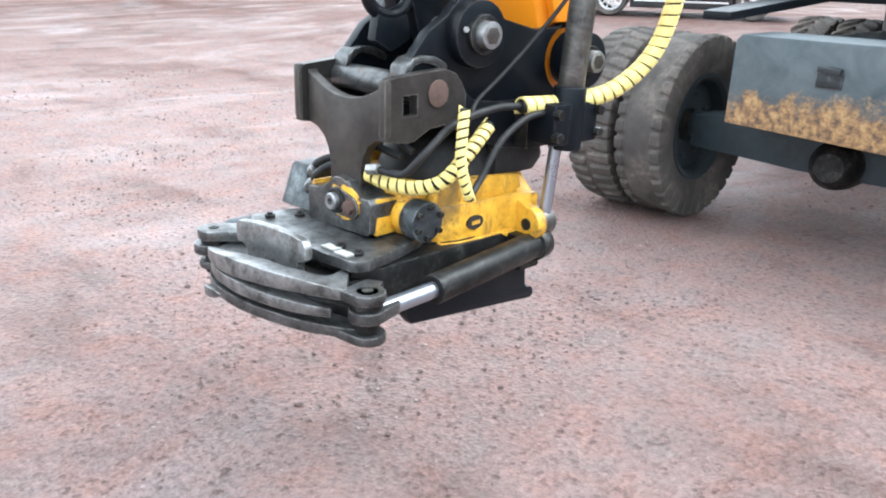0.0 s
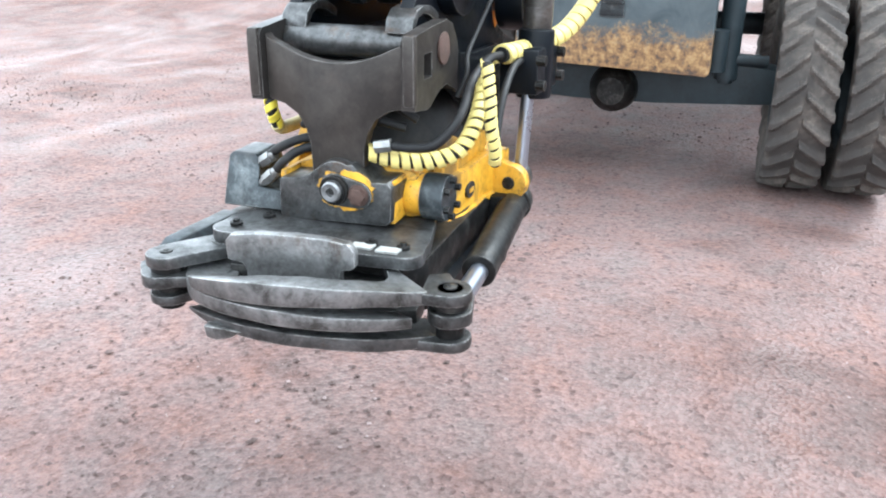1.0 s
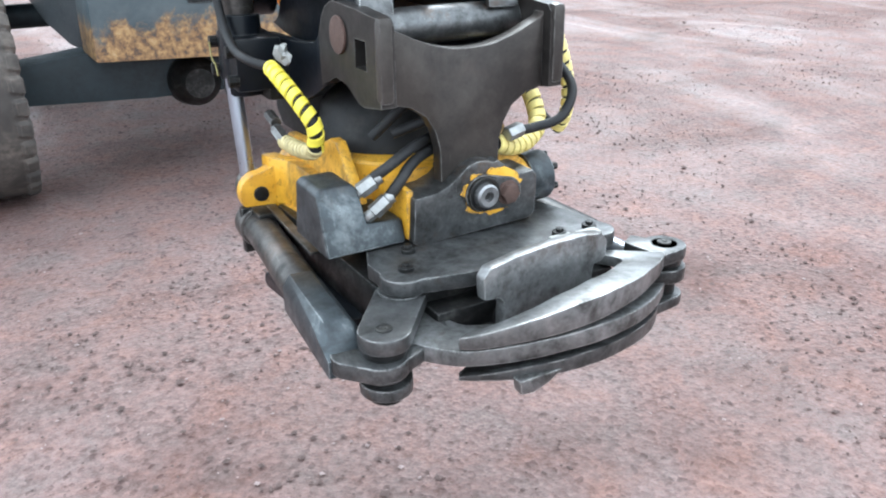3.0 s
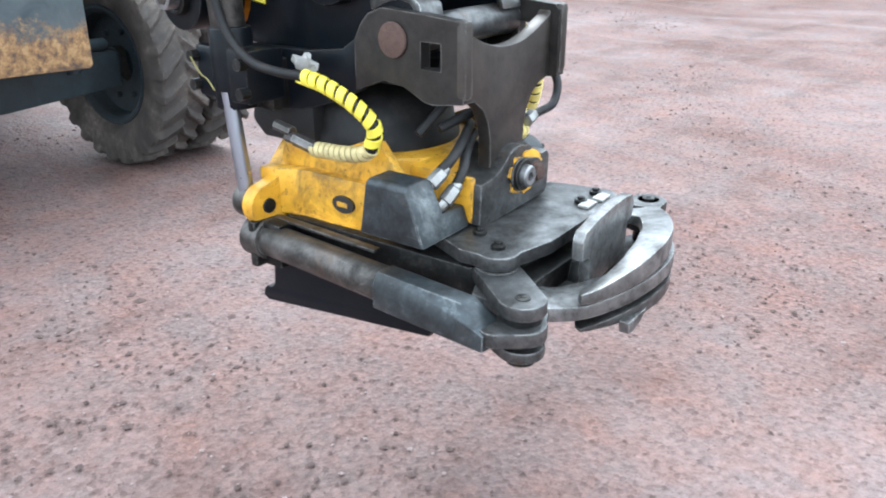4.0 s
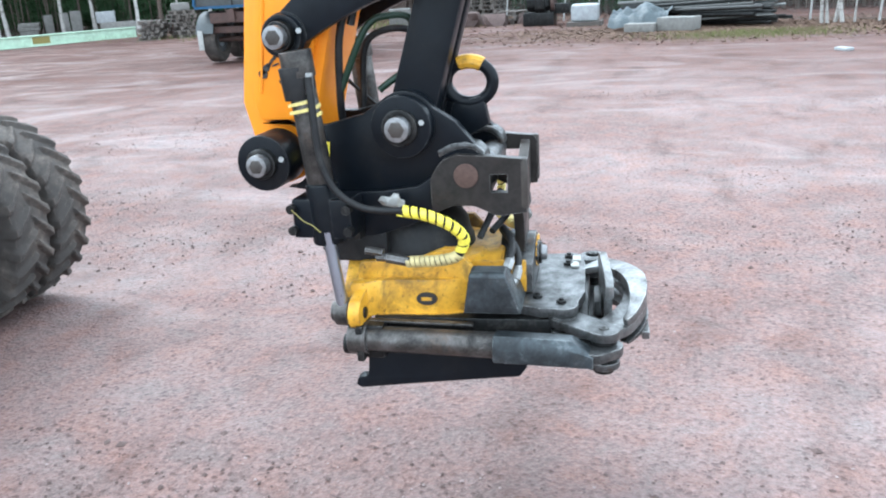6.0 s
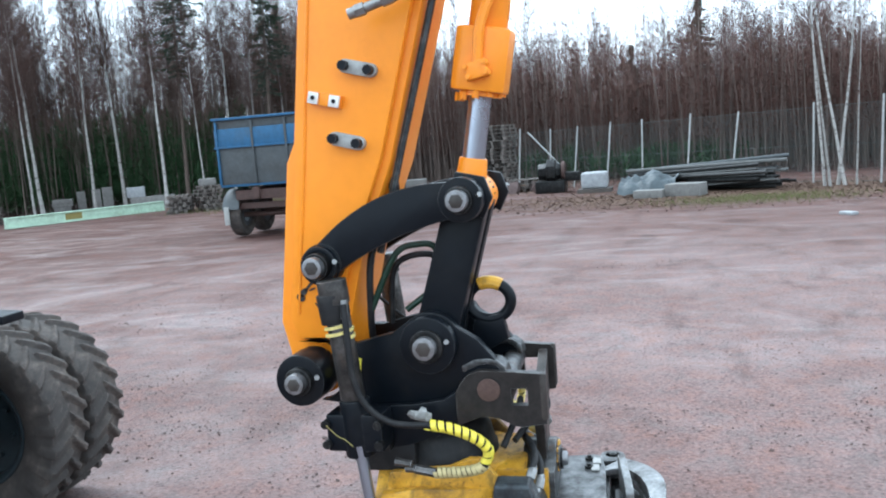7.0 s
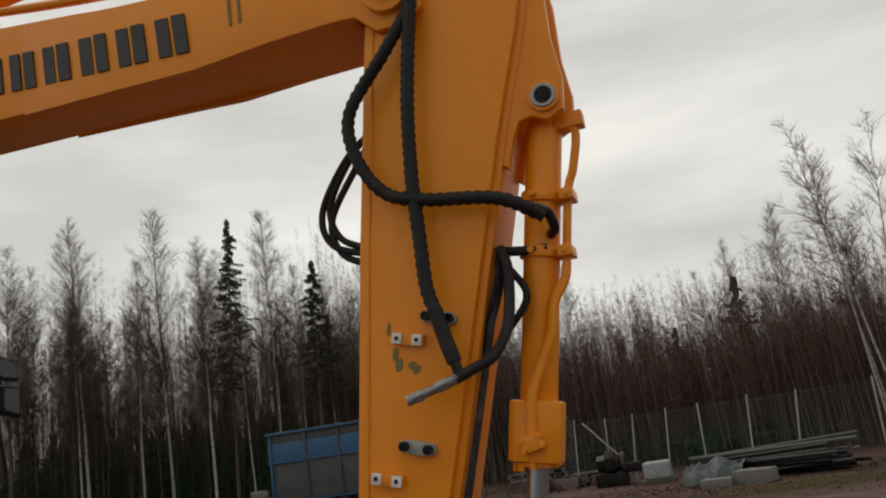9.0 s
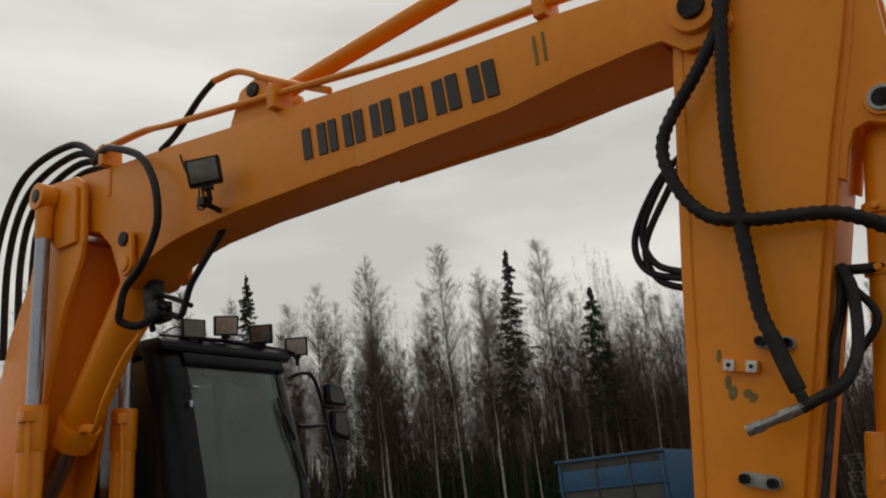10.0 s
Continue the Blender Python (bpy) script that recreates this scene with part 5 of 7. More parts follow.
pane.add([(x + lean * (z - 2.64), y + d, z) for x, lean in ((0.592, -0.03), (1.372, -0.07)) for y, z in win for d in (0.004, 0.010)], [(2 * k, 2 * k + 2, 2 * k + 12, 2 * k + 10) for k in range(4)] + [(2 * k + 1, 2 * k + 11, 2 * k + 13, 2 * k + 3) for k in range(4)] + [(0, 10, 11, 1), (8, 9, 19, 18)] + [(2 * k, 2 * k + 1, 2 * k + 3, 2 * k + 2) for k in range(4)] + [(2 * k + 10, 2 * k + 12, 2 * k + 13, 2 * k + 11) for k in range(4)])
part("front_window", pane, GLASS, cab, "tinted windscreen", angle=20)
# the near front pane is painted black for the unlit interior
for x in (CABX0 + 0.025, CABX1 - 0.045):
    part("side_window", Shape().prism([(4.18, 2.06), (4.30, 2.76), (4.42, 3.12), (4.93, 3.14), (4.90, 2.06)], x - 0.003, x + 0.003, "x"), SIDEGLASS if x < 0.5 else GLASS, cab, "dark side window")
    part("side_window", Shape().prism([(5.04, 2.06), (5.04, 3.14), (5.63, 3.12), (5.66, 2.06)], x - 0.003, x + 0.003, "x"), GLASS, cab, "tinted side window")
part("rear_window", Shape().box((0.95, 5.72, 2.70), (0.96, 0.006, 0.80)), GLASS, cab, "tinted rear window")
for x, z, w in ((0.84, 3.045, 0.20), (1.09, 3.005, 0.215)):
    part("sun_visor", Shape().prism([(x - w / 2, z + 0.05), (x - w / 2, z - 0.02), (x - w / 2 + 0.04, z - 0.045), (x + w / 2 - 0.02, z - 0.05), (x + w / 2, z - 0.02), (x + w / 2, z + 0.03), (x, z + 0.055)], 4.235, 4.26, "y"), DARK, cab, "", 0.008)
part("seat", Shape().box((0.95, 5.15, 1.95), (0.5, 0.5, 0.14)).prism([(5.30, 2.0), (5.45, 2.0), (5.55, 2.75), (5.43, 2.78)], 0.71, 1.19, "x").box((0.95, 5.45, 2.86), (0.26, 0.1, 0.18)), HOSE, cab, "dark operator's seat", 0.04)
part("console", Shape().box((0.63, 4.95, 2.05), (0.14, 0.5, 0.2)).box((1.27, 4.95, 2.05), (0.14, 0.5, 0.2)).rod((0.63, 4.8, 2.1), (0.63, 4.72, 2.32), 0.02), DARK, cab, "", 0.02)
part("wiper", Shape().tube([(1.300, 4.145, 2.872), (1.315, 4.13, 2.80), (1.389, 4.085, 2.572)], 0.011).tube([(1.29, 4.14, 2.86), (1.33, 4.095, 2.60), (1.42, 4.03, 2.30)], 0.009), DARK, cab)
part("door_latch", Shape().rod((0.555, 4.105, 2.90), (0.60, 4.10, 2.90), 0.012, n=10).box((0.555, 4.12, 2.80), (0.02, 0.02, 0.04)), CHROME, cab, "bright metal catch on the pillar")
# the two pale lenses carry a painted sky reflection, the others are dark
for x, y, z, yaw, tilt, lens_mat in ((0.67, 4.25, 3.315, -14, -3, GLASSDARK), (0.95, 4.26, 3.375, -30, 14, SKYLENS), (1.26, 4.26, 3.345, -52, 6, GLASSDARK), (1.59, 4.25, 3.285, -46, 14, SKYLENS)):
    work_lamp(pose(x, y, z, tilt, 0, yaw), 0.165, cab, "roof_lamp", "square black work lamp on the cab roof", lens_mat)
part("lamp_rail", Shape().tube([(0.44, 4.28, 3.255), (0.95, 4.28, 3.272), (1.44, 4.27, 3.25), (1.62, 4.26, 3.225)], 0.016, 8), BLACK, cab)
part("lamp_cable", Shape().tube(smooth_line([(0.44, 4.27, 3.255), (0.50, 4.27, 3.30), (0.56, 4.27, 3.325), (0.62, 4.27, 3.32)], 6), 0.006), BLACK, cab)
loop = [(1.47, 4.215, 3.03), (1.54, 4.198, 3.062), (1.65, 4.20, 3.075), (1.70, 4.185, 3.02), (1.728, 4.17, 2.912), (1.745, 4.128, 2.698), (1.752, 4.045, 2.287), (1.73, 4.03, 2.16), (1.60, 4.03, 2.06), (1.47, 4.04, 2.04)]
mir = part("mirror_arm", Shape().tube(smooth_line(loop, 6), 0.014), BLACK, cab, "bent black mirror arm")
part("mirror_bar", Shape().tube([(1.47, 4.125, 2.674), (1.56, 4.123, 2.674), (1.745, 4.128, 2.69)], 0.012), BLACK, mir)
upper = [(1.752, 2.86), (1.75, 2.985), (1.765, 3.0), (1.90, 2.98), (1.925, 2.965), (1.962, 2.85), (1.945, 2.83), (1.78, 2.835)]
under = [(1.80, 2.80), (1.94, 2.805), (1.955, 2.79), (1.972, 2.59), (1.95, 2.575), (1.815, 2.61), (1.79, 2.635)]
for name, out, glass_in, label in (("mirror", under, (1.88, 2.70), "black rear-view mirror housing"), ("wide_mirror", upper, (1.855, 2.915), "small black wide-angle mirror housing")):
    h = part(name, Shape().prism(out, 4.115, 4.165, "y"), BLACK, mir, label, 0.012)
    part("mirror_glass", Shape().prism([(glass_in[0] + 0.74 * (x - glass_in[0]), glass_in[1] + 0.74 * (z - glass_in[1])) for x, z in out], 4.108, 4.1145, "y"), SIDEGLASS, h, "dark mirror glass")
part("mirror_clamp", Shape().rod((1.735, 4.13, 2.82), (1.81, 4.135, 2.82), 0.018), BLACK, mir)


# ---- the tiltrotator with its gripper, hanging on the coupler ----
tool = thing("tiltrotator", (0.03, 0.25, 0.5), "yellow and grey tiltrotator with hoses hanging from the quick coupler", "tiltrotator")
CX = 0.022
TURN = pose(0.022, 0.02, 0, 0, 0, 3.5) @ Matrix.Translation((-0.022, 0, 0))


def turned(name, sh, mat, parent, label="", bevel=0.0, segments=2):
    """A part of the hitch and its tilting body, which stand a little turned."""
    sh.v = [tuple(TURN @ Vector(p)) for p in sh.v]
    return part(name, sh, mat, parent, label, bevel, segments=segments)


hitch_side = [(0.0, 0.945), (0.0, 1.08), (0.012, 1.092), (0.10, 1.10), (0.19, 1.105), (0.225, 1.092), (0.245, 1.07), (0.262, 1.04), (0.262, 0.941), (0.25, 0.945), (0.19, 0.968), (0.14, 0.962), (0.09, 0.938), (0.07, 0.935)]
hitch_wing = [(0.250, 1.05), (0.30, 1.018), (0.40, 1.005), (0.60, 1.0), (0.63, 0.95), (0.60, 0.885), (0.56, 0.86), (0.42, 0.878), (0.33, 0.905), (0.250, 0.942)]
square = [(0.052, 1.0), (0.052, 1.05), (0.098, 1.05), (0.098, 1.0)]
for s in (-1, 1):
    sp = turned("hitch_side_plate", Shape().prism(hitch_side, CX + s * 0.157, CX + s * 0.186, "x", holes=[square]), SIDESTEEL, tool, "brown-grey hitch plate with a square hole")
    turned("hitch_wing", Shape().prism(hitch_wing, CX + s * 0.159, CX + s * 0.182, "x"), BLACK, sp, "greasy black rear of the hitch plate", 0.004)
    turned("rusty_plug", Shape().rod((CX + s * 0.186, 0.163, 1.048), (CX + s * 0.192, 0.163, 1.048), 0.034, n=20), RUSTBOLT, sp, "rusty hexagonal plug", 0.003)
neck = [(-0.1565, 1.08), (-0.1565, 0.945), (-0.150, 0.942), (-0.12, 0.935), (-0.09, 0.915), (-0.072, 0.885), (-0.063, 0.85), (-0.061, 0.78), (0.061, 0.78), (0.063, 0.85), (0.072, 0.885), (0.09, 0.915), (0.12, 0.935), (0.150, 0.942), (0.1565, 0.945), (0.1565, 1.08), (0.15, 1.07)]
neck += [(x, 1.028 + 0.045 * (abs(x) / 0.15) ** 2) for x in [0.15 - 0.3 * i / 14 for i in range(15)]][1:-1] + [(-0.15, 1.07)]
turned("hitch_front_plate", Shape().prism([(x + CX, z) for x, z in neck], 0.020, 0.050, "y"), BROWNSTEEL, tool, "smooth brown-grey front plate with a curved top edge", 0.006)
for s in (-1, 1):
    turned("hitch_lug", Shape().prism([(CX + s * 0.188, 0.95), (CX + s * 0.188, 1.095), (CX + s * 0.160, 1.095), (CX + s * 0.160, 0.95)], -0.006, 0.020, "y"), BROWNSTEEL, tool, "worn edge of the hitch", 0.012)
turned("hitch_pin_bar", Shape().rod((CX - 0.157, 0.125, 1.058), (CX + 0.157, 0.125, 1.058), 0.034, n=24), STEEL, tool, "scuffed round hitch bar", 0.004)
turned("hitch_rear_block", Shape().box((CX, 0.53, 0.93), (0.46, 0.14, 0.11)).box((CX, 0.30, 0.965), (0.30, 0.36, 0.03)), DARK, tool, "greasy dark hitch cross-beam", 0.012)

# tilting body
body = turned("rotor_housing", Shape().prism([(CX + 0.004 + p[0], p[1]) for p in arc((0, 0.31), 0.188, 0, 352, 44, 1.10)], 0.735, 0.802), YELLOW, tool, "chipped yellow rotor housing", 0.012, segments=3)
turned("dust_cover", Shape().lathe([(0.001, 0.80), (0.168, 0.80), (0.166, 0.822), (0.158, 0.835), (0.150, 0.875), (0.13, 0.905), (0.10, 0.925), (0.001, 0.93)], (CX, 0.345, 0), "z", 40), HOSE, body, "domed black dust cover")
turned("rear_guard", Shape().prism([(0.40, 0.795), (0.40, 0.915), (0.58, 0.905), (0.60, 0.83), (0.56, 0.795)], CX - 0.175, CX + 0.175, "x"), HOSE, body, "dirty black rubber guard", 0.014)
for s in (-1, 1):
    turned("side_wall", Shape().prism([(0.115, 0.74), (0.205, 0.842), (0.235, 0.842), (0.30, 0.815), (0.48, 0.80), (0.50, 0.74)], CX + s * 0.166, CX + s * 0.190, "x"), YELLOW, body, "sloping yellow side wall", 0.005)
    turned("bracket_end", Shape().box((CX + s * 0.1285 - 0.002, 0.062, 0.742), (0.014, 0.10, 0.094)), YELLOW, body, "", 0.004)
for s in (-1, 1):
    plan = [(0.150, 0.155), (0.188, 0.175), (0.207, 0.23), (0.213, 0.31), (0.213, 0.38), (0.222, 0.43), (0.242, 0.462), (0.250, 0.50)]
    outer = [(CX + s * x, y) for x, y in plan]
    inner = [(CX + s * (x - 0.035), y) for x, y in plan[::-1]]
    sk = turned("side_skirt", Shape().prism(outer + inner, 0.650, 0.755), YELLOW, body, "curved yellow skirt", 0.006)
    lip = [(CX + s * (x + 0.012), y) for x, y in plan[1:6]] + [(CX + s * (x - 0.02), y) for x, y in plan[1:6][::-1]]
    turned("skirt_lip", Shape().prism(lip, 0.640, 0.656), YELLOW, sk, "", 0.004)
    turned("maker_badge", Shape().prism(arc((0, 0), 1, 0, 348, 24), -0.004, 0.004, "x", pose(CX + s * 0.212, 0.287, 0.700) @ Matrix.Diagonal((1, 0.030, 0.019, 1))), LETTER, sk, "black oval badge")
    turned("badge_mark", Shape().box((CX + s * 0.217, 0.287, 0.700), (0.002, 0.030, 0.010)), YELLOW, sk, "plain bar on the badge")
turned("rear_wall", Shape().prism([(-0.19, 0.64), (0.24, 0.64), (0.24, 0.73), (0.15, 0.82), (-0.10, 0.82), (-0.19, 0.73)], 0.47, 0.53, "y"), YELLOW, body, "", 0.01)
turned("front_bearing", Shape().prism([(-0.115, 0.69), (0.180, 0.69), (0.180, 0.79), (0.15, 0.805), (-0.06, 0.805), (-0.115, 0.79)], 0.08, 0.17, "y").rod((0.15, 0.105, 0.737), (0.194, 0.105, 0.737), 0.047, n=26), YELLOW, body, "", 0.01)
frame_out = [(-0.105, 0.715), (-0.095, 0.705), (0.15, 0.715), (0.162, 0.725), (0.165, 0.80), (0.155, 0.812), (0.118, 0.81), (0.096, 0.828), (0.075, 0.845)] + arc((0.037, 0.79), 0.058, 62, 128, 6) + [(-0.005, 0.83), (-0.028, 0.812), (-0.055, 0.802), (-0.10, 0.798)]
SHIFT = Matrix.Translation((-0.008, 0.020, -0.020))


def at_bracket(name, sh, *rest):
    sh.v = [tuple(SHIFT @ Vector(p)) for p in sh.v]
    return turned(name, sh, *rest)


bf = at_bracket("pivot_bracket", Shape().prism(frame_out, -0.026, 0.075, "y"), STEEL, tool, "brushed grey bracket round the tilt pin", 0.007)
rnd = random.Random(3)
patch = []
for i in range(72):
    a = 2 * math.pi * i / 72
    k = 1 + 0.22 * noise.noise((2.2 * math.cos(a), 2.2 * math.sin(a), 1)) + 0.16 * noise.noise((6 * math.cos(a), 6 * math.sin(a), 4)) + rnd.uniform(-0.03, 0.03)
    patch.append((0.062 + 0.063 * k * math.cos(a), 0.786 + 0.043 * k * math.sin(a)))
at_bracket("paint_ring", Shape().prism(patch, -0.0295, -0.025, "y"), YELLOW, bf, "flaking yellow paint round the pin")
at_bracket("locking_plate", Shape().prism(slot((0.037, 0.787), (0.092, 0.780), 0.036, 0.030, 10), -0.034, -0.027, "y"), STEEL, bf, "", 0.002)
tpn = at_bracket("tilt_pin", Shape().lathe([(0.001, -0.048), (0.0085, -0.048), (0.0095, -0.056), (0.019, -0.057), (0.0225, -0.053), (0.023, -0.030), (0.001, -0.030)], (0.037, 0, 0.787), "y", 30), PINSTEEL, bf, "round steel tilt pin with a socket")
at_bracket("socket", Shape().rod((0.037, -0.0485, 0.787), (0.037, -0.046, 0.787), 0.008, n=6), LETTER, tpn, "dark hexagonal socket")
at_bracket("pin_ring", Shape().collar((0.037, -0.042, 0.787), (0.037, -0.030, 0.787), 0.0235, 0.033, 30), DARK, tpn, "dark greasy ring", 0.002)
at_bracket("rusty_bolt", Shape().rod((0.092, -0.048, 0.780), (0.092, -0.03, 0.780), 0.019, n=6).rod((0.092, -0.036, 0.780), (0.092, -0.03, 0.780), 0.024, n=18), RUSTBOLT, bf, "rusty bolt head", 0.002)
cap = turned("motor_cap", Shape().rod((0.192, 0.105, 0.737), (0.247, 0.105, 0.737), 0.052, n=30), GUNMETAL, tool, "grey round end cap with bolts", 0.005)
for i in range(6):
    a = 2 * math.pi * i / 6 + 0.4
    turned("cap_bolt", Shape().rod((0.244, 0.105 + 0.040 * math.cos(a), 0.737 + 0.040 * math.sin(a)), (0.260, 0.105 + 0.040 * math.cos(a), 0.737 + 0.040 * math.sin(a)), 0.008, n=6), DARK, cap)
cover = Shape().prism([(-0.272, 0.690), (-0.118, 0.692), (-0.118, 0.734), (-0.186, 0.736), (-0.193, 0.798), (-0.204, 0.806), (-0.262, 0.806), (-0.272, 0.798)], 0.012, 0.17, "y")
cover.v = [(x, y + (0.042 * (z - 0.690) / 0.115 if y < 0.07 else -0.02 * (z - 0.690) / 0.115), z) for x, y, z in cover.v]
turned("swivel_cover", cover, GUNMETAL, tool, "blue-grey scuffed steel cover", 0.008, 3)
for line in ([(-0.165, 0.062, 0.810), (-0.13, 0.058, 0.832), (-0.08, 0.075, 0.852), (0.0, 0.12, 0.862)], [(-0.148, 0.044, 0.770), (-0.12, 0.044, 0.802), (-0.08, 0.066, 0.83), (0.0, 0.11, 0.845)]):
    hose(tool, line, 0.0105, "hose", "short black hose")
for p, q in (((-0.190, 0.066, 0.788), (-0.162, 0.061, 0.806)), ((-0.172, 0.046, 0.752), (-0.146, 0.043, 0.773))):
    part("hose_nut", Shape().rod(p, q, 0.0150, n=6).rod(q, (q[0] + 0.010, q[1], q[2] + 0.006), 0.0125, n=12).tube(smooth_line([p, (p[0] - 0.012, p[1] + 0.006, p[2] - 0.010), (p[0] - 0.014, p[1] + 0.03, p[2] - 0.016)], 5), 0.011, 8), FITTING, tool, "zinc hose nut and elbow", 0.002)

# tilt cylinders
for s, x0, dy in ((-1, -0.265, 0.0), (1, 0.285, 0.03)):
    tc = part("tilt_cylinder", Shape().rod((x0, 0.585 + dy, 1.36), (x0 - 0.0, 0.553 + dy, 1.03), 0.036, n=22).rod((x0, 0.590 + dy, 1.40), (x0, 0.583 + dy, 1.33), 0.043, n=22), BARREL, tool, "greasy worn tilt cylinder with a chromed rod", 0.004)
    part("valve_block", Shape().box((x0 - s * 0.015, 0.548 + dy, 0.955), (0.10, 0.17, 0.11), Matrix()).rod((x0, 0.552 + dy, 1.05), (x0, 0.545 + dy, 0.88), 0.045, n=22), BLACK, tc, "black valve block", 0.008)
    for by, bz in ((0.63, 0.985), (0.47, 0.985), (0.63, 0.925), (0.47, 0.925)):
        part("bolt", Shape().rod((x0 + s * 0.03, by + dy, bz), (x0 + s * 0.052, by + dy, bz), 0.013, n=10), DARK, tc)
    xe, ye = (-0.275, 0.458) if s < 0 else (0.262, 0.470)
    part("piston_rod", Shape().rod((xe + s * 0.018, ye + 0.080, 0.92), (xe + s * 0.012, ye + 0.058, 0.70), 0.017, n=18), CHROME, tc, "chromed piston rod")
    part("rod_eye", Shape().rod((xe, ye + 0.040, 0.678), (xe, ye + 0.080, 0.678), 0.040, n=22).rod((xe, ye + 0.078, 0.678), (xe, ye + 0.092, 0.678), 0.030, n=22), BARREL, tc, "", 0.004)
    ear = [(xe + s * p, q) for p, q in arc((0, 0.678), 0.047, -90, 90, 12)] + [(xe - s * 0.035, 0.738), (xe - s * 0.062, 0.748), (xe - s * 0.062, 0.642), (xe - s * 0.03, 0.636)]
    er = part("cylinder_ear", Shape().prism(ear, ye, ye + 0.036, "y"), YELLOW, body, "yellow ear with a pin hole", 0.006)
    part("ear_pin", Shape().rod((xe, ye - 0.004, 0.678), (xe, ye + 0.09, 0.678), 0.017, n=16), DARK, er, "dark pin", 0.002)

# hoses of the tiltrotator
wrapped_hose(tool, [(-0.268, 0.578, 1.270), (-0.268, 0.576, 1.250), (-0.268, 0.574, 1.230)], 0.033, 0.02, WRAP, "torn yellow wrap left round the cylinder", 0.55)
part("cylinder_cap", Shape().rod((-0.265, 0.592, 1.36), (-0.265, 0.585, 1.275), 0.046, 0.043, n=22).rod((-0.265, 0.592, 1.362), (-0.265, 0.5925, 1.368), 0.03, n=16), HOSE, tool, "black rubber sleeve on the cylinder's top", 0.006)
part("hose_nut", Shape().rod((-0.285, 0.548, 1.345), (-0.288, 0.550, 1.29), 0.012, n=8), FITTING, tool, "pale hose end", 0.002)
part("twine", Shape().tube(smooth_line([(-0.318, 0.625, 0.985), (-0.322, 0.59, 0.955), (-0.320, 0.57, 0.945), (-0.322, 0.545, 0.925)], 5), 0.0018, 5), OLIVE, tool, "frayed orange twine")
wrapped_hose(tool, [(-0.262, 0.335, 0.972), (-0.262, 0.27, 0.962), (-0.25, 0.205, 0.932), (-0.232, 0.172, 0.89), (-0.228, 0.185, 0.845)], 0.0125, 0.023, WRAPNEW, "black hose in bright yellow spiral wrap")
wrapped_hose(tool, [(-0.228, 0.185, 0.845), (-0.230, 0.205, 0.832), (-0.238, 0.25, 0.825), (-0.245, 0.33, 0.822)], 0.0125, 0.014, WRAPOLD, "hose end in dirty pale yellow wrap", 0.12)
part("hose_nut", Shape().rod((-0.245, 0.33, 0.822), (-0.245, 0.39, 0.832), 0.014, n=6).rod((-0.245, 0.39, 0.832), (-0.24, 0.42, 0.83), 0.011, n=10).rod((-0.243, 0.40, 0.845), (-0.243, 0.45, 0.852), 0.012, n=8), BARREL, tool, "dirty hose nut")
hose(tool, [(-0.262, 0.335, 0.972), (-0.29, 0.38, 0.980), (-0.305, 0.44, 0.996), (-0.31, 0.50, 1.045), (-0.312, 0.53, 1.126), (-0.31, 0.537, 1.24), (-0.30, 0.545, 1.335)], 0.0095, "hose", "thin black hose")
scrap = bmesh.new()
bmesh.ops.create_icosphere(scrap, subdivisions=2, radius=0.024)
sh = Shape()
sh.v = [tuple(Vector((q.co.x * 0.6, q.co.y * 1.2, q.co.z * 0.8)) * (1 + 0.9 * noise.noise(q.co * 60)) + Vector((-0.226, 0.365, 0.99))) for q in scrap.verts]
sh.f = [tuple(q.index for q in p.verts) for p in scrap.faces]
scrap.free()
part("wedged_scrap", sh, CLAMP, tool, "crumpled grey scrap wedged on the hitch", angle=25)
wrapped_hose(tool, [(0.40, 0.86, 1.42), (0.395, 0.85, 1.27), (0.37, 0.81, 1.13), (0.325, 0.71, 1.035), (0.275, 0.57, 1.005), (0.243, 0.44, 1.002)], 0.019, 0.03, WRAP, "black hose in pale yellow spiral wrap", 0.12)
wrapped_hose(tool, [(0.298, 0.195, 1.025), (0.312, 0.178, 0.96), (0.32, 0.17, 0.90), (0.325, 0.185, 0.84), (0.318, 0.205, 0.805)], 0.0108, 0.022, WRAP, "black hose in pale yellow spiral wrap")
wrapped_hose(tool, [(0.085, 0.062, 0.842), (0.14, 0.092, 0.822), (0.20, 0.13, 0.818), (0.25, 0.175, 0.84), (0.262, 0.24, 0.90), (0.245, 0.33, 0.965)], 0.0145, 0.024, WRAP, "black hose in pale yellow spiral wrap")
hose(tool, [(0.13, 0.06, 0.862), (0.18, 0.075, 0.858), (0.24, 0.07, 0.875), (0.278, 0.10, 0.93), (0.265, 0.20, 0.985), (0.245, 0.35, 1.005), (0.243, 0.44, 1.002)], 0.0098, "hose", "black hose bending round the hitch")
hose(tool, [(0.318, 0.205, 0.81), (0.30, 0.26, 0.85), (0.29, 0.33, 0.93), (0.28, 0.42, 0.975), (0.275, 0.50, 0.985)], 0.0092, "hose", "black hose")
hose(tool, [(0.205, 0.66, 1.30), (0.206, 0.608, 1.246), (0.205, 0.49, 1.145), (0.203, 0.393, 1.07), (0.205, 0.32, 1.019), (0.215, 0.29, 0.98), (0.20, 0.27, 0.93)], 0.006, "hose", "thin black cable down the coupler")
hose(tool, [(-0.10, 0.12, 0.87), (-0.02, 0.09, 0.90), (0.06, 0.10, 0.905), (0.14, 0.13, 0.885)], 0.0098, "hose", "black hose behind the front plate")
hose(tool, [(-0.13, 0.15, 0.86), (-0.05, 0.12, 0.93), (0.08, 0.13, 0.94), (0.16, 0.15, 0.90)], 0.0098, "hose", "black hose behind the front plate")
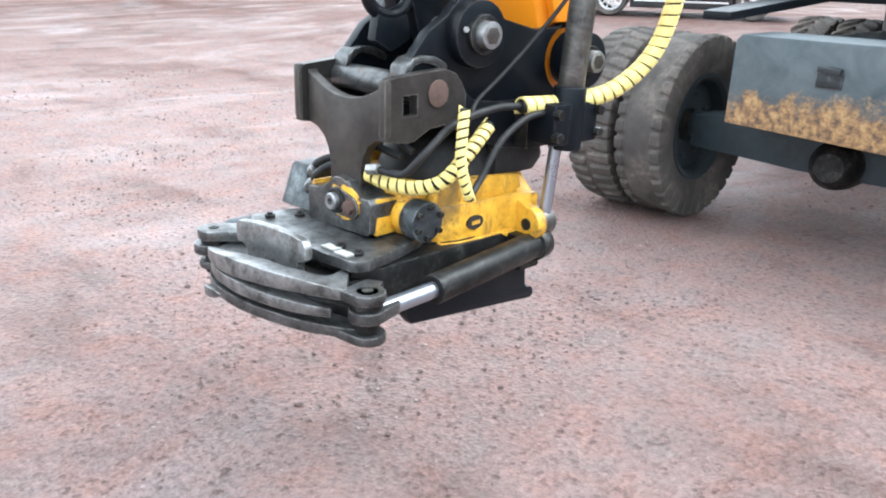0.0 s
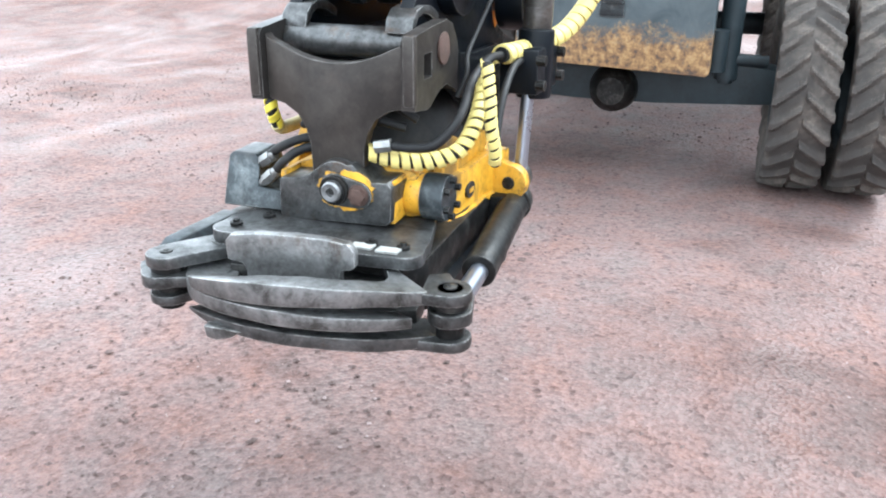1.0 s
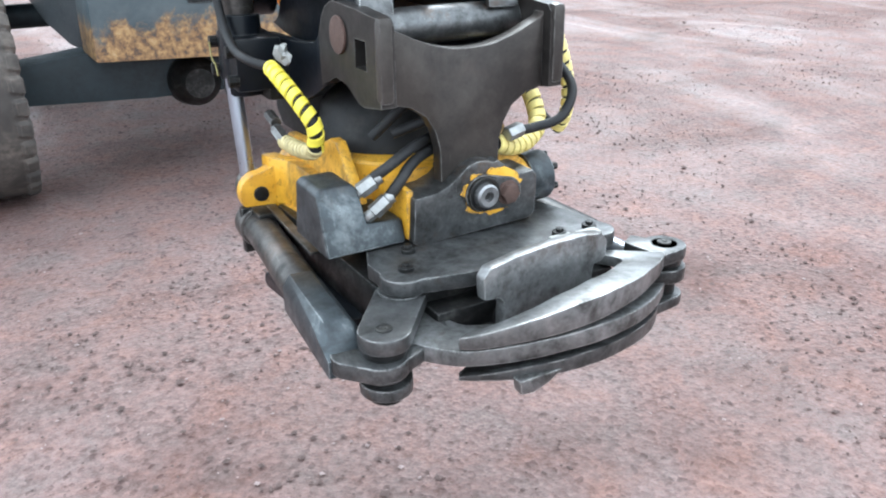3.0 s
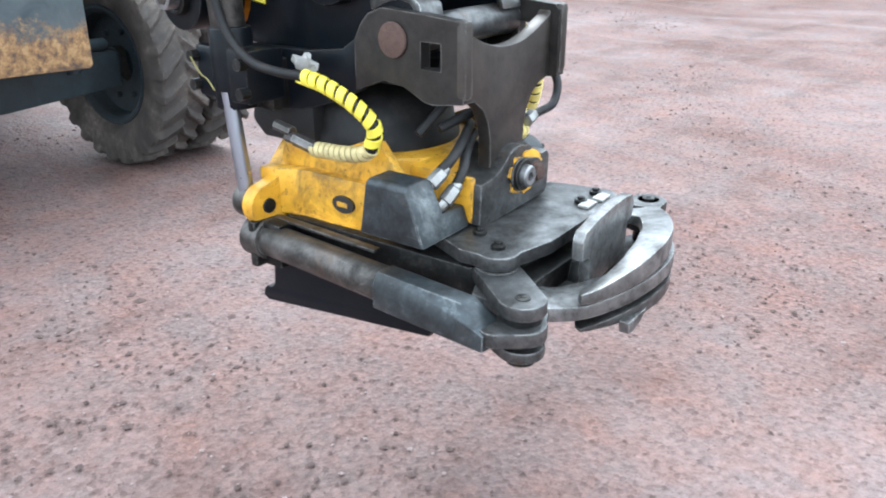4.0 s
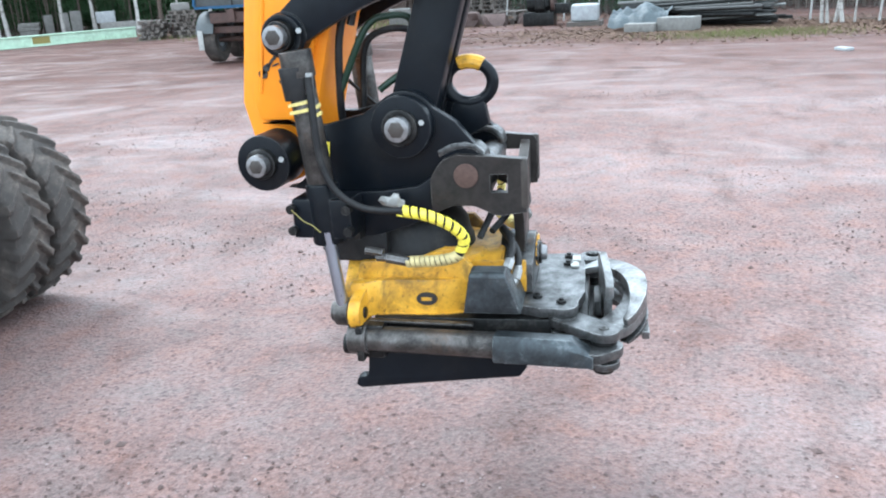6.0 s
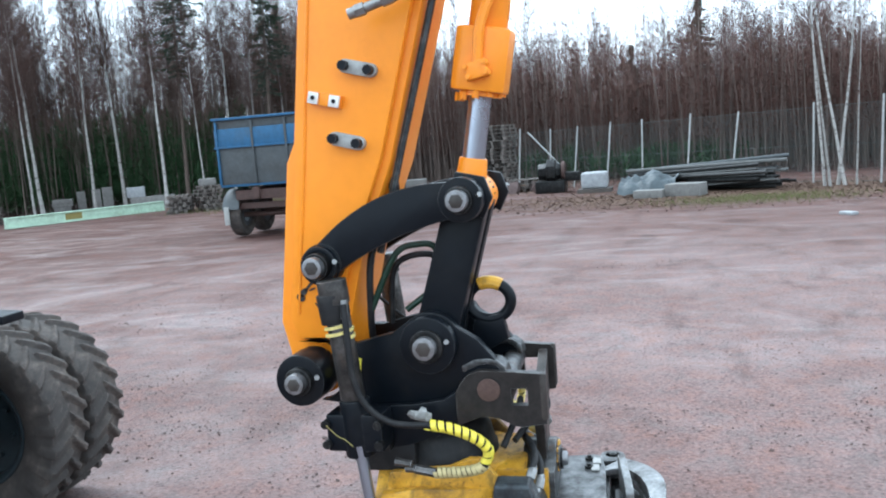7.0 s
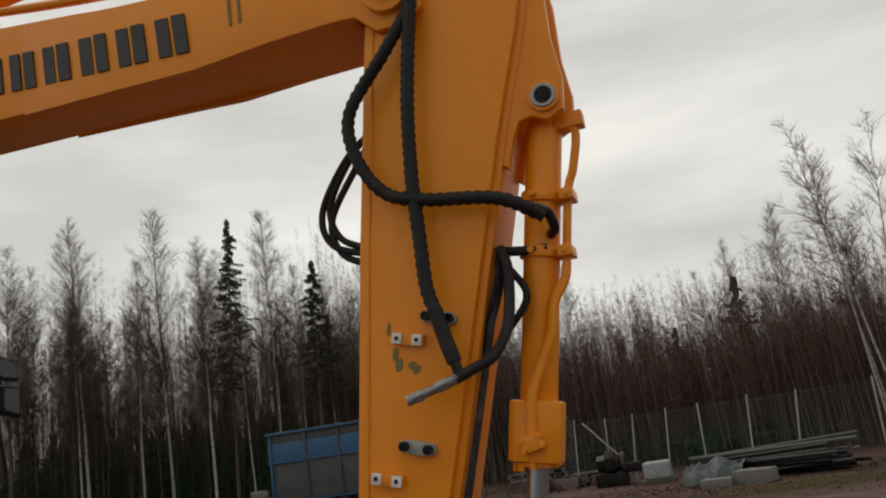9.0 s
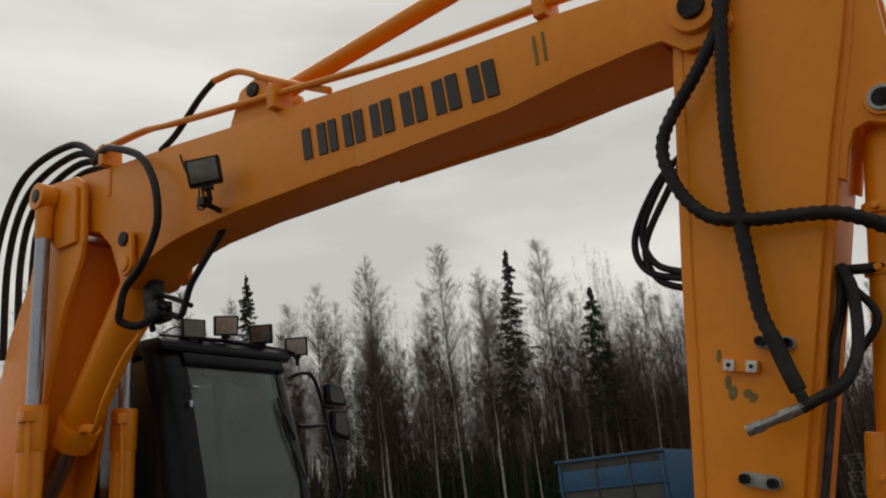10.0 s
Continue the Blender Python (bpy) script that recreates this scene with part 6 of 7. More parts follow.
part("hose_nut", Shape().rod((0.105, 0.052, 0.858), (0.14, 0.06, 0.864), 0.015, n=6), FITTING, tool, "zinc hose nut", 0.002)

# gripper
G = pose(0.0, 0.27, 0, 0, 0, 4)


def grip(name, sh, mat, parent, label="", bevel=0.0, segments=2):
    sh.v = [tuple(G @ Vector(p)) for p in sh.v]
    return part(name, sh, mat, parent, label, bevel, segments=segments)


grip("rotor_ring", Shape().lathe([(0.001, 0.60), (0.175, 0.60), (0.175, 0.635), (0.19, 0.64), (0.19, 0.66), (0.001, 0.66)], (0.03, 0.02, 0), "z", 44), DARK, tool, "dark rotor ring")
gripper = grip("gripper_frame", Shape().prism([(-0.235, 0.19), (0.235, 0.19), (0.235, -0.30), (0.19, -0.36), (-0.19, -0.36), (-0.235, -0.30)], 0.535, 0.655), DARK, tool, "black steel gripper frame", 0.01)
for s in (-1, 1):
    grip("side_rail", Shape().prism([(0.252, 0.450), (0.246, 0.470), (0.236, 0.478), (0.222, 0.478), (0.212, 0.488), (0.205, 0.570), (-0.255, 0.575), (-0.245, 0.520), (-0.225, 0.492), (0.0, 0.468), (0.235, 0.441)], s * 0.226, s * 0.262, "x"), BLACK, gripper, "black side rail", 0.006)
plate = [(-0.13, -0.04), (-0.20, -0.20), (-0.235, -0.28)] + arc((-0.197, -0.343), 0.042, 150, 290, 8) + [(-0.10, -0.402), (0.13, -0.398)] + arc((0.208, -0.352), 0.038, 265, 390, 8) + [(0.235, -0.28), (0.20, -0.15), (0.13, -0.04)]
tp = grip("top_plate", Shape().prism(plate, 0.660, 0.688), STEEL, gripper, "grey steel plate with rounded corners", 0.004)
for u, v in ((-0.190, -0.338), (-0.15, -0.27), (0.13, -0.345), (0.20, -0.345)):
    grip("bolt", Shape().rod((u, v, 0.688), (u, v, 0.696), 0.014, n=16).rod((u, v, 0.696), (u, v, 0.702), 0.008, n=6), DARK, tp, "", 0.001)
for u, v in ((0.12, -0.368), (0.178, -0.372)):
    grip("label_plate", Shape().prism([(u - 0.024, v - 0.012), (u + 0.022, v - 0.010), (u + 0.024, v + 0.016), (u - 0.022, v + 0.014)], 0.6885, 0.694), CLAMP, tp, "small pale label plate", 0.001)
claw = [(-0.092, 0.672), (-0.094, 0.712), (-0.082, 0.727), (-0.024, 0.735), (0.052, 0.738), (0.120, 0.737), (0.164, 0.731), (0.178, 0.714), (0.178, 0.684), (0.166, 0.676), (0.150, 0.674), (0.147, 0.664), (0.145, 0.60), (-0.054, 0.60), (-0.052, 0.656), (-0.060, 0.668)]
cl = Shape().prism(claw, -0.012, 0.012, "y", pose(-0.0319, -0.462, 0, 0, 0, 4.5))
grip("claw_plate", cl, BARE, gripper, "scuffed upright steel claw plate", 0.006)
for u, v in ((-0.29, -0.453), (0.3255, -0.420)):
    grip("jaw_pin", Shape().rod((u, v, 0.534), (u, v, 0.655), 0.028, n=22).rod((u, v, 0.616), (u, v, 0.634), 0.036, n=22), DARK, gripper, "greasy steel jaw pin", 0.003)
    grip("pin_head", Shape().rod((u, v, 0.655), (u, v, 0.660), 0.014, n=16).rod((u, v, 0.655), (u, v, 0.662), 0.007, n=6), DARK, gripper, "", 0.002)
lk = grip("jaw_link", Shape().prism(slot((-0.205, -0.345), (-0.29, -0.453), 0.045, 0.043, 10), 0.630, 0.657), STEEL, gripper, "grey steel link", 0.005)
grip("link_boss", Shape().rod((-0.205, -0.345, 0.655), (-0.205, -0.345, 0.6595), 0.040, n=26), STEEL, lk, "", 0.002)
grip("lower_link", Shape().prism(slot((-0.215, -0.30), (-0.29, -0.453), 0.040, 0.043, 10), 0.548, 0.570), STEEL, gripper, "", 0.005)


def along_table(table, a):
    """A value between the rows (angle, value) of a table, smoothly."""
    for (a0, v0), (a1, v1) in zip(table, table[1:]):
        if a <= a1:
            k = max(0.0, (a - a0) / (a1 - a0))
            return v0 + (v1 - v0) * k
    return table[-1][1]


def jaw(a0, a1, reach, wide, top_z, low_z, mat, label):
    """A curved jaw plate; angles in degrees from the front, round the gripper's middle."""
    n, sh = 34, Shape()
    for i in range(n + 1):
        a = a0 + (a1 - a0) * i / n
        R, w, zt, zb = (along_table(k, a) for k in (reach, wide, top_z, low_z))
        dx, dy = math.sin(radians(a)), -math.cos(radians(a))
        o, q = (0.014 + R * dx, 0.07 + R * dy), (0.014 + (R - w) * dx, 0.07 + (R - w) * dy)
        sh.v += [(*o, zt), (*o, zb), (*q, zb + 0.002), (*q, zt - 0.006)]
        if i:
            k = 4 * i
            sh.f += [(k - 4 + j, k - 4 + (j + 1) % 4, k + (j + 1) % 4, k + j) for j in range(4)]
    sh.f += [(0, 1, 2, 3), (4 * n, 4 * n + 1, 4 * n + 2, 4 * n + 3)]
    return part("jaw", sh, mat, gripper, label, 0.004, segments=2)


upper = jaw(-27.5, 53, [(-27, 0.372), (-24, 0.378), (35, 0.378), (52, 0.388)], [(-27.5, 0.012), (-25.5, 0.026), (-18, 0.034), (-10, 0.042), (0, 0.053), (15, 0.062), (40, 0.063), (45, 0.075), (49, 0.14), (53, 0.26)],
            [(-27, 0.644), (-24, 0.650), (-12, 0.667), (2, 0.681), (16, 0.684), (35, 0.674), (52, 0.657)], [(-27, 0.622), (-14, 0.630), (2, 0.636), (20, 0.641), (38, 0.637), (52, 0.629)], BARE, "curved scuffed steel upper jaw")
ear = arc((0.354, -0.126), 0.042, -75, 105, 14) + [(0.325, -0.060), (0.290, -0.085), (0.312, -0.174)]
part("jaw_ear", Shape().prism(ear, 0.630, 0.655), STEEL, upper, "welded steel ear of the jaw", 0.005)
middle = jaw(-60, 48, [(-60, 0.300), (-50, 0.330), (-38, 0.356), (-27, 0.372), (0, 0.378), (48, 0.392)], [(-60, 0.12), (-40, 0.13), (-25, 0.10), (0, 0.075), (30, 0.058), (45, 0.046), (48, 0.024)],
             [(-60, 0.622), (-27, 0.619), (-8, 0.630), (10, 0.632), (32, 0.622), (48, 0.611)], [(-60, 0.588), (-27, 0.591), (0, 0.601), (20, 0.598), (48, 0.588)], BARE, "curved scuffed steel middle jaw")
part("jaw_ear", Shape().prism(slot((-0.258, -0.202), (-0.175, -0.15), 0.043, 0.05, 12), 0.590, 0.615), STEEL, middle, "", 0.005)
grip("inner_block", Shape().prism([(-0.20, -0.33), (0.24, -0.33), (0.25, -0.40), (0.12, -0.46), (-0.12, -0.46), (-0.17, -0.42)], 0.545, 0.586).box((0.02, -0.375, 0.60), (0.38, 0.07, 0.06)), DARK, gripper, "greasy dark steel between the jaws", 0.008)
grip("jaw_lug", Shape().prism([(-0.075, 0.60), (0.075, 0.60), (0.075, 0.640), (0.035, 0.650), (-0.06, 0.640)], -0.448, -0.425, "y"), DARK, gripper, "", 0.005)
lowest = jaw(-27.5, 56, [(-27, 0.376), (0, 0.382), (56, 0.384)], [(-27.5, 0.020), (-25, 0.045), (-10, 0.058), (30, 0.075), (56, 0.12)],
             [(-27.5, 0.577), (-10, 0.588), (5, 0.591), (25, 0.583), (45, 0.567), (56, 0.557)], [(-27.5, 0.570), (-14, 0.567), (2, 0.565), (20, 0.560), (40, 0.545), (56, 0.534)], STEEL, "curved dirty steel lower jaw")
part("jaw_ear", Shape().prism(slot((0.354, -0.126), (0.29, -0.13), 0.042, 0.05, 12), 0.533, 0.556), STEEL, lowest, "", 0.005)
grip("jaw_tooth", Shape().prism([(-0.122, 0.575), (-0.036, 0.575), (-0.066, 0.556), (-0.095, 0.547), (-0.118, 0.550)], -0.582, -0.560, "y"), BARE, gripper, "", 0.004)
lc = grip("gripper_cylinder", Shape().rod((0.285, 0.22, 0.617), (0.318, -0.21, 0.600), 0.038, n=24).rod((0.28, 0.245, 0.617), (0.286, 0.20, 0.616), 0.046, n=24), DARK, gripper, "greasy black gripper cylinder", 0.004)
grip("piston_rod", Shape().rod((0.318, -0.20, 0.600), (0.325, -0.385, 0.598), 0.021, n=20), CHROME, lc, "chromed piston rod")
grip("rod_eye", Shape().prism(slot((0.324, -0.36), (0.3255, -0.420), 0.030, 0.044), 0.586, 0.614), STEEL, lc, "", 0.004)
rc = grip("gripper_cylinder", Shape().rod((-0.272, 0.22, 0.605), (-0.318, -0.20, 0.612), 0.036, n=24).rod((-0.27, 0.25, 0.605), (-0.273, 0.195, 0.606), 0.046, n=24), BARREL, gripper, "worn steel gripper cylinder", 0.004)
gm = pose(-0.328, -0.295, 0.613, 0, 0, -5)
section = [(-0.036, -0.036), (0.036, -0.036), (0.036, 0.015), (0.018, 0.036), (-0.022, 0.036), (-0.036, 0.014)]
rings = [[(x, y, min(z, top)) for x, z in section] for y, top in ((-0.135, -0.004), (-0.075, 0.036), (0.13, 0.036))]
guard = Shape().add([p for r in rings for p in r], [(6 * k + i, 6 * k + (i + 1) % 6, 6 * k + 6 + (i + 1) % 6, 6 * k + 6 + i) for k in range(2) for i in range(6)] + [(0, 1, 2, 3, 4, 5), (12, 13, 14, 15, 16, 17)], gm)
grip("cylinder_guard", guard, GUNMETAL, rc, "square worn steel cylinder guard", 0.004)
grip("guide_strip", Shape().prism([(-0.255, 0.20), (-0.235, 0.20), (-0.252, -0.10), (-0.272, -0.10)], 0.645, 0.652), BARREL, rc, "", 0.002)
grip("end_yoke", Shape().box((-0.268, 0.215, 0.60), (0.085, 0.022, 0.105)).rod((-0.268, 0.27, 0.585), (-0.268, 0.22, 0.585), 0.030, n=18), DARK, rc, "", 0.006)
grip("rod_eye", Shape().prism(slot((-0.335, -0.43), (-0.30, -0.46), 0.036, 0.044), 0.588, 0.616), STEEL, rc, "", 0.004)
grip("end_bolt", Shape().rod((-0.30, -0.455, 0.535), (-0.30, -0.455, 0.59), 0.018, n=14), DARK, rc)
for u in (-0.26, 0.26):
    grip("mounting_lug", Shape().box((u, 0.19, 0.60), (0.06, 0.08, 0.10)), DARK, gripper, "", 0.008)
grip("spring_pipe", Shape().tube(smooth_line([(0.20, 0.16, 0.635), (0.215, 0.0, 0.64), (0.205, -0.16, 0.635)], 6), 0.010), DARK, gripper)


# ---- the edge of the yard ----
EDGE = [Vector(p) for p in ((15, -34, 0), (20, -20, 0), (25.5, -9, 0), (29, -1, 0), (33, 7, 0), (35, 15, 0), (35.5, 22, 0), (34, 29, 0), (29, 37, 0), (20, 44, 0), (8, 49, 0), (-6, 52, 0))]
EDGE_LINE = smooth_line(EDGE, 12)


def edge_at(t, back):
    """A point t (0 to 1) along the wood's edge, back metres into the wood."""
    k = t * (len(EDGE_LINE) - 2)
    i = int(k)
    a, b = EDGE_LINE[i], EDGE_LINE[i + 1]
    d = (b - a).normalized()
    return a.lerp(b, k - i) + Vector((d.y, -d.x, 0)) * back


def birch_meshes(seed, h, r, full=1.0, bark=None, low=0.32):
    """A bare birch: a thin leaning trunk, ascending limbs, branchlets and fine hanging twigs."""
    rnd = random.Random(seed)
    trunk, crown = Shape(), Shape()
    pts, x, y, lx, ly = [], 0.0, 0.0, rnd.uniform(-0.02, 0.02), rnd.uniform(-0.02, 0.02)
    for i in range(13):
        pts.append(Vector((x, y, h * i / 12)))
        x += h / 12 * (lx + rnd.uniform(-0.030, 0.030))
        y += h / 12 * (ly + rnd.uniform(-0.030, 0.030))
    trunk.tube(pts, [max(r * (1 - 0.95 * (i / 12) ** 0.85) * (1.25 if i == 0 else 1), 0.006) for i in range(13)], 8)

    def spine(t):
        k = min(t * 12, 11.999)
        return pts[int(k)].lerp(pts[int(k) + 1], k - int(k))

    def any_way(up):
        return Vector((rnd.uniform(-1, 1), rnd.uniform(-1, 1), up + rnd.uniform(-0.5, 0.5)))

    for _ in range(int(8 * h * full)):
        t = low + (0.995 - low) * rnd.random() ** 0.85
        p, a = spine(t), rnd.uniform(0, 6.28)
        ripe = min(1.0, 0.40 + (t - low) / 0.18)
        length = 0.12 + h * 0.29 * (1 - t) ** 0.68 * ripe * rnd.uniform(0.55, 1.12)
        way = Vector((math.cos(a), math.sin(a), rnd.uniform(0.95, 1.8))).normalized()
        line, q = [p], p
        for k in range(5):
            q = q + way * length / 5
            way = (way + Vector((math.cos(a) * 0.05 + rnd.uniform(-0.09, 0.09), math.sin(a) * 0.05 + rnd.uniform(-0.09, 0.09), 0.06 - 0.01 * k))).normalized()
            line.append(q)
        w = max(r * 0.15 * (1.1 - t), 0.0085)
        crown.tube(line, [w, w * 0.85, w * 0.7, w * 0.55, w * 0.4, w * 0.25], 3, caps=False)
        for _ in range(int(3 + 7.5 * length)):
            k = 0.3 + 4.6 * rnd.random()
            b = line[int(k)].lerp(line[int(k) + 1], k % 1)
            d = (way * 0.55 + any_way(0.3) * 0.75).normalized()
            sub = (0.22 + 0.30 * length * (1.25 - k / 5)) * rnd.uniform(0.5, 1.3)
            end = b + (d + Vector((0, 0, -0.06))) * sub
            crown.tube([b, end], [0.0050, 0.0020], 3, caps=False)
            for _ in range(8):
                c = b.lerp(end, 0.1 + 0.9 * rnd.random())
                e = c + (d * 0.7 + any_way(0.1) * 0.9).normalized() * (0.20 + 0.07 * length) * rnd.uniform(0.6, 1.4)
                side = any_way(0.0) * 0.0030
                o = len(crown.v)
                crown.v += [tuple(c - side), tuple(c + side), tuple(e)]
                crown.f.append((o, o + 1, o + 2))
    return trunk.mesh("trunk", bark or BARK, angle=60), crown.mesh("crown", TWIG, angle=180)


def tree(name, meshes, label, category, group):
    ob = thing(name, (0, 0, 0), label, category, group)
    part("trunk", meshes[0], None, ob)
    part("crown", meshes[1], None, ob, "bare twiggy crown" if name == "birch_tree" else "drooping dark green boughs")
    return ob


def set_down(kinds, spots, rnd):
    """First of each kind stands at its first spot; the rest are copies."""
    for i, (x, y, s) in enumerate(spots):
        k = kinds[i % len(kinds)]
        m = pose(x, y, -0.05, rnd.uniform(-2, 2), rnd.uniform(-2, 2), rnd.uniform(0, 360))
        if not k[1]:
            k[0].matrix_basis = m @ Matrix.Diagonal((s, s, s, 1))
            k[1] = True
        else:
            c = copy_thing(k[0], m)
            c.scale = (s, s, s)


rnd = random.Random(21)
kinds = [[tree("birch_tree", birch_meshes(60 + i, h, r), "tall slender birch with pale trunk and bare crown", "tree", "birches at the wood's edge"), False] for i, (h, r) in enumerate(((15.0, 0.092), (13.5, 0.078), (16.5, 0.10), (12.0, 0.07), (14.0, 0.085)))]
spots = []


def ray_spot(px, dist):
    """A spot at a bearing in degrees (from +x towards +y) and a distance from the last viewpoint."""
    a = radians(px)
    return -2.5 + dist * math.cos(a), -0.4 + dist * math.sin(a)


for bearing, dist, s in ((38.6, 42, 0.85), (36.4, 43, 1.17), (34.2, 41, 0.82), (31.2, 42, 0.85), (29.5, 44, 1.17), (28.2, 41, 0.8), (25.6, 43, 0.85), (40.6, 44, 1.0), (42.5, 42, 0.95), (44.6, 45, 1.02), (46.8, 42, 0.9), (48.5, 45, 1.0), (51, 43, 0.95), (53.5, 45, 1.0), (56, 44, 0.92), (58.5, 46, 0.98), (61, 45, 1.0), (24.0, 42, 0.9), (21.5, 44, 0.85), (18.5, 41, 0.8), (15.5, 44, 0.78), (12.2, 42, 0.72), (8.5, 41, 0.7), (4.5, 43, 0.66), (1.0, 41, 0.68), (-3.0, 40, 0.66), (-6.0, 38, 0.7), (-9.0, 36, 0.66), (37.4, 47, 0.95), (31.9, 48, 1.0), (45.5, 49, 1.1), (64, 47, 1.0), (67, 46, 1.0), (35.3, 49, 0.85), (39.5, 50, 0.8), (33.0, 50, 0.75), (41.8, 51, 0.85), (30.2, 51, 0.75), (44.0, 50, 0.8), (47.5, 51, 0.85), (28.6, 50, 0.7), (49.6, 50, 0.8), (52.3, 51, 0.85), (26.4, 50, 0.65), (54.8, 50, 0.85), (57.5, 51, 0.8), (60, 51, 0.9), (22.5, 50, 0.6), (19.5, 50, 0.55), (16.6, 49, 0.55), (13.5, 50, 0.55), (10.3, 49, 0.5), (6.5, 50, 0.5), (2.8, 49, 0.5), (-1.0, 47, 0.48), (-4.5, 46, 0.5)):
    spots.append((*ray_spot(bearing + rnd.uniform(-0.4, 0.4) * (1 if 25 < bearing < 39 and dist < 45 else 3.2), dist), s * rnd.uniform(0.94, 1.04)))
set_down(kinds, spots[:8] + spots[8:28:3] + spots[31:33], rnd)
slim = [[tree("birch_tree", birch_meshes(70 + i, h, r, 0.85, GREYTRUNK), "thin grey-stemmed birch with a bare crown", "tree", "slim birches in the wood"), False] for i, (h, r) in enumerate(((14.0, 0.045), (12.5, 0.04), (15.0, 0.05)))]
more = random.Random(77)
spots += [(*ray_spot(more.uniform(21, 64), more.uniform(45.5, 57)), more.uniform(0.72, 1.0)) for _ in range(46)]
spots += [(*ray_spot(more.uniform(-10, 21), more.uniform(44, 54)), more.uniform(0.42, 0.62)) for _ in range(16)]
set_down(slim, [p for i, p in enumerate(spots) if not (i < 8 or (i < 28 and i % 3 == 2) or i in (31, 32))], rnd)
kinds = [[tree("birch_tree", birch_meshes(90 + i, h, 0.042, 0.36, None, 0.40), "birch in a close clump beside the wire fence", "tree", "clump of birches by the fence"), False] for i, h in enumerate((9.0, 8.6, 7.9))]
for i, (dx, dy, lean_x, lean_y, s) in enumerate(((0.0, -0.05, -9.0, 1.0, 1.04), (0.10, 0.42, -12.5, 1.0, 0.98), (-0.08, -0.30, -2.0, 0.5, 0.66), (0.15, 0.10, -11.0, -2.0, 1.06), (-0.10, 0.32, -11.5, -1.5, 0.92))):
    m = pose(20.85 + dx, -4.62 + dy, -0.05, lean_x, lean_y, 70 * i)
    if i < 3:
        kinds[i][0].matrix_basis = m @ Matrix.Diagonal((s, s, s, 1))
    else:
        copy_thing(kinds[i - 3][0], m).scale = (s, s, s)


def spruce_meshes(seed, h, spread):
    rnd = random.Random(seed)
    trunk, crown = Shape(), Shape()
    trunk.tube([(0, 0, 0), (0.03, 0, h * 0.5), (0, 0.02, h)], [0.12, 0.07, 0.006], 8)
    v, f = [], []
    z = h * 0.42
    while z < h - 0.2:
        t = (z / h - 0.42) / 0.58
        reach = spread * (1 - t) ** 0.8 * rnd.uniform(0.35, 1.15) * (0.6 + 0.4 * min(1, t * 4)) + 0.02
        for k in range((5 if t > 0.3 else 3) if t < 0.8 else 4):
            a = rnd.uniform(0, 6.28)
            dr, sd = Vector((math.cos(a), math.sin(a), 0)), Vector((-math.sin(a), math.cos(a), 0))
            L = reach * rnd.uniform(0.55, 1.2)
            crown_line = [Vector((0, 0, z)) + dr * L * u + Vector((0, 0, -0.42 * L * u + 0.24 * L * u * u)) for u in (0, 0.35, 0.7, 1.0)]
            trunk.tube(crown_line, [0.018, 0.013, 0.009, 0.004], 3, caps=False)
            for j in range(26):
                u = (j + rnd.random()) / 26
                c = dr * L * u + Vector((0, 0, z - 0.42 * L * u + 0.24 * L * u * u))
                w = 0.24 * L * (1.05 - u) * rnd.uniform(0.4, 1.2) + 0.015
                sgn = rnd.choice((-1, 1))
                o = len(v)
                tip = c + sd * sgn * w + dr * 0.10 * L + Vector((0, 0, -rnd.uniform(0.02, 0.26)))
                v += [tuple(c - dr * 0.03), tuple(c + dr * 0.03 + Vector((0, 0, 0.03))), tuple(tip)]
                f.append((o, o + 1, o + 2))
        z += 0.13 + 0.09 * (1 - t)
    crown.v, crown.f = v, f
    return trunk.mesh("trunk", SPRUCEBARK, angle=60), crown.mesh("crown", NEEDLE, angle=180)


kinds = [[tree("spruce_tree", spruce_meshes(80 + i, h, sp), "dark green spruce among bare birches", "tree", "spruces at the wood's edge"), False] for i, (h, sp) in enumerate(((16.5, 1.95), (13.5, 1.75), (9.0, 1.5)))]
set_down(kinds, [(*ray_spot(b, d), s) for b, d, s in ((32.6, 43.0, 0.93), (27.0, 42, 0.93), (-1.8, 44, 0.95), (50.3, 44, 0.93), (57.2, 47, 0.9), (2.5, 47, 0.75), (62.5, 46, 0.85), (25.9, 45, 0.75), (8.0, 46, 0.7))], random.Random(4))


